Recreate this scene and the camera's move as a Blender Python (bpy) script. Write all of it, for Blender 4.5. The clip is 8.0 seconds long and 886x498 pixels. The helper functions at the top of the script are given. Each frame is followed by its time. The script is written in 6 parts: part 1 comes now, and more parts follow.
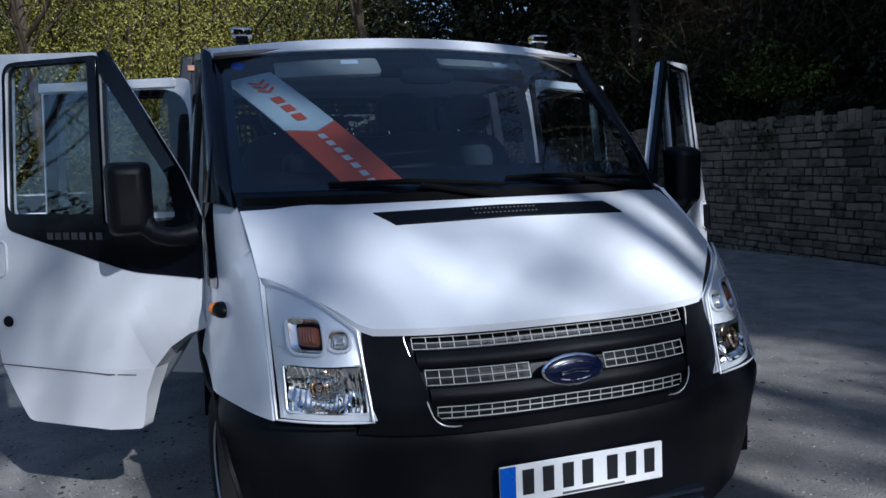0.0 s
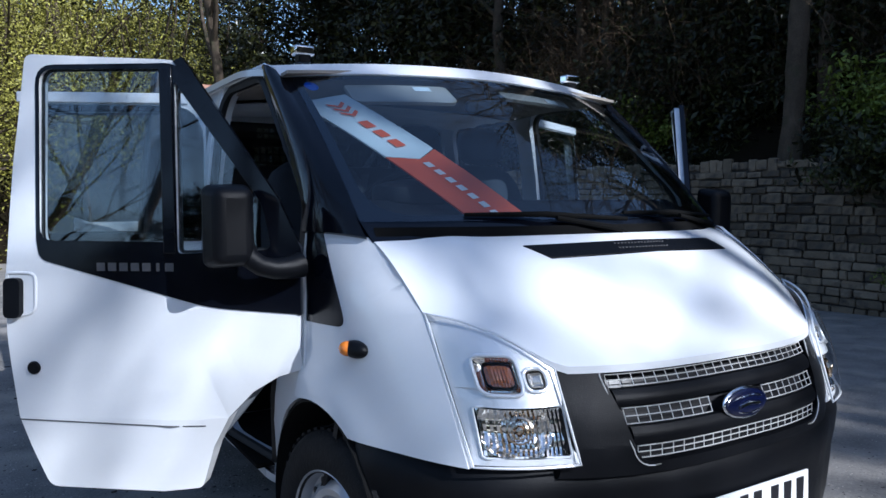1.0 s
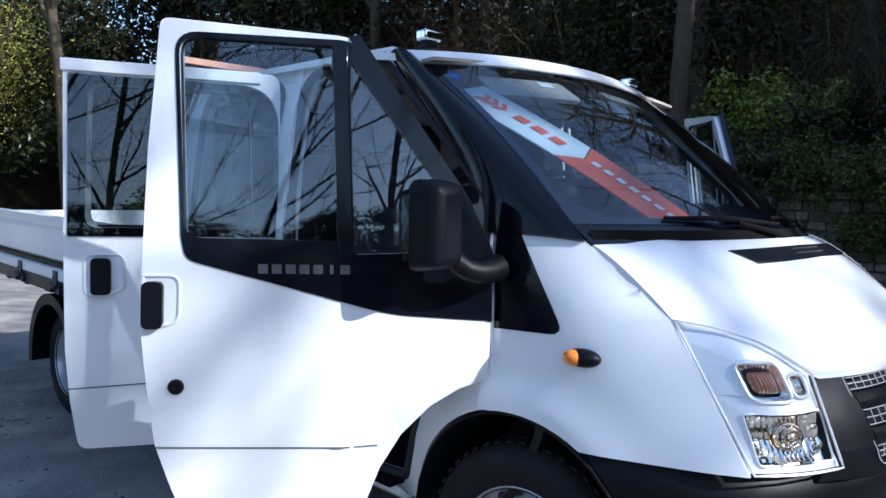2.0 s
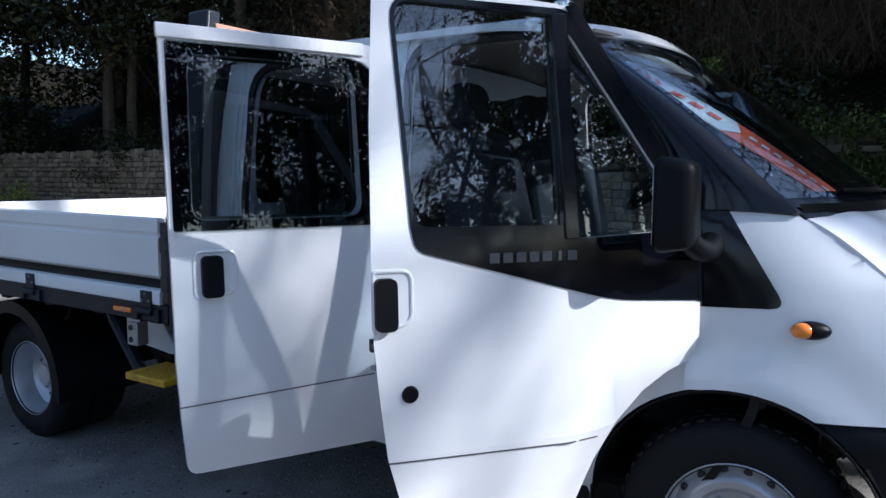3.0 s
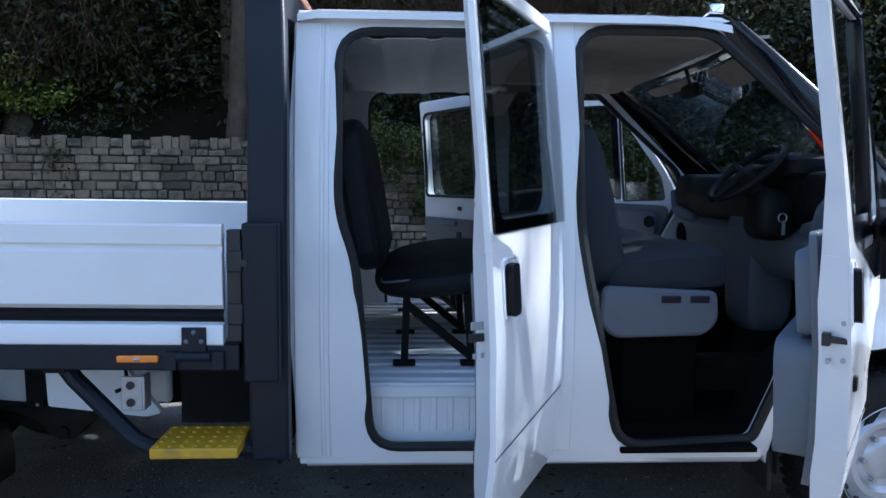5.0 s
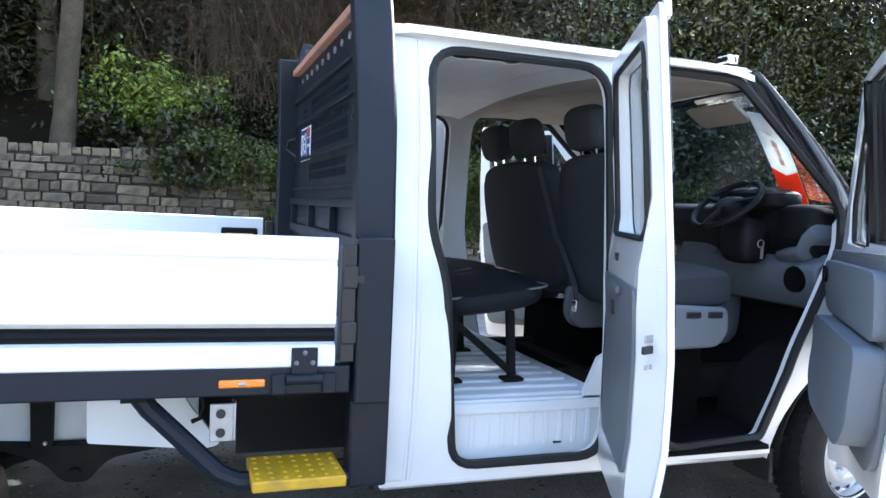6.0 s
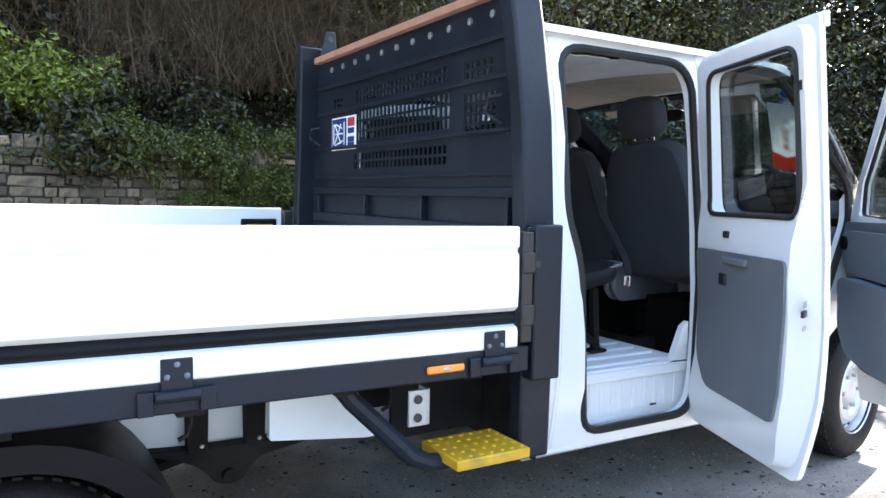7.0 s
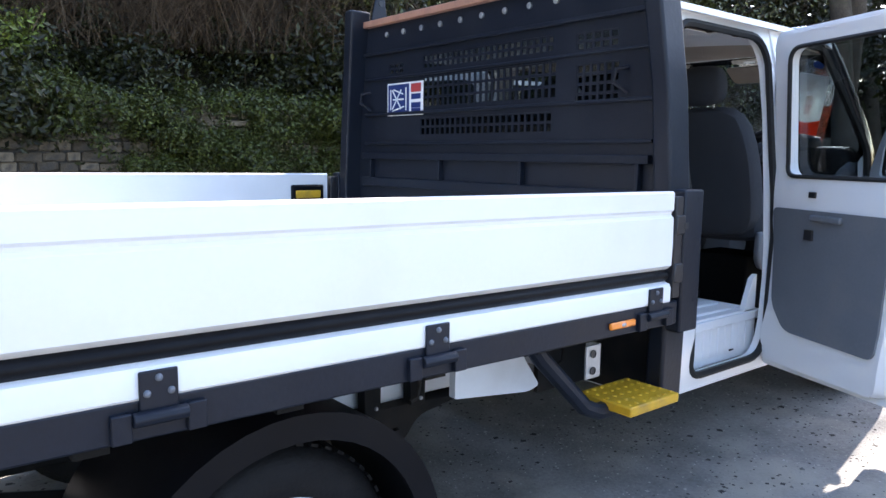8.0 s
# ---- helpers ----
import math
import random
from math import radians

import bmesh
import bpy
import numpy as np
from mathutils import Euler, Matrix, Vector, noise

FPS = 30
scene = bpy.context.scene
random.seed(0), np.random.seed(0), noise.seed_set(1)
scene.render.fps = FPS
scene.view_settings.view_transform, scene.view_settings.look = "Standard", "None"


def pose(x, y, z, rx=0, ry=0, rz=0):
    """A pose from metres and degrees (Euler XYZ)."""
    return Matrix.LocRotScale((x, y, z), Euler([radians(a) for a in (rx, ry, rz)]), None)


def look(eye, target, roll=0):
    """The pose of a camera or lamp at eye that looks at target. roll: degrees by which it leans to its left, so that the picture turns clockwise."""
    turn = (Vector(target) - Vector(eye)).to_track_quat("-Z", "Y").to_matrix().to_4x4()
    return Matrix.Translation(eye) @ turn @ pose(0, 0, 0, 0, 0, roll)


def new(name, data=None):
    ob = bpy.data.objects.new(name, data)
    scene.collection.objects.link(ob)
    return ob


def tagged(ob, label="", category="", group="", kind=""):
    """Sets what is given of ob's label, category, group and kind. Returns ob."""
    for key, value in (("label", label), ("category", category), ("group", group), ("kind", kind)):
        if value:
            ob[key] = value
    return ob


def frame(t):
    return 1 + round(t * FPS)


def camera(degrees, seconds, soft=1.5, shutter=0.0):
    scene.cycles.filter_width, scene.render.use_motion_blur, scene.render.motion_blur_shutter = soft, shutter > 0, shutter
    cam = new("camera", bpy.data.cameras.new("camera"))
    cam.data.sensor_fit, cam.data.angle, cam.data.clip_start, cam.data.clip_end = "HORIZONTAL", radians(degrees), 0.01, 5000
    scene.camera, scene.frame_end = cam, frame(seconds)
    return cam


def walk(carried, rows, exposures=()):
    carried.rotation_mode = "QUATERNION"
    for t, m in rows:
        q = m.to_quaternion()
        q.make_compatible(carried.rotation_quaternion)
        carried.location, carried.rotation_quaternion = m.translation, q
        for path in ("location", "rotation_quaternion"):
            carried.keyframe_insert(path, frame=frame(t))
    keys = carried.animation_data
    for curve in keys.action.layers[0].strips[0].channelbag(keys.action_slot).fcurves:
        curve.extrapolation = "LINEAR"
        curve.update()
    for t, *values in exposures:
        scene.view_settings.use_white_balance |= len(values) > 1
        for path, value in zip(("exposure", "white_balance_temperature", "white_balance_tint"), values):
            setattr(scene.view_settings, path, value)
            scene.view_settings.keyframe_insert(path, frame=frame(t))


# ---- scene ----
cam = camera(61.9, 8.0)
PATH = [
    (0, (2.789, -0.971, 1.438), (0.9, -0.355, 1.21), -1.9),
    (0.5, (2.562, -1.374, 1.416), (0.75, -0.544, 1.252), -1.6),
    (1, (2.29, -1.84, 1.437), (0.588, -0.797, 1.3), -0.1),
    (1.5, (1.935, -2.225, 1.418), (0.355, -1.006, 1.298), 1.0),
    (2, (1.483, -2.664, 1.441), (0.067, -1.259, 1.293), 1.5),
    (2.2, (1.304, -2.813, 1.453), (-0.056, -1.356, 1.286), 1.0),
    (3.5, (0.009, -3.403, 1.418), (-0.831, -1.598, 1.22), 0.4),
    (4, (-0.538, -3.486, 1.411), (-1.123, -1.583, 1.219), 0.7),
    (4.5, (-1.073, -3.554, 1.388), (-1.36, -1.583, 1.2), 0.3),
    (5.8, (-2.55, -3.456, 1.363), (-1.958, -1.551, 1.225), 2.1),
    (6, (-2.708, -3.385, 1.34), (-2.051, -1.5, 1.231), 2.5),
    (6.5, (-3.236, -3.279, 1.357), (-2.377, -1.477, 1.244), 1.6),
    (7, (-3.695, -3.085, 1.335), (-2.67, -1.374, 1.188), 1.1),
    (7.5, (-4.123, -2.898, 1.333), (-2.974, -1.272, 1.141), 0.7),
    (8, (-4.515, -2.661, 1.353), (-3.257, -1.127, 1.101), 0.7),
]
EXPOSURES = [(0.0, -0.02, 5350, 11), (1.0, 0.76, 5380, 11), (2.2, 1.32, 5500, 11), (3.3, 0.93, 5650, 11), (4.0, 1.22, 5600, 11), (4.7, 1.62, 5500, 11), (5.8, 3.35, 6250, 10), (6.5, 3.64, 6750, 10), (7.4, 3.5, 6600, 10), (8.0, 3.12, 6450, 15)]
walk(cam, [(t, look(eye, target, roll)) for t, eye, target, roll in PATH], EXPOSURES)

# ---- world, sun, exposure ----
SUN_AZ, SUN_EL = 16.0, 32.5
world = bpy.data.worlds.new("sky_world")
scene.world = world
world.use_nodes = True
wn, wl = world.node_tree.nodes, world.node_tree.links
sky = wn.new("ShaderNodeTexSky")
sky.sky_type = "NISHITA"
sky.sun_disc = False
sky.sun_elevation, sky.sun_rotation = radians(SUN_EL), radians(90 - SUN_AZ)
wn["Background"].inputs[1].default_value = 0.115
wl.new(sky.outputs[0], wn["Background"].inputs[0])
sun_data = bpy.data.lights.new("sun", "SUN")
sun_data.energy, sun_data.angle, sun_data.color = 4.8, radians(0.55), (1.0, 0.94, 0.86)
sun = new("sun", sun_data)
sun.matrix_world = look((math.cos(radians(SUN_AZ)) * 30, math.sin(radians(SUN_AZ)) * 30, math.tan(radians(SUN_EL)) * 30), (0, 0, 0))


# ---- materials ----
def material(name, color, rough=0.5, metal=0.0, vary=0.12, scale=6.0, fine=80.0, bump=0.0, bump_scale=120.0,
             stain=None, stain_amount=0.0, coat=0.0, object_random=0.0, island_random=0.0, spec=0.5):
    """A surface with broad and fine colour variation, optional stains and fine relief."""
    m = bpy.data.materials.new(name)
    m.use_nodes = True
    n, l = m.node_tree.nodes, m.node_tree.links
    b = n["Principled BSDF"]
    b.inputs["Metallic"].default_value = metal
    b.inputs["Coat Weight"].default_value = coat
    b.inputs["Specular IOR Level"].default_value = spec
    co = n.new("ShaderNodeTexCoord")

    def tex(s, detail=4.0):
        t = n.new("ShaderNodeTexNoise")
        t.inputs["Scale"].default_value, t.inputs["Detail"].default_value = s, detail
        l.new(co.outputs["Object"], t.inputs["Vector"])
        return t.outputs["Fac"]

    def math_node(op, a, c):
        k = n.new("ShaderNodeMath")
        k.operation = op
        for i, v in enumerate((a, c)):
            if isinstance(v, (int, float)):
                k.inputs[i].default_value = v
            else:
                l.new(v, k.inputs[i])
        return k.outputs[0]

    wide, small = tex(scale), tex(fine, 2.0)
    f = math_node("ADD", math_node("MULTIPLY", math_node("SUBTRACT", wide, 0.5), 2.0 * vary),
                  math_node("MULTIPLY", math_node("SUBTRACT", small, 0.5), 1.2 * vary))
    if object_random:
        oi = n.new("ShaderNodeObjectInfo")
        f = math_node("ADD", f, math_node("MULTIPLY", math_node("SUBTRACT", oi.outputs["Random"], 0.5), object_random))
    if island_random:
        ge = n.new("ShaderNodeNewGeometry")
        f = math_node("ADD", f, math_node("MULTIPLY", math_node("SUBTRACT", ge.outputs["Random Per Island"], 0.5), island_random))
    f = math_node("ADD", f, 1.0)
    mul = n.new("ShaderNodeVectorMath")
    mul.operation = "SCALE"
    mul.inputs[0].default_value = color[:3]
    l.new(f, mul.inputs["Scale"])
    out = mul.outputs[0]
    if stain:
        s = tex(scale * 0.6, 6.0)
        ramp = n.new("ShaderNodeMapRange")
        ramp.inputs["From Min"].default_value, ramp.inputs["From Max"].default_value = 0.52, 0.68
        ramp.inputs["To Max"].default_value = stain_amount
        l.new(s, ramp.inputs["Value"])
        mx = n.new("ShaderNodeMix")
        mx.data_type = "RGBA"
        l.new(ramp.outputs[0], mx.inputs["Factor"])
        l.new(out, mx.inputs[6])
        mx.inputs[7].default_value = (*stain, 1)
        out = mx.outputs[2]
    l.new(out, b.inputs["Base Color"])
    l.new(math_node("ADD", math_node("MULTIPLY", math_node("SUBTRACT", wide, 0.5), 0.25), rough), b.inputs["Roughness"])
    if bump:
        bn = n.new("ShaderNodeBump")
        bn.inputs["Strength"].default_value, bn.inputs["Distance"].default_value = min(bump, 1.0), 0.01
        l.new(tex(bump_scale, 3.0), bn.inputs["Height"])
        l.new(bn.outputs[0], b.inputs["Normal"])
    return m


def glass(name, tint, gloss=1.0):
    """A thin pane: clear through, with a mirror gloss that grows at grazing angles."""
    m = bpy.data.materials.new(name)
    m.use_nodes = True
    n, l = m.node_tree.nodes, m.node_tree.links
    n.remove(n["Principled BSDF"])
    tr, gl, fr, mx = (n.new("ShaderNode" + k) for k in ("BsdfTransparent", "BsdfGlossy", "LayerWeight", "MixShader"))
    tr.inputs[0].default_value = (*tint, 1)
    gl.inputs["Roughness"].default_value = 0.0
    fr.inputs["Blend"].default_value = 0.5
    pw, k = n.new("ShaderNodeMath"), n.new("ShaderNodeMath")
    pw.operation, k.operation = "POWER", "MULTIPLY_ADD"
    pw.inputs[1].default_value = 4.0
    k.inputs[1].default_value, k.inputs[2].default_value = 0.9, 0.045 * gloss
    l.new(fr.outputs["Facing"], pw.inputs[0])
    l.new(pw.outputs[0], k.inputs[0])
    l.new(k.outputs[0], mx.inputs[0])
    l.new(tr.outputs[0], mx.inputs[1])
    l.new(gl.outputs[0], mx.inputs[2])
    l.new(mx.outputs[0], n["Material Output"].inputs[0])
    return m


WHITE = material("white_paint", (0.80, 0.81, 0.82), 0.22, vary=0.02, scale=2.0, coat=0.6, stain=(0.62, 0.62, 0.60), stain_amount=0.12)
WHITE_IN = material("white_inner_paint", (0.76, 0.78, 0.80), 0.4, vary=0.03, stain=(0.5, 0.48, 0.44), stain_amount=0.25)
BED_WHITE = material("white_aluminium_paint", (0.80, 0.80, 0.79), 0.35, vary=0.025, scale=3.0, stain=(0.6, 0.58, 0.55), stain_amount=0.2)
BLACK = material("black_plastic", (0.0035, 0.0040, 0.0055), 0.42, vary=0.25, bump=0.15, bump_scale=400, stain=(0.008, 0.008, 0.009), stain_amount=0.5, spec=0.16)
GLOSS_BLACK = material("dark_gloss_trim", (0.003, 0.0038, 0.007), 0.10, vary=0.1, spec=0.35)
RUBBER = material("rubber_seal", (0.012, 0.012, 0.012), 0.65, vary=0.2)
TYRE = material("tyre_rubber", (0.008, 0.008, 0.0085), 0.7, vary=0.3, scale=15, bump=0.3, bump_scale=90, stain=(0.02, 0.019, 0.018), stain_amount=0.4, spec=0.25)
# black steel; the blue in base and stain stands in for reflected sky
STEEL_BLACK = material("black_painted_steel", (0.0085, 0.0118, 0.020), 0.42, vary=0.3, scale=4, spec=0.28, stain=(0.022, 0.025, 0.031), stain_amount=0.4, bump=0.08, bump_scale=60)
CHASSIS = material("chassis_black", (0.006, 0.0058, 0.0055), 0.75, vary=0.3, stain=(0.03, 0.023, 0.016), stain_amount=0.5, spec=0.25)
SILVER = material("silver_wheel_paint", (0.55, 0.56, 0.58), 0.35, metal=0.6, vary=0.06, stain=(0.2, 0.17, 0.13), stain_amount=0.25)
CHROME = material("chrome", (0.85, 0.86, 0.88), 0.08, metal=1.0, vary=0.03)
GALV = material("galvanised_steel", (0.42, 0.43, 0.44), 0.45, metal=0.7, vary=0.15, scale=30)
GRILLE_WIRE = material("satin_grille_wire", (0.78, 0.77, 0.74), 0.3, metal=0.4, vary=0.08)
# warm tint imitates sunlit ground mirrored in the lamp chrome
REFLECTOR = material("lamp_reflector", (0.93, 0.89, 0.82), 0.06, metal=1.0, vary=0.05)
LAMP_INNER = material("lamp_silver_bezel", (0.82, 0.83, 0.84), 0.34, metal=0.35, vary=0.03)
ORANGE = material("amber_lens", (0.85, 0.24, 0.02), 0.25, vary=0.1, coat=0.5)
WARM_CHROME = material("warm_chrome", (0.80, 0.62, 0.44), 0.12, metal=1.0, vary=0.05)
AMBER_BULB = material("amber_bulb", (0.25, 0.070, 0.020), 0.10, vary=0.5, scale=70, coat=0.8)
GREY_TRIM = material("grey_door_trim", (0.13, 0.145, 0.165), 0.6, vary=0.12, scale=10, bump=0.2, bump_scale=300, stain=(0.2, 0.19, 0.18), stain_amount=0.2)
DASH_GREY = material("light_grey_dash", (0.125, 0.15, 0.185), 0.6, vary=0.1, bump=0.15, bump_scale=300)
DASH_BLACK = material("black_dash", (0.008, 0.008, 0.009), 0.6, spec=0.25, vary=0.2, bump=0.2, bump_scale=250)
FABRIC = material("charcoal_seat_fabric", (0.027, 0.031, 0.039), 0.9, vary=0.3, scale=14, fine=260, bump=0.4, bump_scale=350)
BELT_GREY = material("grey_belt_webbing", (0.045, 0.050, 0.060), 0.8, vary=0.15, fine=300)
BENCH_CLOTH = material("black_bench_vinyl", (0.011, 0.012, 0.015), 0.6, vary=0.3, scale=14, bump=0.2, bump_scale=250, spec=0.25)
SEAT_GREY = material("grey_seat_plastic", (0.14, 0.155, 0.18), 0.6, vary=0.1)
HEADLINER = material("beige_headliner", (0.36, 0.32, 0.275), 0.9, vary=0.1, bump=0.2, bump_scale=200, stain=(0.2, 0.17, 0.14), stain_amount=0.5)
MAT_BLACK = material("black_floor_mat", (0.005, 0.005, 0.005), 0.95, vary=0.3, spec=0.1)
YELLOW = material("yellow_step_paint", (0.62, 0.35, 0.018), 0.5, vary=0.12, scale=12, stain=(0.16, 0.12, 0.05), stain_amount=0.6)
RUST_WOOD = material("orange_brown_rail", (0.40, 0.20, 0.13), 0.6, vary=0.2, scale=20, stain=(0.22, 0.13, 0.10), stain_amount=0.4)


def card(name, color):
    """Thin printed card that lets some light through."""
    m = material(name, color, 0.5, vary=0.04)
    n, l = m.node_tree.nodes, m.node_tree.links
    tl, mx = n.new("ShaderNodeBsdfTranslucent"), n.new("ShaderNodeMixShader")
    tl.inputs[0].default_value = (*color, 1)
    mx.inputs[0].default_value = 0.4
    l.new(n["Principled BSDF"].outputs[0], mx.inputs[1])
    l.new(tl.outputs[0], mx.inputs[2])
    l.new(mx.outputs[0], n["Material Output"].inputs[0])
    return m


BANNER_WHITE = card("banner_white_card", (0.74, 0.76, 0.74))
BANNER_RED = card("banner_orange_red_card", (0.74, 0.12, 0.04))
PLATE_WHITE = material("plate_white", (0.82, 0.82, 0.80), 0.3, vary=0.03)
PLATE_BLACK = material("plate_black", (0.015, 0.015, 0.018), 0.4, vary=0.05)
BLUE = material("badge_blue", (0.003, 0.005, 0.026), 0.2, vary=0.1, coat=0.15)
PLATE_BLUE = material("plate_blue", (0.01, 0.10, 0.55), 0.3, vary=0.05)
STICKER_BLUE = material("sticker_blue", (0.014, 0.034, 0.14), 0.4, vary=0.1)
STICKER_RED = material("sticker_red", (0.42, 0.05, 0.05), 0.4, vary=0.1)
LETTER_GREY = material("raised_grey_lettering", (0.09, 0.09, 0.095), 0.4, vary=0.05)
GLASS = glass("clear_glass", (0.84, 0.88, 0.90), 1.6)
SCREEN_GLASS = glass("windscreen_glass", (0.66, 0.77, 0.86), 2.0)
TINTED = glass("tinted_glass", (0.60, 0.64, 0.65), 1.2)
LENS = glass("headlamp_lens", (0.96, 0.97, 0.98), 0.6)
MIRROR = material("mirror_glass", (0.9, 0.9, 0.9), 0.02, metal=1.0, vary=0.0)
ASPHALT = material("worn_asphalt", (0.228, 0.214, 0.196), 0.9, vary=0.55, scale=3.4, fine=60.0, bump=0.7, bump_scale=90, stain=(0.37, 0.335, 0.28), stain_amount=0.75, spec=0.25)
# leaf litter kept near black: deep woodland shade is put into the colour
EARTH = material("shaded_leaf_litter", (0.013, 0.010, 0.006), 0.95, vary=0.4, scale=1.5, fine=25, bump=1.0, bump_scale=20, stain=(0.012, 0.016, 0.005), stain_amount=0.7, spec=0.05)
STONE = material("weathered_sandstone", (0.140, 0.112, 0.078), 0.9, vary=0.45, scale=9, fine=60, bump=0.9, bump_scale=34, stain=(0.055, 0.052, 0.048), stain_amount=0.85, object_random=1.0, island_random=0.9, spec=0.2)
MORTAR = material("dark_wall_core", (0.05, 0.045, 0.04), 0.95, vary=0.3)
BARK = material("grey_brown_bark", (0.082, 0.064, 0.046), 0.95, vary=0.55, scale=5, fine=40, bump=1.0, bump_scale=35, stain=(0.05, 0.055, 0.028), stain_amount=0.6, spec=0.15)
TWIG = material("dry_brown_twig", (0.095, 0.064, 0.038), 0.9, vary=0.25, island_random=1.2, spec=0.2)
LEAF_DARK = material("dark_evergreen_leaf", (0.021, 0.023, 0.0045), 0.36, vary=0.2, island_random=1.4, spec=0.32)
LEAF_IVY = material("ivy_leaf", (0.054, 0.064, 0.010), 0.40, vary=0.2, island_random=1.2, spec=0.35)
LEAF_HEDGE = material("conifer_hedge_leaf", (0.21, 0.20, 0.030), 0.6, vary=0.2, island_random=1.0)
LEAF_HOLLY = material("glossy_holly_leaf", (0.078, 0.078, 0.018), 0.30, vary=0.2, island_random=1.3, spec=0.6)
LEAF_BRIGHT = material("yellow_green_leaf", (0.15, 0.19, 0.022), 0.5, vary=0.2, island_random=0.8)
CAR_WHITE = material("far_car_white", (0.78, 0.79, 0.8), 0.25, vary=0.03, coat=0.5)
TAIL_RED = material("tail_lamp_red", (0.5, 0.015, 0.015), 0.3, vary=0.1)


# ---- building helpers ----
def part(name, bm, mat, parent, label="", smooth=35.0, bevel=0.0, segments=2):
    """Links a bmesh as one mesh object under a thing or a part."""
    bmesh.ops.recalc_face_normals(bm, faces=bm.faces)
    me = bpy.data.meshes.new(name)
    bm.to_mesh(me)
    bm.free()
    me.materials.append(mat)
    if smooth:
        for p in me.polygons:
            p.use_smooth = True
        me.set_sharp_from_angle(angle=radians(smooth))
    ob = new(name, me)
    if parent:
        ob.parent = parent
    if bevel:
        b = ob.modifiers.new("bevel", "BEVEL")
        b.width, b.segments, b.limit_method, b.angle_limit = bevel, segments, "ANGLE", radians(40)
    if label:
        tagged(ob, label)
    return ob


def thing(name, label, category, group="", m=None):
    ob = new(name)
    ob.empty_display_size = 0.2
    if m is not None:
        ob.matrix_basis = m
    return tagged(ob, label, category, group)


def box(bm, c, s, m=None):
    r = bmesh.ops.create_cube(bm, size=1.0)["verts"]
    t = Matrix.Translation(c) @ (m if m is not None else Matrix()) @ Matrix.Diagonal((*s, 1))
    bmesh.ops.transform(bm, matrix=t, verts=r)
    return r


def ring_loft(bm, rings, close=True, caps=True):
    vs = [[bm.verts.new(p) for p in r] for r in rings]
    n = len(rings[0])
    for a, b in zip(vs, vs[1:]):
        for i in range(n if close else n - 1):
            j = (i + 1) % n
            bm.faces.new((a[i], a[j], b[j], b[i]))
    if caps and close:
        bm.faces.new(vs[0][::-1])
        bm.faces.new(vs[-1])
    return vs


def tube(bm, pts, r, seg=8, caps=True):
    """A round bar along points; r is one radius or one for each point."""
    pts = [Vector(p) for p in pts]
    rr = r if isinstance(r, (list, tuple)) else [r] * len(pts)
    rings = []
    up = None
    for i, p in enumerate(pts):
        d = (pts[min(i + 1, len(pts) - 1)] - pts[max(i - 1, 0)]).normalized()
        if up is None:
            up = d.orthogonal().normalized()
        up = (up - d * up.dot(d)).normalized()
        sd = d.cross(up)
        rings.append([p + (up * math.cos(a) + sd * math.sin(a)) * rr[i] for a in (2 * math.pi * k / seg for k in range(seg))])
    ring_loft(bm, rings, True, caps)


def loop_tube(bm, pts, r, seg=6):
    pts = [Vector(p) for p in pts]
    n = len(pts)
    rings = []
    for i, p in enumerate(pts):
        d = (pts[(i + 1) % n] - pts[i - 1]).normalized()
        up = Vector((0, 1, 0))
        up = (up - d * up.dot(d)).normalized()
        sd = d.cross(up)
        rings.append([p + (up * math.cos(a) + sd * math.sin(a)) * r for a in (2 * math.pi * k / seg for k in range(seg))])
    ring_loft(bm, rings + [rings[0]], True, False)
    bmesh.ops.remove_doubles(bm, verts=bm.verts, dist=1e-5)


def lathe(bm, prof, m, seg=32):
    """Turns a profile of (radius, along) about the y axis of m."""
    rings = []
    for r, h in prof:
        rings.append([m @ Vector((r * math.cos(a), h, r * math.sin(a))) for a in (2 * math.pi * k / seg for k in range(seg))])
    ring_loft(bm, rings, True, False)


def surf(bm, fn, nu, nv, thick=None):
    """A sheet fn(u, v), u and v from 0 to 1; thick: a vector for the other face."""
    g = [[bm.verts.new(fn(i / nu, j / nv)) for j in range(nv + 1)] for i in range(nu + 1)]
    for i in range(nu):
        for j in range(nv):
            bm.faces.new((g[i][j], g[i + 1][j], g[i + 1][j + 1], g[i][j + 1]))
    if thick is not None:
        t = Vector(thick)
        h = [[bm.verts.new(v.co + t) for v in row] for row in g]
        for i in range(nu):
            for j in range(nv):
                bm.faces.new((h[i][j], h[i][j + 1], h[i + 1][j + 1], h[i + 1][j]))
        for i in range(nu):
            bm.faces.new((g[i][0], h[i][0], h[i + 1][0], g[i + 1][0]))
            bm.faces.new((g[i][nv], g[i + 1][nv], h[i + 1][nv], h[i][nv]))
        for j in range(nv):
            bm.faces.new((g[0][j], g[0][j + 1], h[0][j + 1], h[0][j]))
            bm.faces.new((g[nu][j], h[nu][j], h[nu][j + 1], g[nu][j + 1]))
    return g


def rounded(pts, seg=4):
    """A closed outline from (a, b, radius) corners."""
    out = []
    n = len(pts)
    for i in range(n):
        p = Vector(pts[i][:2])
        r = pts[i][2] if len(pts[i]) > 2 else 0.0
        if r <= 0:
            out.append((p.x, p.y))
            continue
        a, b = (Vector(pts[i - 1][:2]) - p), (Vector(pts[(i + 1) % n][:2]) - p)
        d = min(r, a.length * 0.45, b.length * 0.45)
        p0, p1 = p + a.normalized() * d, p + b.normalized() * d
        for k in range(seg + 1):
            t = k / seg
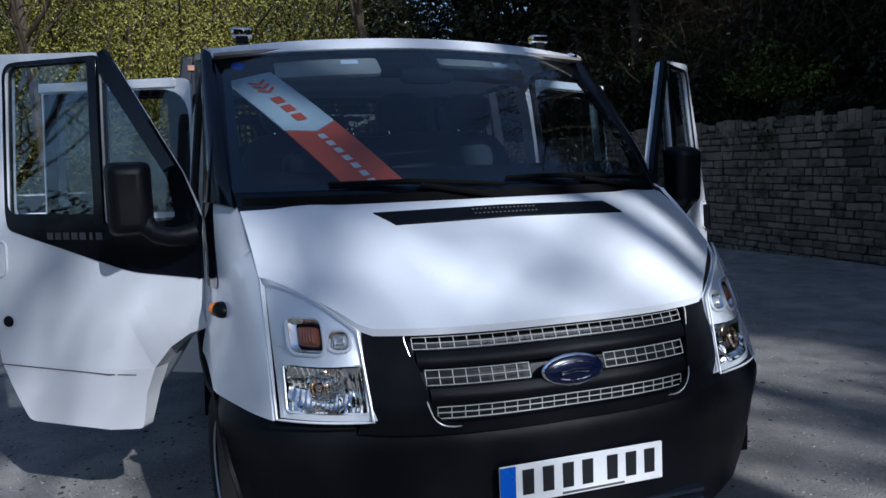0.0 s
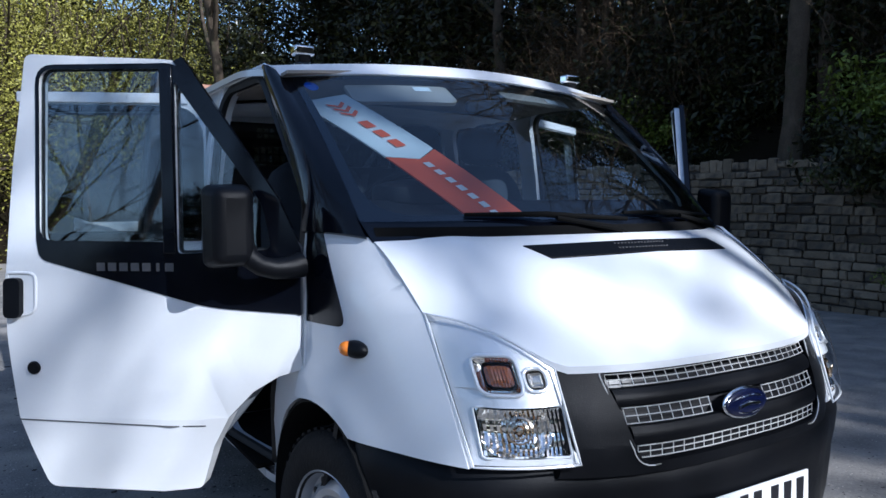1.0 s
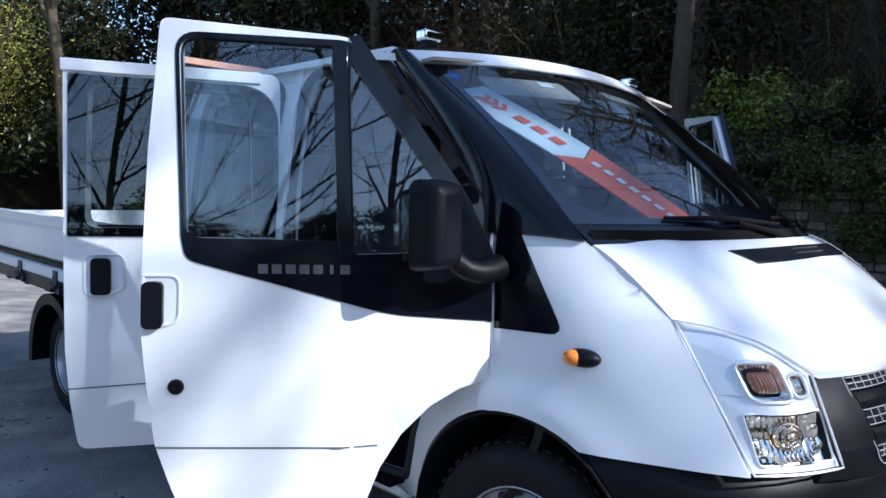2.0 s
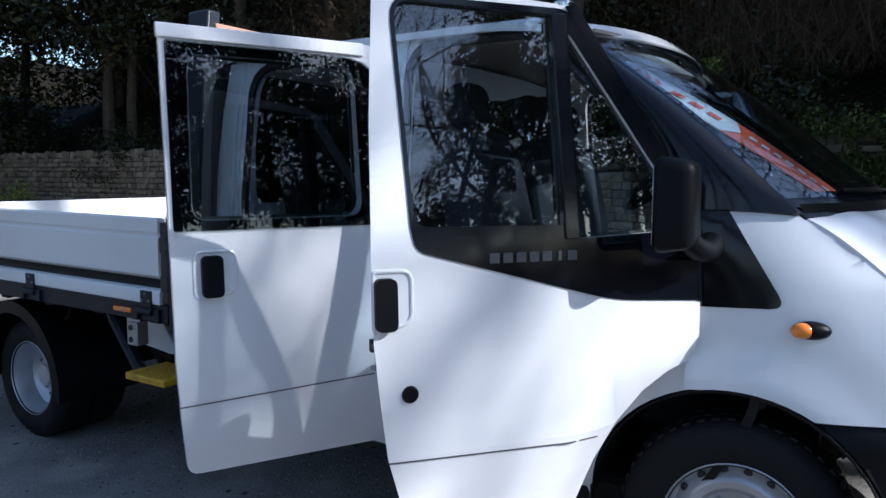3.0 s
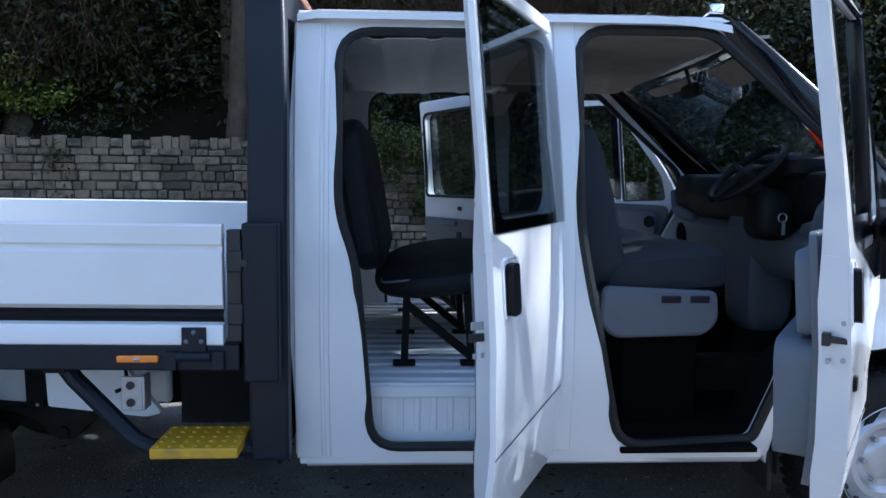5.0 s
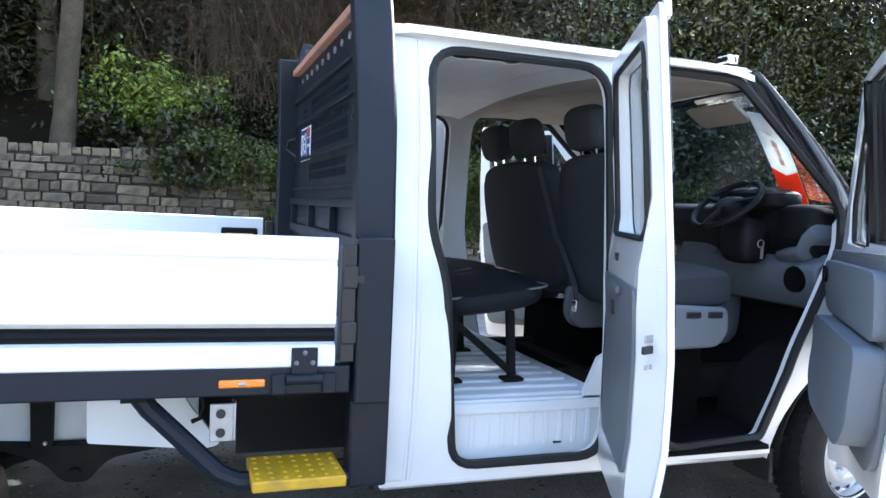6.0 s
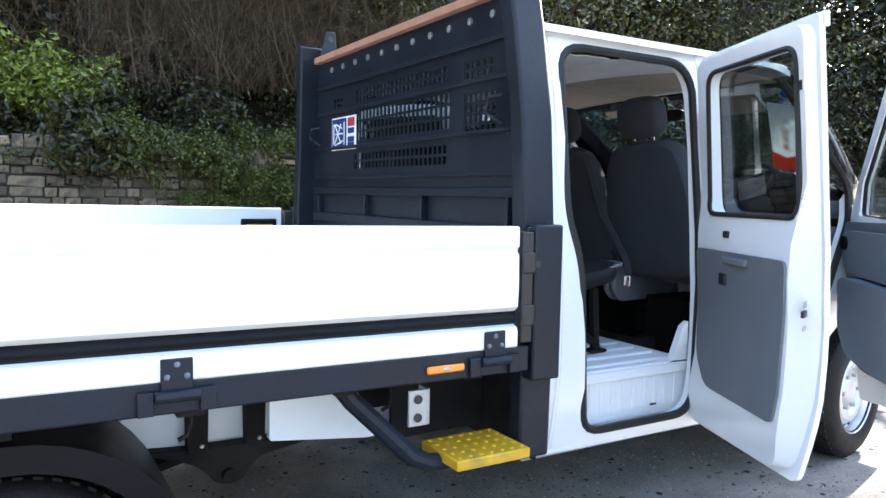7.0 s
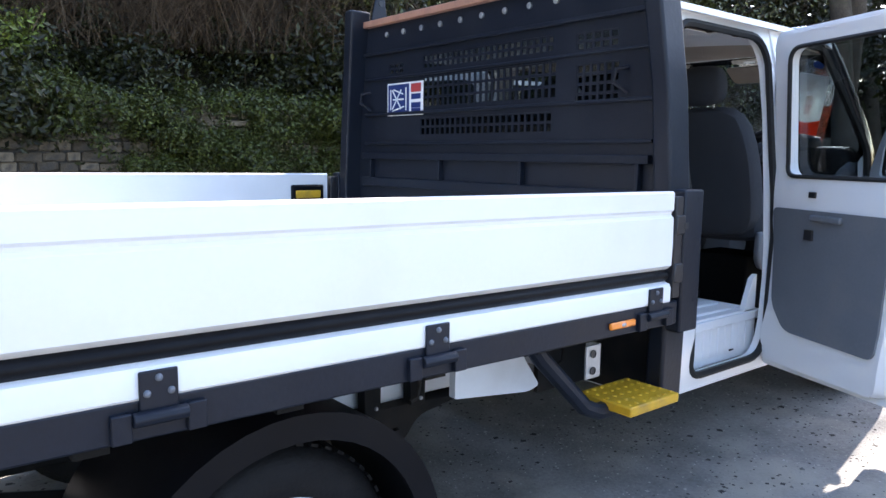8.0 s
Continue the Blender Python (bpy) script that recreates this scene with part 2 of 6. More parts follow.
            q = p0 * (1 - t) ** 2 + p * 2 * t * (1 - t) + p1 * t * t
            out.append((q.x, q.y))
    return out


def sheet(outer, holes, fn, thick, zcuts=(), xcuts=()):
    """A plate with openings: outlines in (x, z), carried by fn(x, z) to its outer face; thick(x, z): the way to its inner face."""
    t = bmesh.new()
    for lp in [outer, *holes]:
        vs = [t.verts.new((a, 0, b)) for a, b in lp]
        for i in range(len(vs)):
            t.edges.new((vs[i - 1], vs[i]))
    bmesh.ops.triangle_fill(t, use_beauty=True, use_dissolve=False, edges=t.edges[:])
    for z in zcuts:
        bmesh.ops.bisect_plane(t, geom=t.verts[:] + t.edges[:] + t.faces[:], plane_co=(0, 0, z), plane_no=(0, 0, 1))
    for x in xcuts:
        bmesh.ops.bisect_plane(t, geom=t.verts[:] + t.edges[:] + t.faces[:], plane_co=(x, 0, 0), plane_no=(1, 0, 0))
    bm = bmesh.new()
    t.verts.index_update()
    a = [bm.verts.new(fn(v.co.x, v.co.z)) for v in t.verts]
    b = [bm.verts.new(Vector(fn(v.co.x, v.co.z)) + Vector(thick(v.co.x, v.co.z))) for v in t.verts]
    for f in t.faces:
        ids = [v.index for v in f.verts]
        bm.faces.new([a[i] for i in ids])
        bm.faces.new([b[i] for i in reversed(ids)])
    for e in t.edges:
        if len(e.link_faces) == 1:
            i, j = e.verts[0].index, e.verts[1].index
            bm.faces.new((a[i], a[j], b[j], b[i]))
    t.free()
    return bm


def lerp_table(tab, v):
    if v <= tab[0][0]:
        return tab[0][1]
    for (a, fa), (b, fb) in zip(tab, tab[1:]):
        if v <= b:
            return fa + (fb - fa) * (v - a) / (b - a)
    return tab[-1][1]


def smooth_step(a, b, v):
    t = max(0.0, min(1.0, (v - a) / (b - a)))
    return t * t * (3 - 2 * t)


# ---- the truck: shapes shared by its panels ----
FRONT_AXLE, REAR_AXLE, TYRE_R = 0.107, -3.70, 0.345
REAR_HUB_Z = 0.262
HINGE_F, HINGE_R = (0.0, 0.975), (-1.134, 0.972)
CAB_BACK = -2.085


def mid_y(x):
    """The cab's middle line."""
    return -0.06 * max(0.0, min(1.0, (0.58 - x) / 0.38))


def shift(s, x):
    return 1.2 * mid_y(x) if s > 0 else 0.0


def side_w(z):
    return lerp_table([(0.34, 0.938), (0.45, 0.960), (0.58, 0.983), (0.70, 0.995), (0.95, 0.995), (1.2, 0.98), (1.55, 0.95), (1.93, 0.915), (2.0, 0.87)], z)


def frame_w(x, z):
    """Half width of the door frames, a little proud of the door skins."""
    k = max(0.0, min(1.0, (-0.35 - x) / 0.5))
    return side_w(z) + 0.055 * k * k * (3 - 2 * k) * (1 - 0.7 * max(0.0, min(1.0, (z - 1.68) / 0.25)))


def wing_w(x, z):
    """Half width of the wing: tapering to the bonnet above, flared round the wheel below."""
    if z < 1.116:
        edge, base = 0.515 + 0.237 * (1.116 - z) / 0.368, 0.816
    else:
        edge, base = 0.515 - 0.260 * (z - 1.116) / 0.2, 0.816 + 0.034 * (z - 1.116) / 0.2
    w = base + 0.174 * (1 - math.exp(-max(0.0, edge - x) / 0.30))
    return w + 0.022 * math.exp(-(((x - 0.107) ** 2 + (z - 0.345) ** 2) ** 0.5 - 0.45) ** 2 / 0.008)


def front_x(y, z):
    lean = lerp_table([(0.25, 0.90), (0.35, 0.952), (0.5, 0.968), (0.6, 0.965), (0.78, 0.962), (0.85, 0.945), (0.975, 0.885)], z)
    return lean - 0.10 * (abs(y) / 0.555) ** 3


def screen(u, v, off=0.0):
    """The windscreen: u from -1 to 1 across, v from 0 at the roof to 1 at the bonnet."""
    top = Vector((-0.34 - 0.15 * u * u, 0.845 * u + mid_y(0), 1.955 - 0.035 * u * u))
    base = Vector((0.49 - 0.27 * u * u, 0.865 * u + mid_y(0), 1.318))
    p = top.lerp(base, v)
    p += Vector((0.6, 0.15 * u, 0.75)) * (0.025 * math.sin(math.pi * v) + off)
    return p


truck = thing("dropside_truck", "white double-cab dropside truck, all doors open, on worn asphalt", "truck")


def arc(cx, cz, r, a0, a1, n):
    return [(cx + r * math.cos(radians(a0 + (a1 - a0) * i / n)), cz + r * math.sin(radians(a0 + (a1 - a0) * i / n))) for i in range(n + 1)]


FRONT_OPEN = rounded([(-1.095, 1.915, 0.12), (-0.60, 1.915, 0.06), (-0.045, 1.425, 0.08), (-0.055, 1.245, 0.05), (-0.28, 0.815, 0.1),
                      (-0.41, 0.435, 0.03), (-0.93, 0.435, 0.10), (-1.055, 1.05, 0.08), (-1.085, 1.22, 0.1)], 5)
REAR_OPEN = rounded([(-1.925, 1.895, 0.12), (-1.222, 1.895, 0.12), (-1.222, 1.10, 0.1), (-1.205, 0.435, 0.10),
                     (-1.812, 0.435, 0.10), (-1.865, 1.10, 0.08), (-1.925, 1.27, 0.08)], 5)
ARCH_BACK = arc(FRONT_AXLE, TYRE_R, 0.45, 102, 182, 12)
SIDE_OUT = ([(CAB_BACK + 0.02, 0.375), (CAB_BACK - 0.005, 0.9), (CAB_BACK - 0.012, 1.4), (CAB_BACK + 0.01, 1.90)]
            + [(CAB_BACK + 0.04, 1.960), (-0.60, 1.965), (-0.545, 1.93), (-0.100, 1.50), (-0.028, 1.43), (-0.022, 1.25), (0.002, 1.04)]
            + ARCH_BACK + [(-0.36, 0.37)])


def side_frame(s):
    ob = part("side_frame", sheet(SIDE_OUT, [FRONT_OPEN, REAR_OPEN], lambda x, z: (x, s * (frame_w(x, z) - 0.018) + shift(s, x), z),
                                  lambda x, z: (0, -s * (0.018 if z > 1.30 and x > -0.66 - (z - 1.915) * 1.13 else 0.055), 0), (0.45, 0.62, 0.8, 0.95, 1.2, 1.4, 1.55, 1.75, 1.9), (-0.4, -0.5, -0.6, -0.7, -0.85)), WHITE, truck, bevel=0.008)
    for lp in (FRONT_OPEN, REAR_OPEN):
        bm = bmesh.new()
        thick = 0.019 if lp is FRONT_OPEN else 0.017
        loop_tube(bm, [(x, s * (frame_w(x, z) - 0.018 - 0.4 * thick) + shift(s, x), z) for x, z in lp], thick)
        part("door_seal", bm, RUBBER, ob)
    # raised centre post strip, roof gutter and the sill step
    bm = bmesh.new()
    surf(bm, lambda u, v: (-1.182 + 0.077 * u, s * (frame_w(-1.1, 0.42 + 1.52 * v) - 0.008) + shift(s, -1), 0.42 + 1.52 * v), 1, 14, (0, -s * 0.03, 0))
    part("centre_post", bm, WHITE, ob, bevel=0.004)
    bm = bmesh.new()
    tube(bm, [(CAB_BACK + 0.02, s * 0.905 + shift(s, -1), 1.95), (-1.2, s * 0.905 + shift(s, -1), 1.955), (-0.58, s * 0.90 + shift(s, -1), 1.953), (-0.49, s * 0.895 + shift(s, -1), 1.925)], 0.014, 8)
    part("roof_gutter", bm, WHITE, ob)
    for x0, x1 in ((-2.075, -1.985), (-1.975, -1.955)):
        bm = bmesh.new()
        surf(bm, lambda u, v: (x0 + (x1 - x0) * u, s * (frame_w(-2, 0.40 + 1.52 * v) - 0.009 - 0.004 * (x1 > -1.96)) + shift(s, -1), 0.40 + 1.52 * v), 1, 14, (0, -s * 0.02, 0))
        part("corner_post", bm, WHITE, ob, bevel=0.005)
    bm = bmesh.new()
    box(bm, (-0.67, s * 0.94 + shift(s, -1), 0.42), (0.50, 0.14, 0.02))
    part("sill_tread", bm, MAT_BLACK, ob, bevel=0.004)
    bm = bmesh.new()
    surf(bm, lambda u, v: (CAB_BACK + 0.04 + 1.65 * u, s * (0.985 - 0.06 * v) + shift(s, -1), 0.385 - 0.04 * math.sin(v * 1.5)), 8, 3, (0, 0, 0.03))
    part("sill", bm, WHITE, ob)
    for x in (-1.035, -1.925):
        bm = bmesh.new()
        box(bm, (x - 0.0, s * 0.985 + shift(s, -1), 0.972), (0.035, 0.05, 0.022))
        tube(bm, [(x - 0.01, s * 0.99 + shift(s, -1), 0.972), (x - 0.01, s * 1.03 + shift(s, -1), 0.972)], 0.009)
        part("door_striker", bm, GALV, ob)
    bm = bmesh.new()
    box(bm, (-1.088, s * 0.985 + shift(s, -1), 1.34), (0.03, 0.02, 0.11))
    box(bm, (-1.075, s * 0.985 + shift(s, -1), 1.20), (0.016, 0.016, 0.16))
    part("belt_guide", bm, BLACK, ob, bevel=0.003)
    # inner rear step face
    bm = bmesh.new()
    box(bm, (-1.53, s * 0.915 + shift(s, -1), 0.54), (0.76, 0.02, 0.22))
    for k in range(11):
        box(bm, (-1.83 + 0.06 * k, s * 0.9265 + shift(s, -1), 0.545), (0.022, 0.006, 0.15))
    part("step_riser", bm, WHITE_IN, ob, bevel=0.003)
    bm = bmesh.new()
    box(bm, (-1.36, s * 0.928 + shift(s, -1), 0.475), (0.035, 0.008, 0.009))
    part("drain_slot", bm, PLATE_BLACK, ob, bevel=0.003)


for s in (-1, 1):
    side_frame(s)


# ---- roof, cab back, windscreen ----
def roof_pt(u, v):
    y = -1 + 2 * v
    ay = abs(y)
    xf = -0.345 - 0.15 * y * y
    x = CAB_BACK + 0.02 + (xf - CAB_BACK - 0.02) * u
    h = 2.018 - 0.045 * ay ** 2 - 0.018 * max(0, (ay - 0.86) / 0.14) ** 1.6
    f = max(0.0, (u - 0.80) / 0.2)
    h -= f ** 1.6 * (h - (1.964 - 0.035 * y * y)) + 0.0
    h -= 0.012 * max(0.0, 1 - u / 0.03)
    return (x, (0.893 - 0.045 * max(0.0, (u - 0.82) / 0.18) ** 2) * y + mid_y(0), h)


bm = bmesh.new()
surf(bm, roof_pt, 24, 32, (0, 0, -0.025))
roof = part("roof", bm, WHITE, truck)
for k in range(5):
    bm = bmesh.new()
    tube(bm, [(-1.9, -0.56 + 0.25 * k, 2.004), (-0.8, -0.56 + 0.25 * k, 2.008)], 0.008, 6)
    part("roof_rib", bm, WHITE, roof)
bm = bmesh.new()
surf(bm, lambda u, v: (CAB_BACK + 0.08 + 1.62 * u, -0.88 + 1.66 * v, 1.955 - 0.04 * (2 * v - 1) ** 2 - 0.012 * math.sin(u * 9.0) ** 2), 20, 16, (0, 0, -0.012))
headliner = part("headliner", bm, HEADLINER, truck, "stained beige headliner")
bm = bmesh.new()
surf(bm, lambda u, v: (CAB_BACK + 0.085 + 0.81 * u, -0.870 + 1.64 * v, 1.932 - 0.04 * (2 * v - 1) ** 2 - 0.012 * math.sin(u * 4.5) ** 2 - 0.007 * smooth_step(0.35, 0.9, math.cos(u * 2 * math.pi * 4))), 48, 12, (0, 0, 0.003))
part("rear_roof_panel", bm, WHITE_IN, headliner, "bare pale grey pressed roof panel")
BACK_WIN = rounded([(-0.83, 1.885, 0.06), (0.81, 1.885, 0.06), (0.81, 1.30, 0.06), (-0.83, 1.30, 0.06)])
back = part("cab_back_panel", sheet(rounded([(-0.95, 0.40), (0.95, 0.40), (0.95, 1.20), (0.88, 1.94, 0.06), (-0.88, 1.94, 0.06), (-0.95, 1.20)]), [BACK_WIN],
                                    lambda y, z: (CAB_BACK, y, z), lambda y, z: (0.05, 0, 0), (0.8, 1.2)), WHITE, truck)
bm = bmesh.new()
box(bm, (CAB_BACK + 0.02, -0.01, 1.5925), (0.006, 1.66, 0.60))
part("rear_window", bm, TINTED, back)
bm = bmesh.new()
loop_tube(bm, [(CAB_BACK - 0.004, y, z) for y, z in BACK_WIN], 0.014)
part("window_seal", bm, RUBBER, back)

bm = bmesh.new()
surf(bm, lambda u, v: screen(-0.93 + 1.86 * u, 0.035 + 0.895 * v), 24, 12)
windscreen = part("windscreen", bm, SCREEN_GLASS, truck)
bm = bmesh.new()
surf(bm, lambda u, v: screen(-0.99 + 1.98 * u, -0.035 + 0.078 * v, 0.010 - 0.006 * v), 28, 4, (-0.012, 0, -0.012))
part("roof_lip", bm, WHITE, roof)
WS_IN = rounded([(-0.90, 0.05, 0.10), (0.90, 0.05, 0.10), (0.885, 0.90, 0.16), (-0.885, 0.90, 0.16)], 6)
bm = sheet([(-1.0, -0.01), (1.0, -0.01), (0.985, 0.6), (0.915, 1.015), (-0.915, 1.015), (-0.985, 0.6)], [WS_IN], lambda a, b: screen(a, b, -0.004), lambda a, b: (-0.008, 0, -0.010),
           [0.1 * k for k in range(1, 10)], [-0.8, -0.6, -0.4, -0.2, 0, 0.2, 0.4, 0.6, 0.8])
part("screen_surround", bm, GLOSS_BLACK, windscreen)
for s in (-1, 1):
    # dark trim from the door opening round to the glass, ending in a pointed foot on the wing
    def pillar_pt(u, v):
        d = Vector((lerp_table([(0, -0.590), (0.72, -0.115), (0.88, -0.044), (1, -0.036)], v), s * (side_w(lerp_table([(0, 1.938), (0.72, 1.492), (0.88, 1.408), (1, 1.328)], v)) - 0.006) + shift(s, -1),
                    lerp_table([(0, 1.938), (0.72, 1.492), (0.88, 1.408), (1, 1.328)], v)))
        e = Vector(screen(s * (0.97 - 0.035 * v), 1.0 * v, 0.002))
        p = d.lerp(e, u)
        return p + Vector((0.4, s * 0.7, 0.45)) * 0.044 * math.sin(math.pi * u) ** 0.8 * (1 - 0.7 * v * v)

    bm = bmesh.new()
    surf(bm, pillar_pt, 8, 18, (-0.012, -s * 0.012, -0.008))
    trim = part("pillar_trim", bm, GLOSS_BLACK, truck, "dark trim down the windscreen pillar")
    foot = rounded([(0.003, 1.036, 0), (0.240, 1.044, 0.045), (0.064, 1.334, 0.0), (0.0, 1.40, 0), (-0.012, 1.40, 0)])
    part("pillar_foot", sheet(foot, [], lambda x, z: (x, s * (wing_w(x, z) + 0.003) + shift(s, -1), z), lambda x, z: (0, -s * 0.03, 0), (1.12, 1.2, 1.28, 1.34), (0.06, 0.12)), GLOSS_BLACK, trim, bevel=0.004)


# ---- bonnet, wings, bumper, grille ----
def bonnet_pt(u, v):
    y = (-1 + 2 * u) * (0.800 + 0.008 * v)
    a = abs(y)
    xr, zr = 0.505 - 0.245 * (a / 0.80) ** 2, 1.322 - 0.012 * (a / 0.80) ** 2
    if a < 0.56:
        xf, zf = front_x(y, 0.975) + 0.012, 0.988
    else:
        t = (a - 0.56) / 0.248
        xf, zf = 0.795 + (0.512 - 0.795) * t, 0.988 + (1.120 - 0.988) * t ** 0.8
    x = xr + (xf - xr) * v
    z = zr + (zf - zr) * (v ** 1.22)
    z += 0.012 * math.sin(math.pi * v) * (1 - (a / 0.9) ** 2) + 0.012 * math.exp(-((a - 0.50 - 0.1 * (1 - v)) / 0.06) ** 2) * math.sin(math.pi * min(1, v + 0.15))
    return (x, y + mid_y(x), z)


bm = bmesh.new()
surf(bm, bonnet_pt, 48, 20, (0, 0, -0.02))
bonnet = part("bonnet", bm, WHITE, truck)


def bonnet_at(y, v):
    a = (y / (0.800 + 0.008 * v) + 1) / 2
    return Vector(bonnet_pt(a, v))


bm = bmesh.new()
surf(bm, lambda u, v: bonnet_at(-0.44 + 0.81 * u + 0.045 * v, 0.130 + 0.14 * v + 0.02 * abs(2 * u - 1)) + Vector((0, 0, -0.002)), 20, 4, (0, 0, 0.006))
vent = part("air_intake", bm, BLACK, bonnet, "black air intake vent in the bonnet", bevel=0.003)
bm = bmesh.new()
for k in range(16):
    for j in range(2):
        p = bonnet_at(-0.14 + 0.014 * k, 0.175 + 0.05 * j)
        box(bm, p + Vector((0, 0, 0.005)), (0.007, 0.007, 0.004))
part("intake_mesh", bm, LETTER_GREY, vent)

for s in (-1, 1):
    arch_front = arc(FRONT_AXLE, TYRE_R, 0.45, 60, 107, 9)
    out = ([(-0.030, 0.782), (-0.030, 0.87), (-0.016, 1.04), (0.195, 1.050), (0.206, 1.058), (0.203, 1.075), (0.062, 1.334), (0.15, 1.328), (0.252, 1.316), (0.33, 1.262), (0.42, 1.195), (0.512, 1.117), (0.573, 1.02), (0.657, 0.89), (0.748, 0.745)]
           + arch_front[:-1])
    wing = part("front_wing", sheet(out, [], lambda x, z: (x, s * wing_w(x, z) + shift(s, x), z), lambda x, z: (-0.004, -s * 0.015, 0),
                                    [0.74 + 0.025 * k for k in range(24)], [0.035 * k for k in range(21)]), WHITE, truck)
    # side repeater lamp
    m = Matrix.Translation((0.305, s * (wing_w(0.305, 0.99) + 0.004) + shift(s, 0.305), 0.99)) @ Matrix.Rotation(-s * 0.25, 4, "Z")
    bm = bmesh.new()
    bmesh.ops.create_uvsphere(bm, u_segments=20, v_segments=12, radius=1.0, matrix=m @ Matrix.Diagonal((0.054, 0.030, 0.027, 1)))
    part("repeater_base", bm, BLACK, wing)
    bm = bmesh.new()
    bmesh.ops.create_uvsphere(bm, u_segments=16, v_segments=10, radius=1.0, matrix=m @ Matrix.Translation((-0.024, s * 0.012, 0.0)) @ Matrix.Diagonal((0.033, 0.024, 0.023, 1)))
    part("repeater_lens", bm, ORANGE, wing, "amber side repeater lens")
    # wheel arch liner
    bm = bmesh.new()
    a = arc(FRONT_AXLE, TYRE_R, 0.435, -5, 185, 20)
    surf(bm, lambda u, v: (a[round(u * 20)][0], s * (0.55 + 0.42 * v), a[round(u * 20)][1]), 20, 1, (0, 0, 0.01))
    part("arch_liner", bm, CHASSIS, truck)
    bm = bmesh.new()
    box(bm, (-0.335, s * 0.83, 0.31), (0.02, 0.22, 0.15))
    part("mud_flap", bm, RUBBER, truck, bevel=0.005)

PLAN = [(0.0, 0.0), (0.15, -0.003), (0.3, -0.016), (0.4, -0.037), (0.5, -0.073), (0.58, -0.112), (0.68, -0.150), (0.78, -0.205), (0.87, -0.29), (0.94, -0.395), (0.985, -0.50), (0.998, -0.60)]
PLAN = [(-y, d) for y, d in PLAN[:0:-1]] + PLAN
BUMPER_Z = [(0.25, 0.84, -0.05), (0.285, 0.87, -0.02), (0.33, 0.90, -0.004), (0.42, 0.938, 0.0), (0.52, 0.964, 0.0), (0.56, 0.974, -0.003), (0.62, 0.984, 0.004), (0.66, 0.99, 0.006), (0.69, 0.99, 0.002), (0.715, 0.984, -0.012), (0.748, 0.97, -0.034)]
bm = bmesh.new()
rows = []
for z, k, o in BUMPER_Z:
    lip = FRONT_AXLE + math.sqrt(max(0.0, 0.447 ** 2 - (z - TYRE_R) ** 2))
    rows.append([(max(lip, 0.965 + d + o - 0.02 * (1 - k)), y * k + 0.025, z) for y, d in PLAN])
inner = [[(x - 0.05, y * 0.96, z) for x, y, z in r] for r in rows]
ring_loft(bm, [inner[0]] + rows + [inner[-1]], False, False)
bumper = part("front_bumper", bm, BLACK, truck, "black plastic front bumper", 40)
bm = bmesh.new()
for k in range(4):
    box(bm, (0.942, 0, 0.325 + 0.03 * k), (0.03, 0.9, 0.012))
part("lower_grille", bm, STEEL_BLACK, bumper)

GR = rounded([(-0.455, 0.968, 0.02), (0.455, 0.968, 0.02), (0.395, 0.735, 0.05), (-0.395, 0.735, 0.05)], 5)
mask = sheet([(-0.60, 0.705), (0.60, 0.705), (0.575, 0.80), (0.585, 0.985), (-0.585, 0.985), (-0.575, 0.80)], [GR], lambda y, z: (front_x(y, z) + 0.004, y, z), lambda y, z: (-0.03, 0, 0),
             [0.78, 0.82, 0.86, 0.9, 0.94], [-0.5, -0.4, -0.3, -0.2, -0.1, 0, 0.1, 0.2, 0.3, 0.4, 0.5])
surround = part("front_panel", mask, BLACK, truck, "black grille surround")
bm = bmesh.new()
loop_tube(bm, [(front_x(y, z) + 0.006, y, z) for y, z in rounded([(-0.464, 0.972, 0.02), (0.464, 0.972, 0.02), (0.402, 0.726, 0.05), (-0.402, 0.726, 0.05)], 5)], 0.002)
part("grille_rim", bm, GRILLE_WIRE, surround)
bm = bmesh.new()
surf(bm, lambda u, v: (front_x(-0.46 + 0.92 * u, 0.725 + 0.25 * v) - 0.045, -0.46 + 0.92 * u, 0.725 + 0.25 * v), 16, 6)
part("grille_back", bm, PLATE_BLACK, surround)


def half_width(z):
    return 0.395 + 0.06 * (z - 0.735) / 0.233


for z0, z1 in ((0.882, 0.922), (0.785, 0.829)):
    bm = bmesh.new()
    surf(bm, lambda u, v: (front_x((2 * u - 1) * half_width(z0), z0 + (z1 - z0) * v) - 0.004 + 0.008 * math.sin(math.pi * v), (2 * u - 1) * half_width(z0), z0 + (z1 - z0) * v), 24, 4, (-0.02, 0, 0))
    part("grille_bar", bm, BLACK, surround)
for z0, z1, spans in ((0.925, 0.963, ((-1, 1),)), (0.832, 0.879, ((-1, -0.29), (0.29, 1))), (0.742, 0.782, ((-1, 1),))):
    for a, b in spans:
        w0, w1 = a * half_width(z0) * 0.985, b * half_width(z0) * 0.985
        bm = bmesh.new()
        n = 3
        for i in range(n):
            z = z0 + 0.004 + (z1 - z0 - 0.008) * i / (n - 1)
            tube(bm, [(front_x(w0 + (w1 - w0) * t / 16, z) - 0.008, w0 + (w1 - w0) * t / 16, z) for t in range(17)], 0.0017, 5)
        nv = max(3, round((w1 - w0) / 0.038))
        for i in range(nv + 1):
            y = w0 + (w1 - w0) * i / nv
            tube(bm, [(front_x(y, z0) - 0.009, y, z0 + 0.003), (front_x(y, z1) - 0.009, y, z1 - 0.003)], 0.0015, 5)
        part("grille_mesh", bm, GRILLE_WIRE, surround, "pale wire grille mesh")
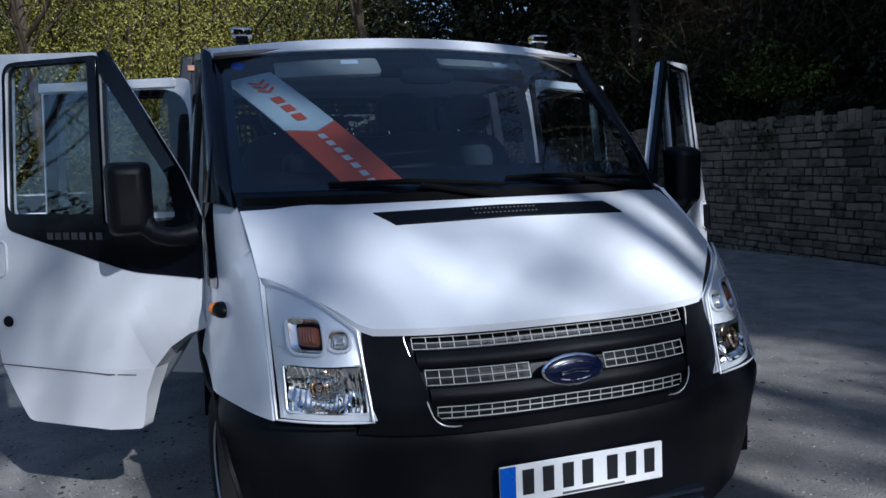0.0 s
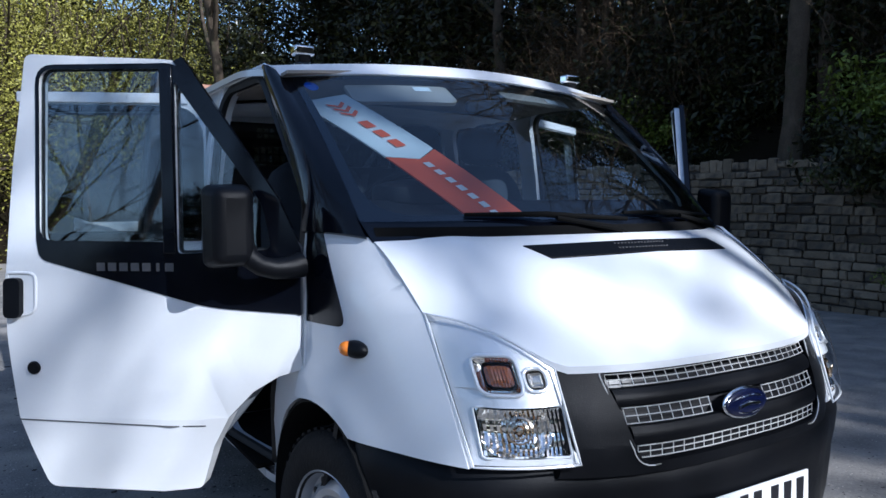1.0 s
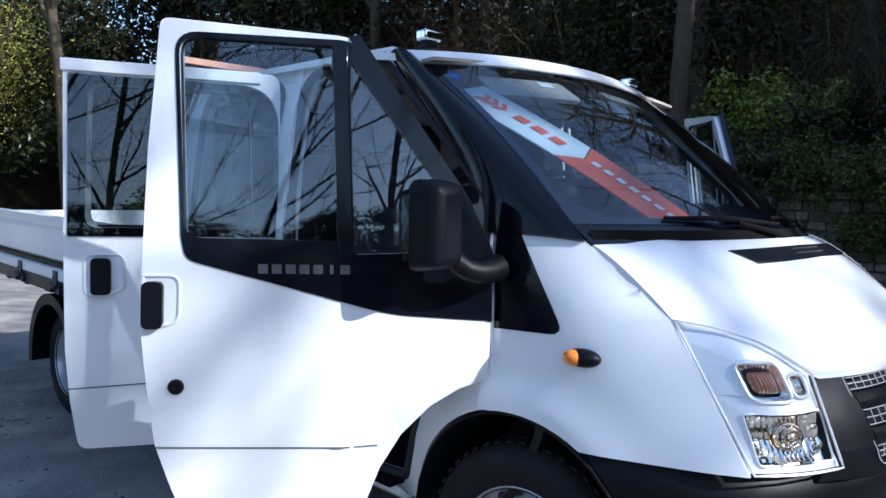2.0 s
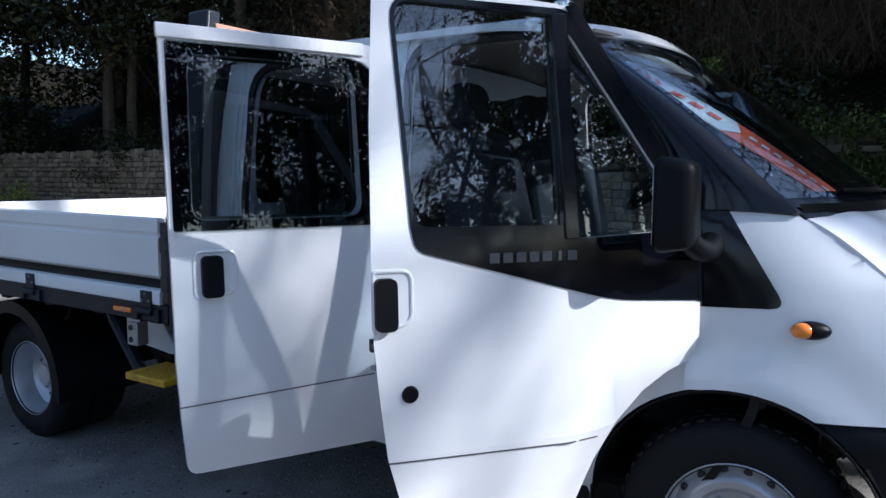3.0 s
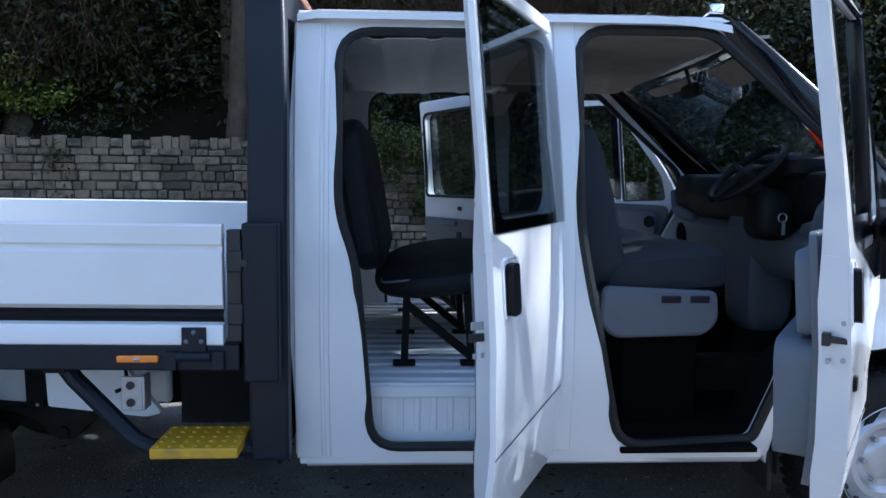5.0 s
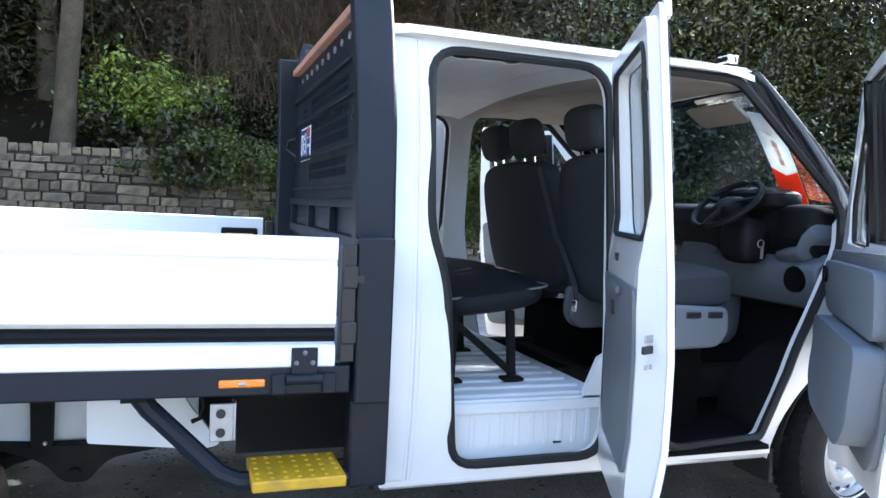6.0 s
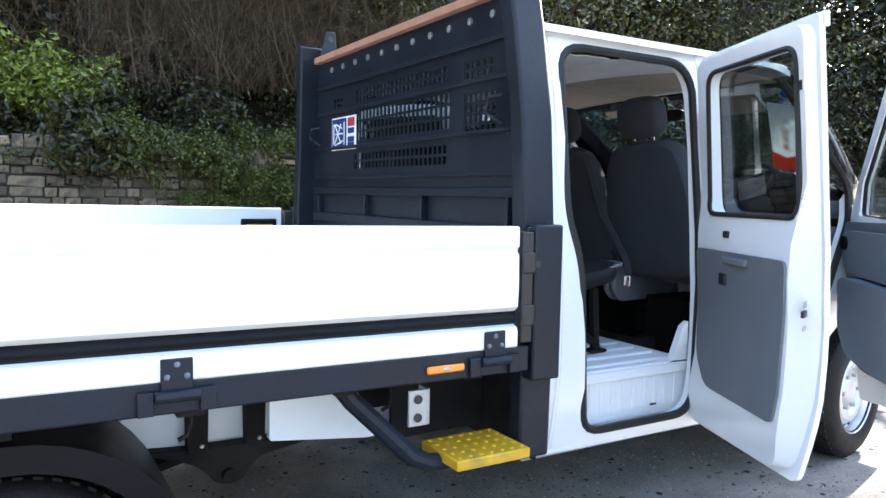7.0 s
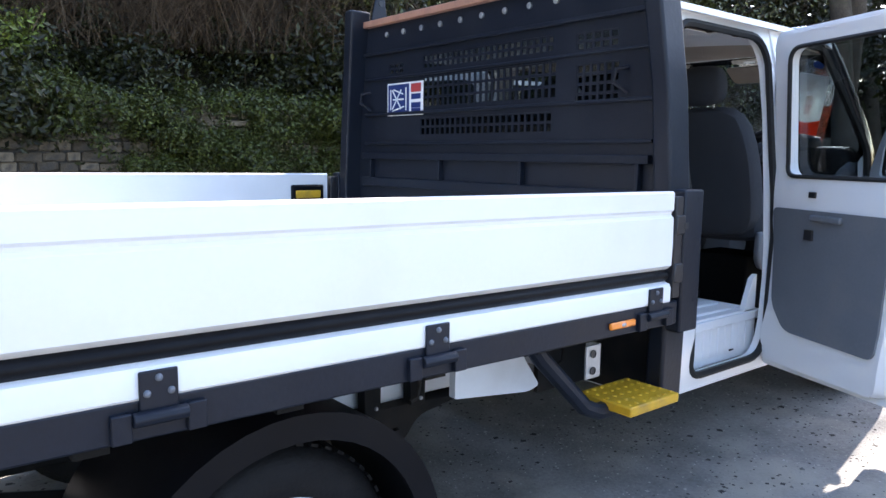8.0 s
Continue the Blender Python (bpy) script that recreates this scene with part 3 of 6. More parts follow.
# blank oval badge
for name, r, mat_, dx in (("badge_rim", (0.098, 0.046), CHROME, 0.014), ("badge_plate", (0.092, 0.040), BLUE, 0.019)):
    bm = bmesh.new()
    bmesh.ops.create_uvsphere(bm, u_segments=36, v_segments=12, radius=1.0, matrix=Matrix.Translation((front_x(0, 0.847) + dx - 0.008, 0.005, 0.847)) @ Matrix.Rotation(-0.16, 4, "Y") @ Matrix.Diagonal((0.012, *r, 1)))
    part(name, bm, mat_, surround)
bm = bmesh.new()
loop = [(front_x(0, 0.847) + 0.0245 - 0.014 * (abs(math.cos(a)) ** 3), 0.005 + 0.072 * math.cos(a), 0.847 + 0.026 * math.sin(a)) for a in (2 * math.pi * k / 40 for k in range(40))]
loop_tube(bm, loop, 0.0022)
tube(bm, [(front_x(0, 0.847) + 0.0245, -0.04, 0.842), (front_x(0, 0.847) + 0.0265, 0.0, 0.85), (front_x(0, 0.847) + 0.0245, 0.045, 0.845)], 0.006, 6)
part("badge_mark", bm, CHROME, surround)

# number plate: blank bars in place of its characters
plate_m = Matrix.Translation((0.980, 0.02, 0.548)) @ Matrix.Rotation(radians(-2), 4, "Y")
bm = bmesh.new()
box(bm, (0, 0, 0), (0.008, 0.52, 0.111), plate_m)
plate = part("number_plate", bm, PLATE_WHITE, truck, "white front number plate with dark bars", bevel=0.002)
bm = bmesh.new()
r = box(bm, plate_m @ Vector((0.0045, -0.236, 0)), (0.003, 0.046, 0.108))
part("plate_band", bm, PLATE_BLUE, plate)
for k in range(7):
    bm = bmesh.new()
    box(bm, plate_m @ Vector((0.0046, -0.175 + 0.062 * k + (0.018 if k > 3 else 0), 0.004)), (0.003, 0.034, 0.072))
    part("plate_bar", bm, PLATE_BLACK, plate)
bm = bmesh.new()
box(bm, plate_m @ Vector((0.0046, 0.03, -0.047)), (0.002, 0.20, 0.006))
part("plate_line", bm, LETTER_GREY, plate)


# ---- headlamps ----
def headlamp(s):
    T, I, B, O = Vector((0.515, s * 0.812, 1.116)), Vector((0.795, s * 0.578, 0.985)), Vector((0.884, s * 0.560, 0.748)), Vector((0.752, s * 0.806, 0.748))
    nrm = Vector((0.72, s * 0.62, 0.28)).normalized()

    def pt(u, v, off=0.0):
        top = T.lerp(I, u) + Vector((0.02, s * 0.01, 0.028)) * math.sin(math.pi * u)
        bot = O.lerp(B, u) + Vector((0.012, s * 0.012, 0)) * math.sin(math.pi * u)
        p = top.lerp(bot, v)
        return p + nrm * (0.030 * math.sin(math.pi * u) ** 0.7 * math.sin(math.pi * v) ** 0.7 + off)

    bm = bmesh.new()
    surf(bm, lambda u, v: pt(u, v, 0.006), 16, 16)
    lamp = part("headlamp", bm, LENS, truck, "clear headlamp with chrome reflectors")
    bm = bmesh.new()
    edge = [pt(k / 12, 0, 0.004) for k in range(13)] + [pt(1, k / 12, 0.004) for k in range(1, 13)] + [pt(1 - k / 12, 1, 0.004) for k in range(1, 13)] + [pt(0, 1 - k / 12, 0.004) for k in range(1, 12)]
    loop_tube(bm, edge, 0.0035)
    part("lamp_rim", bm, LAMP_INNER, lamp)

    def at(y, z, off):
        """The point of the lamp's face at a half width and a height."""
        u = v = 0.5
        for _ in range(12):
            p = pt(u, v)
            u = max(0.0, min(1.0, u + (abs(p.y) - y) / 0.25))
            v = max(0.0, min(1.0, v + (p.z - z) / 0.30))
        return pt(u, v, off)

    def square(y0, y1, z0, z1, r):
        return rounded([(y0, z1, r), (y1, z1, r), (y1, z0, r), (y0, z0, r)], 4)

    border = [(abs(p.y), p.z) for p in (pt(k / 12, 0.012) for k in range(13))] + [(abs(p.y), p.z) for p in (pt(0.988, k / 8) for k in range(1, 8))]
    border += [(abs(p.y), p.z) for p in (pt(1 - k / 8, 0.988) for k in range(9))] + [(abs(p.y), p.z) for p in (pt(0.012, 1 - k / 8) for k in range(1, 8))]
    openings = [square(0.768, 0.676, 0.926, 1.022, 0.024), square(0.668, 0.606, 0.934, 0.990, 0.024), square(0.786, 0.580, 0.770, 0.896, 0.010)]
    part("lamp_housing", sheet(border, openings, lambda y, z: at(y, z, -0.014), lambda y, z: nrm * -0.004, [0.79 + 0.03 * k for k in range(11)], (0.62, 0.66, 0.70, 0.74)), LAMP_INNER, lamp, "silver lamp housing")
    for y0, y1, z0, z1, amber in ((0.768, 0.676, 0.926, 1.022, True), (0.668, 0.606, 0.934, 0.990, False)):
        cy, cz = (y0 + y1) / 2, (z0 + z1) / 2
        bm = bmesh.new()
        loop_tube(bm, [at(y, z, -0.010) for y, z in square(y0, y1, z0, z1, 0.024)], 0.0055, 8)
        part("lamp_bezel", bm, LAMP_INNER, lamp)
        bm = bmesh.new()
        rings = []
        for k, d in ((1.0, -0.012), (0.86, -0.026), (0.70, -0.034)):
            rings.append([at(cy + (y - cy) * k, cz + (z - cz) * k, d) for y, z in square(y0, y1, z0, z1, 0.022)])
        ring_loft(bm, rings, True, False)
        part("lamp_pod", bm, REFLECTOR, lamp, "chrome lamp pod")
        # fluted inner lens
        hw, hh = abs(y1 - y0) * (0.31 if amber else 0.36), (z1 - z0) * (0.27 if amber else 0.34)
        bm = bmesh.new()

        def dome(u, v):
            a, b = 2 * u - 1, 2 * v - 1
            k = 1.0 / max(1.0, (abs(a) ** 5 + abs(b) ** 5) ** 0.2)
            return at(cy + hw * a * k, cz + hh * b * k, -0.030 + 0.018 * (1 - max(abs(a), abs(b)) ** 4) + 0.0012 * math.cos(u * 2 * math.pi * 8))

        surf(bm, dome, 48, 10)
        part("bulb_lens", bm, AMBER_BULB if amber else REFLECTOR, lamp, "amber fluted indicator lens" if amber else "")

    def bowl(u, v):
        """The main reflector: a deep bowl round the bulb beside a shallow second one, both finely fluted."""
        y, z = 0.782 - 0.198 * u, 0.774 + 0.118 * v
        a = ((y - 0.706) / 0.080) ** 2 + ((z - 0.842) / 0.072) ** 2
        b = ((y - 0.615) / 0.050) ** 2 + ((z - 0.826) / 0.075) ** 2
        d = -0.016 - 0.034 * max(0.0, 1 - a) ** 0.6 - 0.022 * max(0.0, 1 - b) ** 0.7
        return at(y, z, d + 0.0016 * math.cos(u * 2 * math.pi * 17) * (1 if a > 0.25 else 0.3) + 0.0012 * math.cos(v * 2 * math.pi * 3))

    bm = bmesh.new()
    surf(bm, bowl, 68, 24)
    part("main_reflector", bm, REFLECTOR, lamp, "fluted chrome main reflector")
    bm = bmesh.new()
    loop_tube(bm, [at(y, z, -0.012) for y, z in square(0.786, 0.580, 0.770, 0.896, 0.010)], 0.0035)
    part("reflector_rim", bm, LAMP_INNER, lamp)
    m = Matrix.Translation(at(0.706, 0.842, -0.030)) @ nrm.to_track_quat("Y", "Z").to_matrix().to_4x4()
    for r0, r1, h in ((0.036, 0.032, 0.004), (0.024, 0.020, 0.008)):
        bm = bmesh.new()
        lathe(bm, [(r0, h - 0.008), (r0, h), (r1, h + 0.002), (r1, h - 0.008)], m, 28)
        part("bulb_ring", bm, WARM_CHROME, lamp)
    bm = bmesh.new()
    lathe(bm, [(0.013, -0.01), (0.013, 0.010), (0.009, 0.016), (0.0, 0.018)], m, 18)
    part("bulb", bm, WARM_CHROME, lamp)


for s in (-1, 1):
    headlamp(s)

# wipers and scuttle
for y0, y1, v1 in ((0.02, -0.50, 0.89), (0.66, 0.10, 0.89)):
    bm = bmesh.new()
    tube(bm, [screen(y0 / 0.86, 1.0, 0.02), screen((y0 + (y1 - y0) * 0.45) / 0.86, 0.945, 0.022)], [0.012, 0.008], 8)
    tube(bm, [screen((y0 + 0.06) / 0.86, 0.95, 0.018), screen((y0 + y1) / 2 / 0.86, 0.925, 0.020), screen(y1 / 0.86, v1 + 0.02, 0.008)], [0.007, 0.010, 0.006], 8)
    part("wiper", bm, MAT_BLACK, truck)
bm = bmesh.new()
surf(bm, lambda u, v: screen(-0.90 + 1.80 * u, 0.96 + 0.045 * v, 0.004 - 0.012 * v), 24, 3)
part("scuttle", bm, MAT_BLACK, truck)

# roof corner lamps
for y in (-0.755, 0.635):
    bm = bmesh.new()
    box(bm, (-0.545, y, 1.99), (0.05, 0.05, 0.03))
    lb = part("roof_lamp_foot", bm, BLACK, truck, bevel=0.004)
    bm = bmesh.new()
    box(bm, (-0.545, y, 2.022), (0.055, 0.085, 0.038))
    part("roof_lamp", bm, REFLECTOR, lb, bevel=0.008)


# ---- doors ----
def door_map(s, hinge, off=0.0):
    return lambda x, z: (x - hinge[0], s * (side_w(z) + off - hinge[1]), z)


ZC = (0.45, 0.55, 0.7, 0.85, 0.95, 1.08, 1.2, 1.4, 1.55, 1.75, 1.9)


def inward(s, t):
    return lambda x, z: (0, -s * t, 0)


def rounded_panel(s, hinge, corners, off, t, cuts=ZC):
    return sheet(rounded(corners, 5), [], door_map(s, hinge, off), inward(s, t), cuts)


def front_door(s, angle):
    H = HINGE_F

    def face(off=0.0):
        """The door's outer skin, its upper rear corner drawn in a little, curling in round the wheel arch."""
        def at(x, z):
            lean = 0.028 * smooth_step(1.15, 1.95, z) * max(0.0, min(1.0, (-0.45 - x) / 0.5))
            curl = 0.065 * (1 - smooth_step(0.44, 0.64, math.hypot(x - FRONT_AXLE, z - TYRE_R)))
            return (x - H[0], s * (side_w(z) + off - H[1] - lean - curl), z)
        return at

    def deep(x, z):
        """From the outer to the inner skin: thick below the glass, slim round it."""
        rim = max(0.0, min(1.0, (-0.86 - x) / 0.14)) * (0.018 + 0.032 * (1 - smooth_step(1.12, 1.34, z)))
        return (rim, -s * (0.080 - 0.038 * smooth_step(1.12, 1.34, z) - 0.025 * (1 - smooth_step(0.44, 0.62, z))), 0)

    def panel(corners, off, t):
        return sheet(rounded(corners, 5), [], face(off), inward(s, t), ZC)
    arch = [(-0.372, 0.47), (-0.330, 0.59), (-0.268, 0.70), (-0.18, 0.790), (-0.09, 0.845), (-0.008, 0.872)]
    out = rounded([(-0.905, 0.445, 0.03), (-0.385, 0.435, 0.02)] + [(x, z, 0.0) for x, z in arch] + [(-0.006, 1.04, 0.0), (-0.012, 1.27, 0.03), (-0.09, 1.43, 0.05),
                  (-0.425, 1.898, 0.05), (-0.990, 1.935, 0.03), (-1.014, 1.55, 0.0), (-1.022, 1.2, 0.0), (-1.020, 1.0, 0.0), (-1.008, 0.88, 0.0), (-0.985, 0.70, 0.0), (-0.955, 0.60, 0.0)])
    win = rounded([(-0.911, 1.272, 0.05), (-0.463, 1.280, 0.01), (-0.490, 1.874, 0.01), (-0.941, 1.886, 0.06)], 5)
    quarter = rounded([(-0.422, 1.255, 0.02), (-0.10, 1.27, 0.03), (-0.135, 1.42, 0.03), (-0.442, 1.83, 0.02)])
    dm = Matrix.Translation((H[0], s * H[1] + shift(s, -1), 0)) @ Matrix.Rotation(-s * radians(angle), 4, "Z")
    door = part("front_door", sheet(out, [win, quarter], face(), deep, ZC, (-0.10, -0.18, -0.26, -0.34, -0.42, -0.5, -0.7, -0.86)), WHITE, truck, "white front door standing open", bevel=0.006)
    door.matrix_basis = dm
    # dark trim round the glass and down to the mirror foot
    trim_out = rounded([(-0.916, 1.30, 0.0), (-0.903, 1.235, 0.05), (-0.315, 1.078, 0.08), (-0.010, 1.060, 0.0), (-0.018, 1.27, 0.03), (-0.095, 1.422, 0.05),
                        (-0.435, 1.888, 0.04), (-0.950, 1.896, 0.07)], 5)
    win_in = rounded([(-0.905, 1.298, 0.045), (-0.466, 1.295, 0.01), (-0.493, 1.870, 0.01), (-0.938, 1.881, 0.055)], 5)
    part("window_trim", sheet(trim_out, [win_in, quarter], face(0.004), inward(s, 0.006), ZC), GLOSS_BLACK, door, "dark gloss window surround")
    band = [(-0.003, 1.058), (-0.004, 1.275), (-0.083, 1.439), (-0.416, 1.908), (-0.446, 1.894), (-0.106, 1.412), (-0.024, 1.266), (-0.014, 1.058)]
    part("edge_trim", sheet(band, [], face(0.005), inward(s, 0.022), ZC), GLOSS_BLACK, door)
    bm = bmesh.new()
    for lp in (win, quarter):
        ring = bmesh.new()
        loop_tube(ring, [Vector(face(-0.024)(x, z)) for x, z in lp], 0.010)
        tmp = bpy.data.meshes.new("channel")
        ring.to_mesh(tmp)
        ring.free()
        bm.from_mesh(tmp)
        bpy.data.meshes.remove(tmp)
    part("window_channel", bm, RUBBER, door, "black rubber channel round the glass")
    part("window_glass", sheet(win, [], face(-0.012), inward(s, 0.004), ZC), GLASS, door)
    part("quarter_glass", sheet(quarter, [], face(-0.012), inward(s, 0.004), ZC), GLASS, door)
    bm = bmesh.new()
    surf(bm, lambda u, v: Vector(face(0.010)(-0.468 - 0.027 * v + 0.046 * u, 1.255 + 0.62 * v)), 1, 8, (0, -s * 0.062, 0))
    part("window_divider", bm, GLOSS_BLACK, door, bevel=0.004)
    # grey strip as the shaded line of the pressed fold; handle, lock, lettering bars
    bm = bmesh.new()
    surf(bm, lambda u, v: Vector(face(0.001)(-0.982 + 0.64 * u, 0.688 - 0.016 * u + 0.004 * v)), 6, 1, (0, s * 0.0015, 0))
    part("crease", bm, LETTER_GREY, door)
    recess = rounded([(-1.018, 1.188, 0.01), (-0.917, 1.188, 0.03), (-0.917, 1.055, 0.03), (-1.018, 1.035, 0.01)], 5)
    part("handle_recess", sheet(recess, [], face(0.0005), inward(s, 0.003), ZC), WHITE_IN, door)
    bm = bmesh.new()
    loop_tube(bm, [Vector(face(0.0)(x, z)) for x, z in recess], 0.006, 8)
    part("recess_lip", bm, WHITE, door)
    part("door_handle", panel([(-1.018, 1.172, 0.02), (-0.960, 1.172, 0.02), (-0.960, 1.038, 0.02), (-1.018, 1.038, 0.02)], 0.024, 0.024), BLACK, door, "black door handle", bevel=0.006)
    bm = bmesh.new()
    lathe(bm, [(0.0, 0.010), (0.019, 0.010), (0.023, 0.004), (0.023, -0.004)], Matrix.Translation(Vector(face(0.0)(-0.925, 0.868))) @ Matrix.Diagonal((1, s, 1, 1)), 16)
    part("door_lock", bm, BLACK, door)
    for k in range(7):
        bm = bmesh.new()
        w = 0.010 if k == 5 else 0.028
        p = Vector(face(0.006)(-0.684 + 0.0395 * k, 1.211))
        box(bm, p, (w, 0.003, 0.027))
        part("lettering_bar", bm, LETTER_GREY, door)
    # grey inner lining with armrest, pocket and speaker
    part("door_lining", panel([(-0.955, 1.255, 0.05), (-0.06, 1.24, 0.05), (-0.08, 0.90, 0.1), (-0.36, 0.56, 0.1), (-0.88, 0.53, 0.08)], -0.081, 0.02), GREY_TRIM, door, "grey plastic door lining", bevel=0.006)
    part("door_pocket", panel([(-0.93, 0.955, 0.07), (-0.17, 0.985, 0.12), (-0.27, 0.76, 0.14), (-0.40, 0.615, 0.14), (-0.84, 0.585, 0.12)], -0.100, 0.095), DASH_GREY, door, "grey moulded door pocket", bevel=0.045, segments=6)
    part("armrest", panel([(-0.93, 1.20, 0.05), (-0.11, 1.20, 0.09), (-0.14, 0.995, 0.09), (-0.91, 0.97, 0.05)], -0.100, 0.040), DASH_GREY, door, bevel=0.018, segments=4)
    bm = bmesh.new()
    lathe(bm, [(0.0, 0.0), (0.03, 0.002), (0.035, 0.006), (0.035, -0.01)], Matrix.Translation((-0.16, s * (side_w(1.14) - H[1] - 0.144), 1.14)) @ Matrix.Diagonal((1, -s, 1, 1)), 16)
    part("tweeter", bm, BLACK, door)
    # latch on the rear edge
    yl = s * (side_w(0.98) - H[1] - 0.036)
    for dy, dz in ((-0.016, 0.050), (-0.018, -0.045), (0.016, -0.052)):
        bm = bmesh.new()
        tube(bm, [(-1.013, yl + dy, 0.985 + dz), (-0.985, yl + dy, 0.985 + dz)], 0.0065)
        part("latch_screw", bm, GALV, door)
    bm = bmesh.new()
    box(bm, (-1.003, yl, 0.990), (0.022, 0.055, 0.016))
    box(bm, (-1.003, yl - s * 0.022, 0.990), (0.024, 0.020, 0.034))
    part("latch_slot", bm, PLATE_BLACK, door, bevel=0.003)
    # mirror: arm, housing, glass
    dm0 = (Matrix.Translation((H[0], s * H[1] + shift(s, -1), 0)) @ Matrix.Rotation(-s * radians(53.5), 4, "Z")).inverted()

    def loc(x, y, z):
        return dm0 @ Vector((x, s * y + shift(s, -1), z))

    bm = bmesh.new()
    tube(bm, [loc(0.03, 0.99, 1.225), loc(0.038, 1.04, 1.217), loc(0.036, 1.08, 1.216), loc(0.024, 1.12, 1.226), loc(0.006, 1.15, 1.25), loc(-0.008, 1.165, 1.285), loc(-0.012, 1.17, 1.32)], [0.042, 0.036, 0.033, 0.032, 0.033, 0.036, 0.04], 16)
    mirror = part("door_mirror", bm, BLACK, door, "black door mirror on a short arm")
    turn = (Matrix.Rotation(-s * radians(3), 3, "Z")).to_4x4()
    hm = dm0 @ Matrix.Translation((-0.010, s * (1.205 if s < 0 else 1.16) + shift(s, -1), 1.352)) @ turn
    bm = bmesh.new()
    box(bm, (0, 0, 0), (0.110, 0.165, 0.270), hm)
    for v in bm.verts:
        q = hm.inverted() @ v.co
        if q.x > 0:
            q.y *= 0.72
            q.z *= 0.86
            v.co = hm @ q
    part("mirror_housing", bm, BLACK, mirror, bevel=0.03, segments=4)
    bm = bmesh.new()
    box(bm, (0, 0, 0.0), (0.004, 0.112, 0.215), hm @ Matrix.Translation((-0.0545, 0, 0)))
    part("mirror_face", bm, MIRROR, mirror, bevel=0.002)
    return door


def rear_door(s, angle):
    H = HINGE_R

    def deep(z):
        return 0.068 - 0.042 * smooth_step(1.14, 1.40, z) - 0.030 * (1 - smooth_step(0.42, 0.62, z))

    def inner(off=0.0):
        """The door's inner skin."""
        return lambda x, z: (x - H[0], s * (side_w(z) - 0.019 - deep(z) + off - H[1]), z)
    out = rounded([(-1.925, 0.418, 0.04), (-1.165, 0.400, 0.03), (-1.165, 1.912, 0.05), (-1.970, 1.912, 0.03), (-1.967, 1.2), (-1.964, 0.82), (-1.950, 0.62)])
    win = rounded([(-1.895, 1.280, 0.05), (-1.275, 1.280, 0.06), (-1.285, 1.830, 0.07), (-1.885, 1.825, 0.06)], 5)
    dm = Matrix.Translation((H[0], s * H[1] + shift(s, -1), 0)) @ Matrix.Rotation(-s * radians(angle), 4, "Z")
    door = part("rear_door", sheet(out, [win], door_map(s, H), inward(s, 0.019), ZC), WHITE, truck, "white rear door standing open", bevel=0.006)
    door.matrix_basis = dm
    # pressed inner skin inside the folded edge, its free edge chamfered
    skin = rounded([(-1.895, 0.443, 0.06), (-1.190, 0.433, 0.04), (-1.190, 1.890, 0.06), (-1.948, 1.890, 0.06), (-1.952, 1.2), (-1.950, 0.83), (-1.930, 0.645)])
    part("inner_skin", sheet(skin, [win], door_map(s, H, -0.019), lambda x, z: (max(0.0, min(1.0, (-1.80 - x) / 0.15)) * (0.026 + 0.050 * (1 - smooth_step(1.14, 1.36, z))), -s * deep(z), 0), ZC, (-1.25, -1.8, -1.88)), WHITE, door, bevel=0.010)
    pane = rounded([(-1.955, 1.245, 0.01), (-1.17, 1.245, 0.01), (-1.175, 1.862, 0.16), (-1.953, 1.862, 0.01)], 6)
    part("window_glass", sheet(pane, [], door_map(s, H, 0.008), inward(s, 0.005), ZC), TINTED, door, "dark tinted flush window")
    part("glass_border", sheet(rounded([(-1.953, 1.248, 0.01), (-1.173, 1.248, 0.01), (-1.178, 1.859, 0.16), (-1.951, 1.859, 0.01)], 6), [win], door_map(s, H, 0.0025), inward(s, 0.002), ZC), GLOSS_BLACK, door)
    bm = bmesh.new()
    loop_tube(bm, [Vector(inner(-0.001)(x, z)) for x, z in win], 0.010)
    part("window_seal", bm, RUBBER, door)
    bm = bmesh.new()
    surf(bm, lambda u, v: Vector(door_map(s, H, 0.012)(-1.978 + 0.735 * u, 1.868 + 0.047 * v)), 8, 2, (0, -s * 0.02, 0))
    part("drip_rail", bm, WHITE, door, bevel=0.004)
    # the fold's shade, drawn as a thin grey strip across the skin
    bm = bmesh.new()
    surf(bm, lambda u, v: Vector(door_map(s, H, 0.001)(-1.960 + 0.72 * u, 0.665 + 0.014 * u + 0.004 * v)), 6, 1, (0, s * 0.0015, 0))
    part("crease", bm, LETTER_GREY, door)
    recess = rounded([(-1.895, 1.177, 0.03), (-1.757, 1.177, 0.03), (-1.757, 1.04, 0.03), (-1.895, 1.02, 0.03)], 5)
    part("handle_recess", sheet(recess, [], door_map(s, H, 0.0005), inward(s, 0.003), ZC), WHITE_IN, door)
    bm = bmesh.new()
    loop_tube(bm, [Vector(door_map(s, H, 0.0)(x, z)) for x, z in recess], 0.006, 8)
    part("recess_lip", bm, WHITE, door)
    part("door_handle", rounded_panel(s, H, [(-1.874, 1.165, 0.02), (-1.803, 1.165, 0.02), (-1.803, 1.026, 0.02), (-1.874, 1.026, 0.02)], 0.022, 0.02), BLACK, door, "black door handle", bevel=0.006)
    part("door_lining", sheet(rounded([(-1.872, 1.140, 0.03), (-1.235, 1.140, 0.03), (-1.250, 0.70, 0.04), (-1.35, 0.595, 0.05), (-1.84, 0.590, 0.04)], 5), [], inner(), inward(s, 0.010), ZC), GREY_TRIM, door, "grey trim card on the inner face", bevel=0.004)
    bm = bmesh.new()
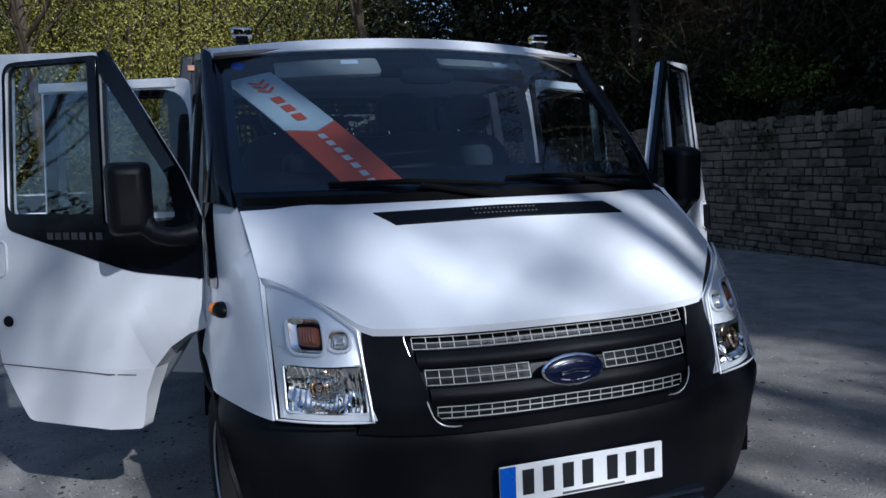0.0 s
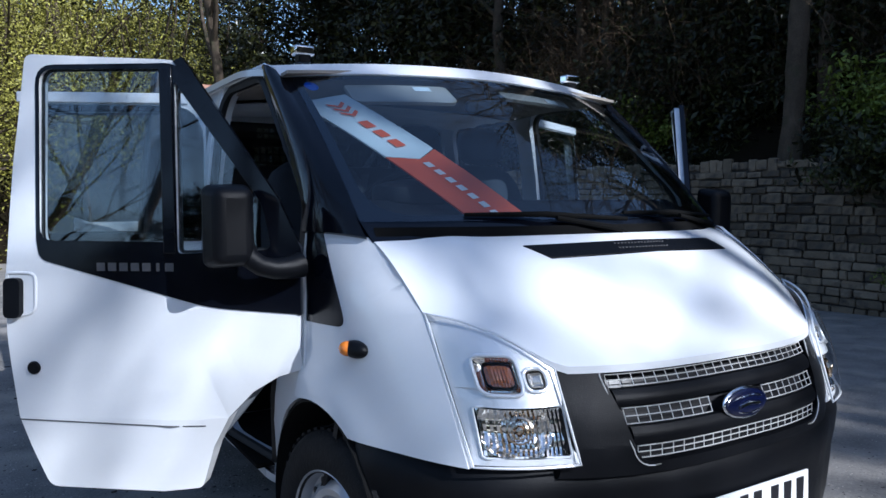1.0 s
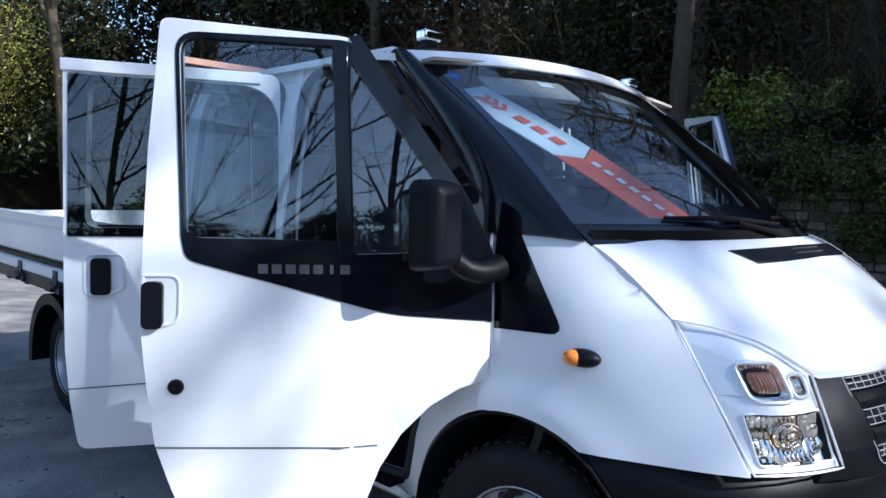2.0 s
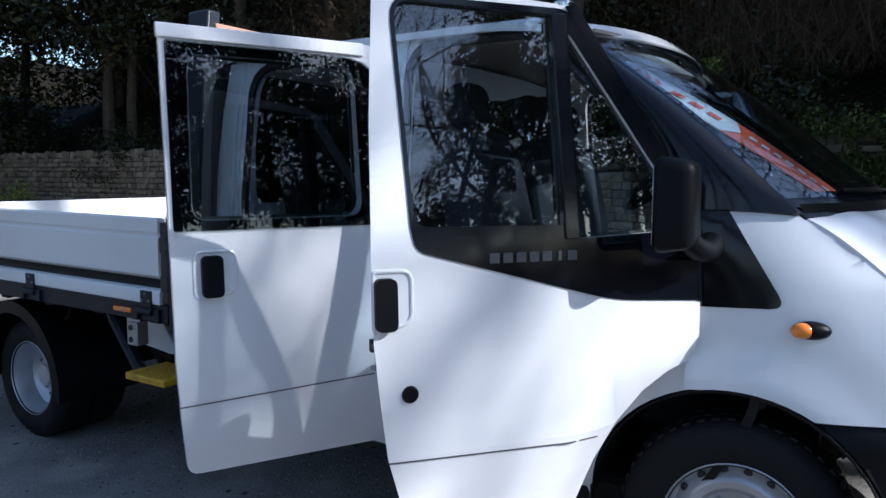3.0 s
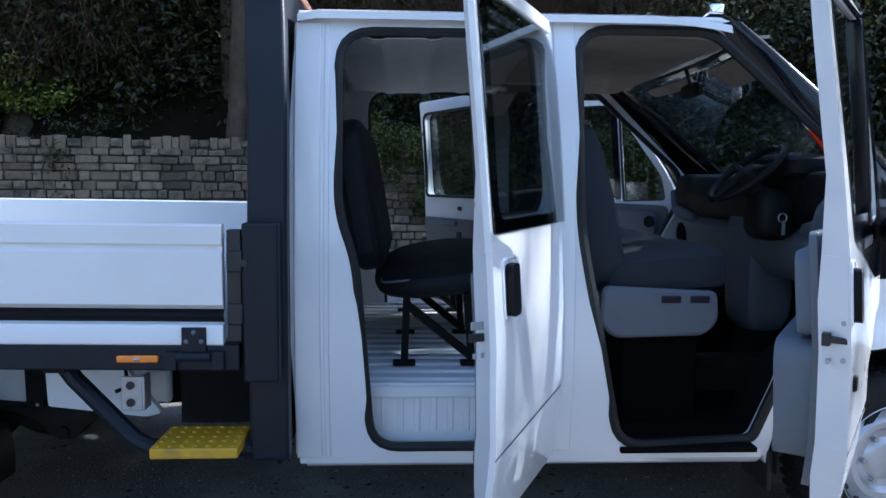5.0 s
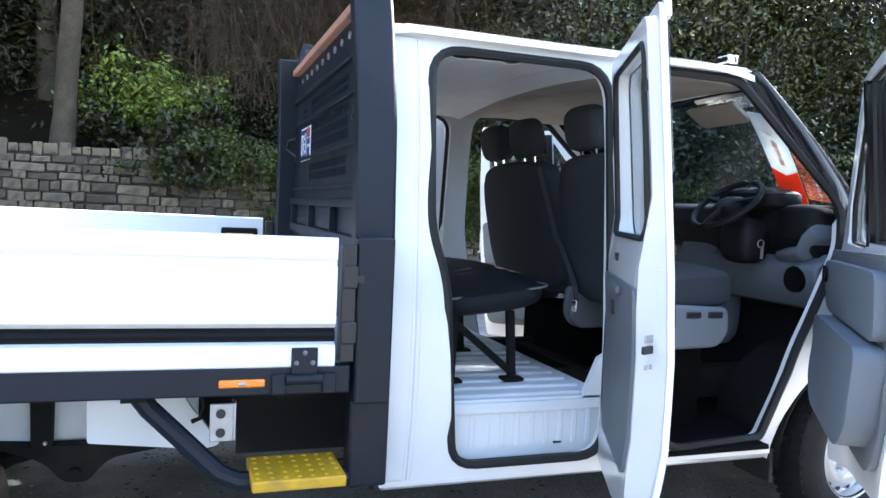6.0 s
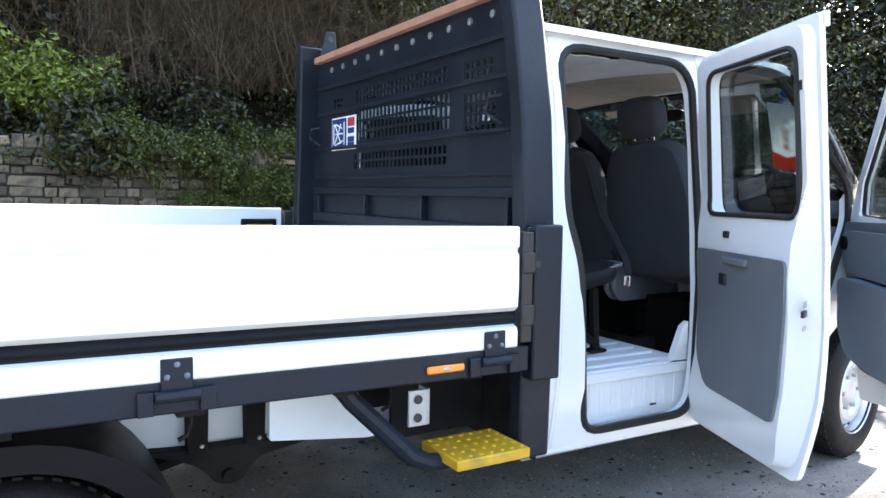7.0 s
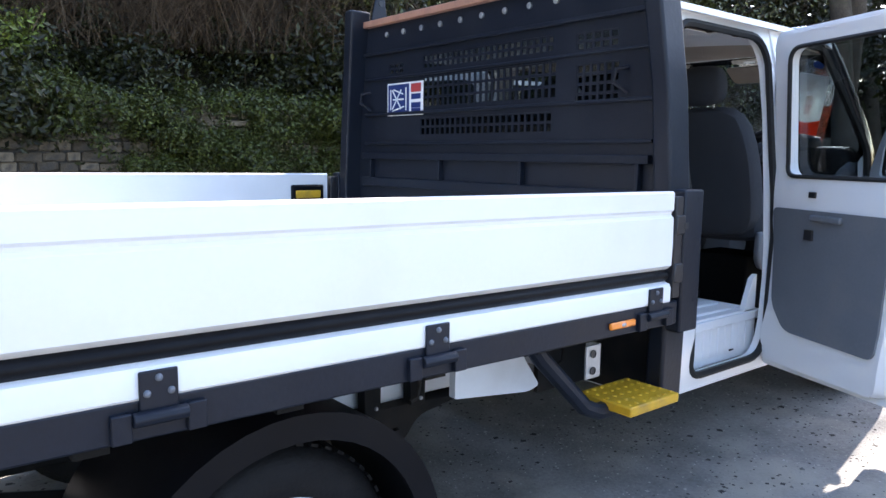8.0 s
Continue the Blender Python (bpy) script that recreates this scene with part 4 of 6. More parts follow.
    box(bm, (-1.56 - H[0], s * (side_w(1.1) - H[1] - 0.105), 1.11), (0.17, 0.02, 0.028))
    part("pull_handle", bm, GREY_TRIM, door, bevel=0.008)
    for x, z, w, h in ((-1.46, 1.035, 0.05, 0.045), (-1.46, 1.205, 0.04, 0.026)):
        bm = bmesh.new()
        box(bm, (x - H[0], s * (side_w(z) - H[1] - 0.022 - deep(z) - (0.010 if z < 1.15 else 0.0)), z), (w, 0.010, h))
        part("inner_latch", bm, PLATE_BLACK, door, bevel=0.003)
    # latch on the sloping free edge
    slope = Matrix.Translation((-1.917 - H[0], s * (side_w(0.97) - H[1] - 0.055), 0.965)) @ Matrix.Rotation(-s * radians(48), 4, "Z")
    bm = bmesh.new()
    box(bm, (0, 0, 0), (0.005, 0.026, 0.105), slope @ Matrix.Translation((-0.002, s * 0.028, 0.0)))
    box(bm, (0, 0, 0), (0.005, 0.07, 0.022), slope @ Matrix.Translation((-0.002, 0, 0.043)))
    for dy in (-0.022, 0.002):
        box(bm, (0, 0, 0), (0.006, 0.012, 0.014), slope @ Matrix.Translation((-0.002, s * dy, -0.036)))
    part("latch", bm, GALV, door, "bright steel door latch", bevel=0.002)
    bm = bmesh.new()
    box(bm, (0, 0, 0), (0.012, 0.066, 0.022), slope @ Matrix.Translation((0.0, -s * 0.006, 0.012)))
    part("latch_slot", bm, PLATE_BLACK, door, bevel=0.003)
    for z in (1.70, 1.33):
        bm = bmesh.new()
        box(bm, (-1.905 - H[0], s * (side_w(z) - H[1] - 0.020 - deep(z)), z), (0.014, 0.006, 0.03))
        part("grommet", bm, PLATE_BLACK, door)
    return door


front_door(-1, 53.5)
rear_door(-1, 65.3)
front_door(1, 50)
rear_door(1, 60)


# ---- cab interior ----
bm = bmesh.new()
box(bm, (-1.58, -0.06, 0.62), (0.92, 1.76, 0.04))
cab_floor = part("cab_floor", bm, WHITE_IN, truck, "white ribbed rear cab floor", bevel=0.004)
for k in range(15):
    bm = bmesh.new()
    box(bm, (-1.58, -0.83 + 0.111 * k, 0.644), (0.80, 0.055, 0.014))
    part("floor_rib", bm, WHITE_IN, cab_floor, bevel=0.004)
bm = bmesh.new()
box(bm, (-0.62, -0.06, 0.41), (1.02, 1.72, 0.03))
part("front_floor", bm, MAT_BLACK, truck)
bm = bmesh.new()
box(bm, (-1.135, -0.06, 0.53), (0.03, 1.72, 0.20))
part("floor_riser", bm, MAT_BLACK, truck)
for s in (-1, 1):
    bm = bmesh.new()
    gy = s * 0.925 + shift(s, -1)
    ring_loft(bm, [[(-1.16, y, 0.62), (-1.26, y, 0.64), (-1.21, y, 0.755), (-1.195, y, 0.79), (-1.16, y, 0.81)] for y in (gy, gy - s * 0.025)])
    part("post_gusset", bm, WHITE_IN, truck)
bm = bmesh.new()
surf(bm, lambda u, v: (-0.02 + 0.16 * math.sin(v * 2.4) + 0.03 * v, -0.93 + 1.76 * u, 0.42 + 0.62 * v), 2, 10, (0.03, 0, 0))
part("firewall", bm, DASH_BLACK, truck)


def cushion(bm, c, s, m=None, n=6, puff=0.02, power=6.0):
    """A padded block: a box whose faces swell and whose edges are rounded."""
    start = len(bm.verts)
    v = bmesh.ops.create_cube(bm, size=2.0)["verts"]
    es = list({e for w in v for e in w.link_edges})
    bmesh.ops.subdivide_edges(bm, edges=es, cuts=n, use_grid_fill=True)
    bm.verts.ensure_lookup_table()
    vs = [bm.verts[k] for k in range(start, len(bm.verts))]
    t = Matrix.Translation(c) @ (m if m is not None else Matrix())
    for w in vs:
        x, y, z = w.co
        k = (abs(x) ** power + abs(y) ** power + abs(z) ** power) ** (1 / power)
        q = Vector((x, y, z)) / k
        q = Vector((q.x * s[0] / 2, q.y * s[1] / 2, q.z * s[2] / 2))
        q.z += puff * (1 - x * x) * (1 - y * y) * (1 if z > 0 else -1)
        w.co = t @ q


def seat(y, width, heads, x=-0.63):
    lean = Matrix.Rotation(radians(-12), 4, "Y")
    bm = bmesh.new()
    box(bm, (x - 0.05, y, 0.63), (0.30, width * 0.62, 0.42))
    ob = part("seat_plinth", bm, MAT_BLACK, truck, bevel=0.01)
    bm = bmesh.new()
    cushion(bm, (x - 0.055, y, 1.03), (0.51, width, 0.17), Matrix.Rotation(radians(-5), 4, "Y"))
    part("seat_cushion", bm, FABRIC, ob, "charcoal fabric seat cushion")
    bm = bmesh.new()
    cushion(bm, (x - 0.34, y, 1.285), (0.17, width, 0.66), lean, puff=0.0, power=5.0)
    for w in bm.verts:
        k = max(0.0, min(1.0, (w.co.z - 1.22) / 0.40))
        w.co.y = y + (w.co.y - y) * (1 - (0.24 if width < 0.6 else 0.12) * k * k)
    part("seat_back", bm, FABRIC, ob, "charcoal fabric seat back")
    for yy in (y - width / 2 - 0.012, y + width / 2 + 0.012):
        bm = bmesh.new()
        skirt = rounded([(x - 0.32, 0.99, 0.03), (x + 0.12, 0.97, 0.03), (x + 0.13, 0.86, 0.05), (x + 0.08, 0.80, 0.05), (x - 0.28, 0.79, 0.05), (x - 0.33, 0.85, 0.04)], 4)
        ring_loft(bm, [[(a, yy - 0.018, b) for a, b in skirt], [(a, yy + 0.018, b) for a, b in skirt]])
        part("seat_side_panel", bm, SEAT_GREY, ob, "grey plastic seat side panel", bevel=0.012)
    bm = bmesh.new()
    for dx in (-0.06, 0.05):
        box(bm, (x + dx, y - width / 2 - 0.030, 0.94), (0.075, 0.012, 0.028))
    part("seat_lever", bm, PLATE_BLACK, ob, bevel=0.005)
    for hy in heads:
        bm = bmesh.new()
        cushion(bm, (x - 0.447, hy, 1.716), (0.125, 0.260, 0.198), lean, puff=0.0, power=3.2)
        part("headrest", bm, FABRIC, ob)
        for dy in (-0.06, 0.06):
            bm = bmesh.new()
            tube(bm, [(x - 0.415, hy + dy, 1.56), (x - 0.435, hy + dy, 1.65)], 0.007)
            part("headrest_post", bm, CHROME, ob)
    return ob


driver = seat(-0.525, 0.54, (-0.525,))
strap = [Vector(p) for p in ((-1.135, -0.205, 1.56), (-1.118, -0.235, 1.45), (-1.075, -0.288, 1.24), (-1.045, -0.36, 1.12), (-1.030, -0.415, 1.02), (-1.025, -0.425, 0.95))]
bm = bmesh.new()
ring_loft(bm, [[p + Vector((-0.002, -0.022, 0)), p + Vector((-0.002, 0.022, 0)), p + Vector((0.002, 0.022, 0)), p + Vector((0.002, -0.022, 0))] for p in strap])
belt = part("seat_belt", bm, BELT_GREY, driver, "grey seat belt strap")
bm = bmesh.new()
box(bm, (-1.03, -0.425, 0.925), (0.012, 0.04, 0.055))
part("belt_buckle", bm, CHROME, belt, bevel=0.004)
seat(0.25, 0.86, (0.07, 0.46))
bm = bmesh.new()
cushion(bm, (-1.53, -0.02, 0.98), (0.62, 1.40, 0.150), Matrix.Rotation(radians(-7), 4, "Y"), puff=0.03, power=3.2)
bench = part("rear_bench", bm, BENCH_CLOTH, truck, "black vinyl rear bench seat")
bm = bmesh.new()
cushion(bm, (-1.88, -0.04, 1.32), (0.13, 1.48, 0.62), Matrix.Rotation(radians(-10), 4, "Y"), puff=0.0)
part("bench_back", bm, BENCH_CLOTH, bench)
bm = bmesh.new()
tilt7 = Matrix.Translation((-1.53, -0.02, 0.98)) @ Matrix.Rotation(radians(-7), 4, "Y")
loop_tube(bm, [tilt7 @ Vector((a, b, 0.030)) for a, b in rounded([(-0.262, -0.655, 0.09), (0.262, -0.655, 0.09), (0.262, 0.655, 0.09), (-0.262, 0.655, 0.09)], 5)], 0.005, 6)
part("cushion_piping", bm, SEAT_GREY, bench)
for y in (-0.64, -0.04, 0.58):
    for pts in ([(-1.70, y, 0.65), (-1.69, y, 0.935)], [(-1.43, y, 0.655), (-1.45, y, 0.935)], [(-1.69, y, 0.89), (-1.42, y, 0.67)]):
        bm = bmesh.new()
        tube(bm, pts, 0.021, 4)
        part("bench_leg", bm, CHASSIS, bench)
    for x in (-1.43, -1.70):
        bm = bmesh.new()
        box(bm, (x, y, 0.655), (0.09, 0.06, 0.014))
        part("bench_foot", bm, CHASSIS, bench, bevel=0.003)

# dashboard
DASH = [(0.36, 1.22), (0.36, 1.31), (0.16, 1.40), (0.0, 1.43), (-0.10, 1.41), (-0.13, 1.32), (-0.09, 1.22), (-0.05, 1.19), (0.34, 1.16)]
bm = bmesh.new()
ring_loft(bm, [[(min(x, 0.42 - 0.27 * ((y + 0.06) / 0.865) ** 2), y, z - (0.03 if x > 0.1 else 0.0)) for x, z in DASH] for y in (-0.84, -0.7, -0.5, -0.25, 0.0, 0.25, 0.5, 0.65, 0.74)])
dash = part("dashboard", bm, DASH_BLACK, truck, "black dashboard", bevel=0.012)
LOW = [(0.24, 1.20), (-0.03, 1.21), (-0.10, 1.15), (-0.08, 1.04), (-0.01, 0.96), (0.08, 0.94), (0.24, 1.00)]
bm = bmesh.new()
ring_loft(bm, [[(x, y, z) for x, z in LOW] for y in (-0.87, -0.70, -0.5, 0.5, 0.77)])
part("lower_dash", bm, DASH_GREY, dash, "light grey lower dashboard", bevel=0.015)
for y in (-0.77, 0.67):
    bm = bmesh.new()
    out = -1 if y < 0 else 1
    ring_loft(bm, [[(a + d, y + w, b + h) for a, b in ((0.10, 1.17), (-0.11, 1.17), (-0.15, 1.20), (-0.15, 1.225), (-0.12, 1.235), (0.10, 1.235))]
                   for w, d, h in ((-out * 0.14, 0.05, -0.02), (-out * 0.06, 0.01, -0.005), (out * 0.03, 0.0, 0.01), (out * 0.06, 0.0, 0.07), (out * 0.10, 0.01, 0.11))])
    part("dash_tray", bm, DASH_GREY, dash, bevel=0.008)
    bm = bmesh.new()
    cushion(bm, (-0.045, y - out * 0.03, 1.335), (0.17, 0.26, 0.19), None, 4, 0.0, 3.5)
    part("air_vent_pod", bm, DASH_BLACK, dash)
    bm = bmesh.new()
    lathe(bm, [(0.0, -0.004), (0.05, 0.0), (0.056, 0.004), (0.06, 0.0), (0.06, -0.03)], Matrix.Translation((-0.10, y + 0.02, 1.09)) @ Matrix.Rotation(radians(90), 4, "Z"), 20)
    part("dash_cup", bm, MAT_BLACK, dash)
bm = bmesh.new()
cushion(bm, (0.02, -0.04, 0.98), (0.24, 0.30, 0.62), None, 5, 0.0, 5.0)
part("centre_console", bm, DASH_GREY, dash)
bm = bmesh.new()
cushion(bm, (-0.06, -0.46, 1.45), (0.22, 0.42, 0.10), None, 4, 0.01, 4.0)
part("instrument_hood", bm, DASH_BLACK, dash)
wc, tilt = Vector((-0.26, -0.47, 1.42)), Matrix.Rotation(radians(-40), 4, "Y")
bm = bmesh.new()
ring = [wc + tilt @ Vector((0.172 * math.cos(a), 0.172 * math.sin(a), 0)) for a in (2 * math.pi * k / 36 for k in range(36))]
loop_tube(bm, ring, 0.015, 8)
wheel = part("steering_wheel", bm, DASH_BLACK, dash, "black steering wheel")
bm = bmesh.new()
cushion(bm, wc + tilt @ Vector((0, 0, -0.02)), (0.13, 0.18, 0.07), tilt, 3, 0.0, 3.0)
for a in (15, 165, 270):
    tube(bm, [wc, wc + tilt @ Vector((0.17 * math.sin(radians(a)), 0.17 * math.cos(radians(a)), 0))], 0.016, 6)
part("wheel_hub", bm, DASH_BLACK, wheel)
bm = bmesh.new()
tube(bm, [wc + tilt @ Vector((0, 0, -0.04)), wc + tilt @ Vector((0.0, 0, -0.26))], [0.05, 0.085], 12)
cushion(bm, (-0.17, -0.50, 1.25), (0.17, 0.20, 0.22), None, 4, 0.0, 3.5)
part("steering_column", bm, DASH_BLACK, dash)
bm = bmesh.new()
kx = Vector((-0.16, -0.60, 1.26))
loop_tube(bm, [kx + Vector((0.018 * math.cos(a), 0, -0.02 + 0.018 * math.sin(a))) for a in (2 * math.pi * k / 14 for k in range(14))], 0.003)
box(bm, kx + Vector((0, -0.01, -0.06)), (0.014, 0.004, 0.06))
part("ignition_key", bm, GALV, dash)
bm = bmesh.new()
cushion(bm, (-0.33, 0.0, 1.82), (0.04, 0.24, 0.07), None, 3, 0.0, 4.0)
tube(bm, [(-0.33, 0, 1.84), (-0.36, 0, 1.92)], 0.01)
part("rear_view_mirror", bm, DASH_BLACK, truck)
for y, drop in ((-0.37, 0.135), (0.30, 0.06)):
    visor = part("sun_visor", sheet(rounded([(y - 0.20, 0.045, 0.01), (y + 0.21, 0.045, 0.02), (y + 0.21, 0.045 + drop, 0.035), (y - 0.20, 0.045 + drop, 0.035)], 4), [],
                                    lambda a, b: screen(a / 0.82, b, -0.045), lambda a, b: (-0.012, 0, -0.012), (0.08, 0.12), [y - 0.1, y, y + 0.1]), HEADLINER, truck, bevel=0.004)
    bm = bmesh.new()
    surf(bm, lambda u, v: screen((y + 0.06 + 0.07 * u) / 0.82, 0.06 + 0.035 * v, -0.043), 2, 1)
    part("visor_label", bm, PLATE_WHITE, visor, "white paper label")

# card banner lying inside the windscreen
BANNER = ((-0.93, 0.175), (-0.718, 0.122), (-0.465, 0.90), (-0.245, 0.86))


def banner_pt(t, w):
    (a0, b0), (a1, b1), (c0, d0), (c1, d1) = BANNER
    p = Vector((a0 + (c0 - a0) * t, b0 + (d0 - b0) * t)).lerp(Vector((a1 + (c1 - a1) * t, b1 + (d1 - b1) * t)), w)
    return screen(p.x, p.y, -0.045 - 0.03 * t)


bm = bmesh.new()
surf(bm, lambda u, v: banner_pt(0.49 * u + 0.05 * (1 - abs(2 * v - 1)) * u, v), 12, 6, (-0.003, 0, -0.004))
banner = tagged(part("windscreen_banner", bm, BANNER_WHITE, None), "white and orange-red card banner propped inside the windscreen", "banner")
bm = bmesh.new()
surf(bm, lambda u, v: banner_pt(0.495 + 0.05 * (1 - abs(2 * v - 1)) * (1 - u) + 0.505 * u, v), 12, 6, (-0.003, 0, -0.004))
part("banner_lower", bm, BANNER_RED, banner, "orange-red lower half")
for k in range(3):
    bm = bmesh.new()
    t0 = 0.06 + 0.04 * k
    surf(bm, lambda u, v: banner_pt(t0 + 0.02 * u + 0.03 * (1 - abs(2 * v - 1)), 0.34 + 0.34 * v) + Vector((0.003, 0, 0.004)), 2, 4)
    part("chevron", bm, BANNER_RED, banner)
for k in range(3):
    bm = bmesh.new()
    surf(bm, lambda u, v: banner_pt(0.235 + 0.08 * k + 0.055 * u, 0.38 + 0.20 * v) + Vector((0.003, 0, 0.004)), 2, 2)
    part("logo_bar", bm, BANNER_RED, banner)
for k in range(7):
    bm = bmesh.new()
    surf(bm, lambda u, v: banner_pt(0.575 + 0.055 * k + 0.034 * u, 0.42 + 0.13 * v) + Vector((0.003, 0, 0.004)), 2, 2)
    part("logo_bar", bm, BANNER_WHITE, banner)
bm = bmesh.new()
lathe(bm, [(0.0, 0.0), (0.028, 0.0), (0.028, 0.002)], Matrix.Translation(screen(-0.86, 0.105, -0.014)) @ Matrix.Rotation(radians(-50), 4, "Y") @ Matrix.Rotation(radians(90), 4, "Z"), 20)
part("screen_sticker", bm, PLATE_BLUE, truck)


# ---- wheels ----
def wheel_thing(x, y, s, dual, steer=0.0):
    m = Matrix.Translation((x, y, REAR_HUB_Z if dual else TYRE_R)) @ Matrix.Rotation(steer, 4, "Z") @ Matrix.Diagonal((1, s, 1, 1))
    bm = bmesh.new()
    R = TYRE_R
    lathe(bm, [(0.205, -0.095), (0.25, -0.105), (R - 0.035, -0.10), (R - 0.008, -0.075), (R, -0.05), (R, 0.05), (R - 0.008, 0.075), (R - 0.035, 0.10), (0.25, 0.105), (0.222, 0.098), (0.205, 0.09), (0.205, -0.095)], m, 48)
    tread = bmesh.new()
    for k in range(48):
        a = 2 * math.pi * k / 48
        for h, dy in ((-0.055, 0.018), (0.0, 0.022), (0.055, 0.018)):
            box(tread, m @ Vector((R * math.cos(a + h), h, R * math.sin(a + h))), (0.008, dy * 2, 0.022), Matrix.Rotation(steer, 4, "Z") @ Matrix.Rotation(-(a + h), 4, "Y"))
    ob = part("wheel", bm, TYRE, truck, "black tyre on a silver steel rim", 40)
    tagged(part("tread", tread, TYRE, ob, smooth=0), kind="stuff")
    bm = bmesh.new()
    if dual:
        prof = [(0.218, 0.092), (0.212, 0.096), (0.205, 0.085), (0.198, 0.03), (0.19, -0.02), (0.165, -0.04), (0.125, -0.055), (0.12, -0.03), (0.07, -0.028), (0.06, 0.02), (0.0, 0.022)]
    else:
        prof = [(0.220, 0.092), (0.214, 0.098), (0.206, 0.088), (0.198, 0.045), (0.186, 0.040), (0.172, 0.055), (0.15, 0.072), (0.128, 0.070), (0.11, 0.052), (0.082, 0.048), (0.066, 0.062), (0.05, 0.066), (0.0, 0.066)]
    lathe(bm, prof, m, 48)
    part("rim", bm, SILVER, ob)
    for k in range(16 if not dual else 8):
        a = 2 * math.pi * (k + 0.5) / (16 if not dual else 8)
        rr, h = (0.179, 0.049) if not dual else (0.145, -0.047)
        bm = bmesh.new()
        bmesh.ops.create_uvsphere(bm, u_segments=10, v_segments=6, radius=1.0, matrix=m @ Matrix.Translation((rr * math.cos(a), h, rr * math.sin(a))) @ Matrix.Diagonal((0.014, 0.006, 0.014, 1)))
        part("rim_hole", bm, PLATE_BLACK, ob)
    for k in range(6):
        a = 2 * math.pi * k / 6
        bm = bmesh.new()
        h = 0.052 if not dual else -0.03
        tube(bm, [m @ Vector((0.092 * math.cos(a), h - 0.01, 0.092 * math.sin(a))), m @ Vector((0.092 * math.cos(a), h + 0.02, 0.092 * math.sin(a)))], 0.011, 6)
        part("wheel_nut", bm, GALV, ob)
    return ob


for s in (-1, 1):
    wheel_thing(FRONT_AXLE, s * 0.855 + shift(s, 0.1), s, False, radians(9))
    wheel_thing(REAR_AXLE, s * 0.930, s, True)
    bm = bmesh.new()
    m = Matrix.Translation((REAR_AXLE, s * 0.715, REAR_HUB_Z))
    lathe(bm, [(0.20, -0.09), (0.25, -0.10), (TYRE_R - 0.03, -0.095), (TYRE_R, -0.06), (TYRE_R, 0.06), (TYRE_R - 0.03, 0.095), (0.25, 0.10), (0.20, 0.09), (0.20, -0.09)], m, 40)
    part("inner_tyre", bm, TYRE, truck)

# ---- chassis and underside ----
bm = bmesh.new()
for s in (-1, 1):
    box(bm, (-2.3, s * 0.40, 0.55), (5.2, 0.07, 0.16))
for x in (-0.9, -1.9, -2.7, -3.9, -4.6):
    box(bm, (x, 0, 0.56), (0.08, 0.8, 0.10))
part("chassis_rail", bm, CHASSIS, truck, bevel=0.006)
bm = bmesh.new()
tube(bm, [(REAR_AXLE, -0.7, REAR_HUB_Z), (REAR_AXLE, 0.7, REAR_HUB_Z)], 0.06, 12)
bmesh.ops.create_uvsphere(bm, u_segments=16, v_segments=10, radius=0.15, matrix=Matrix.Translation((REAR_AXLE, 0.05, REAR_HUB_Z)))
tube(bm, [(REAR_AXLE, 0.05, REAR_HUB_Z + 0.02), (-1.0, 0.05, 0.42)], 0.04, 10)
part("rear_axle", bm, CHASSIS, truck)
bm = bmesh.new()
tube(bm, [(FRONT_AXLE, -0.8, TYRE_R), (FRONT_AXLE, 0.8, TYRE_R)], 0.05, 10)
part("front_axle", bm, CHASSIS, truck)
for s in (-1, 1):
    bm = bmesh.new()
    tube(bm, [(REAR_AXLE + 0.72, s * 0.52, 0.48), (REAR_AXLE + 0.3, s * 0.52, 0.38), (REAR_AXLE, s * 0.52, 0.35), (REAR_AXLE - 0.3, s * 0.52, 0.38), (REAR_AXLE - 0.72, s * 0.52, 0.48)], 0.03, 6)
    part("leaf_spring", bm, CHASSIS, truck)
side_tank = rounded([(-2.992, 0.76, 0), (-2.988, 0.554, 0.01), (-2.640, 0.512, 0.02), (-2.582, 0.526, 0.02), (-2.675, 0.65, 0), (-2.74, 0.76, 0)])
part("side_tank", sheet(side_tank, [], lambda x, z: (x, -0.88 + 0.05 * (0.76 - z), z), lambda x, z: (0, 0.03, 0), (0.6, 0.68)), WHITE_IN, truck, "white panel under the load bed", bevel=0.008)
bm = bmesh.new()
box(bm, (-3.02, -0.54, 0.60), (0.74, 0.05, 0.26))
part("inner_tank", bm, WHITE_IN, truck, "white tank behind the bed brackets", bevel=0.015)
for x in (-3.154, -2.961):
    bracket_out = rounded([(x - 0.038, 0.80, 0), (x - 0.032, 0.462, 0.02), (x + 0.032, 0.462, 0.02), (x + 0.038, 0.80, 0)])
    hanger = part("bed_bracket", sheet(bracket_out, [], lambda a, z: (a, -0.635, z), lambda a, z: (0, 0.045, 0)), CHASSIS, truck, "dark bed mounting bracket", bevel=0.006)
    bm = bmesh.new()
    lathe(bm, [(0.0, 0.006), (0.006, 0.006), (0.008, 0.0)], Matrix.Translation((x + 0.012, -0.636, 0.490)) @ Matrix.Diagonal((1, -1, 1, 1)), 8)
    part("bracket_bolt", bm, GALV, hanger)
saddle = rounded([(-3.34, 0.490, 0.02), (-3.17, 0.475, 0.05), (-2.95, 0.472, 0.05), (-2.72, 0.455, 0.01), (-2.95, 0.420, 0.06), (-3.01, 0.340, 0.03), (-3.09, 0.345, 0.03), (-3.15, 0.42, 0.06)])
part("spring_saddle", sheet(saddle, [], lambda x, z: (x, -0.62, z), lambda x, z: (0, 0.10, 0)), CHASSIS, truck, bevel=0.01)
bm = bmesh.new()
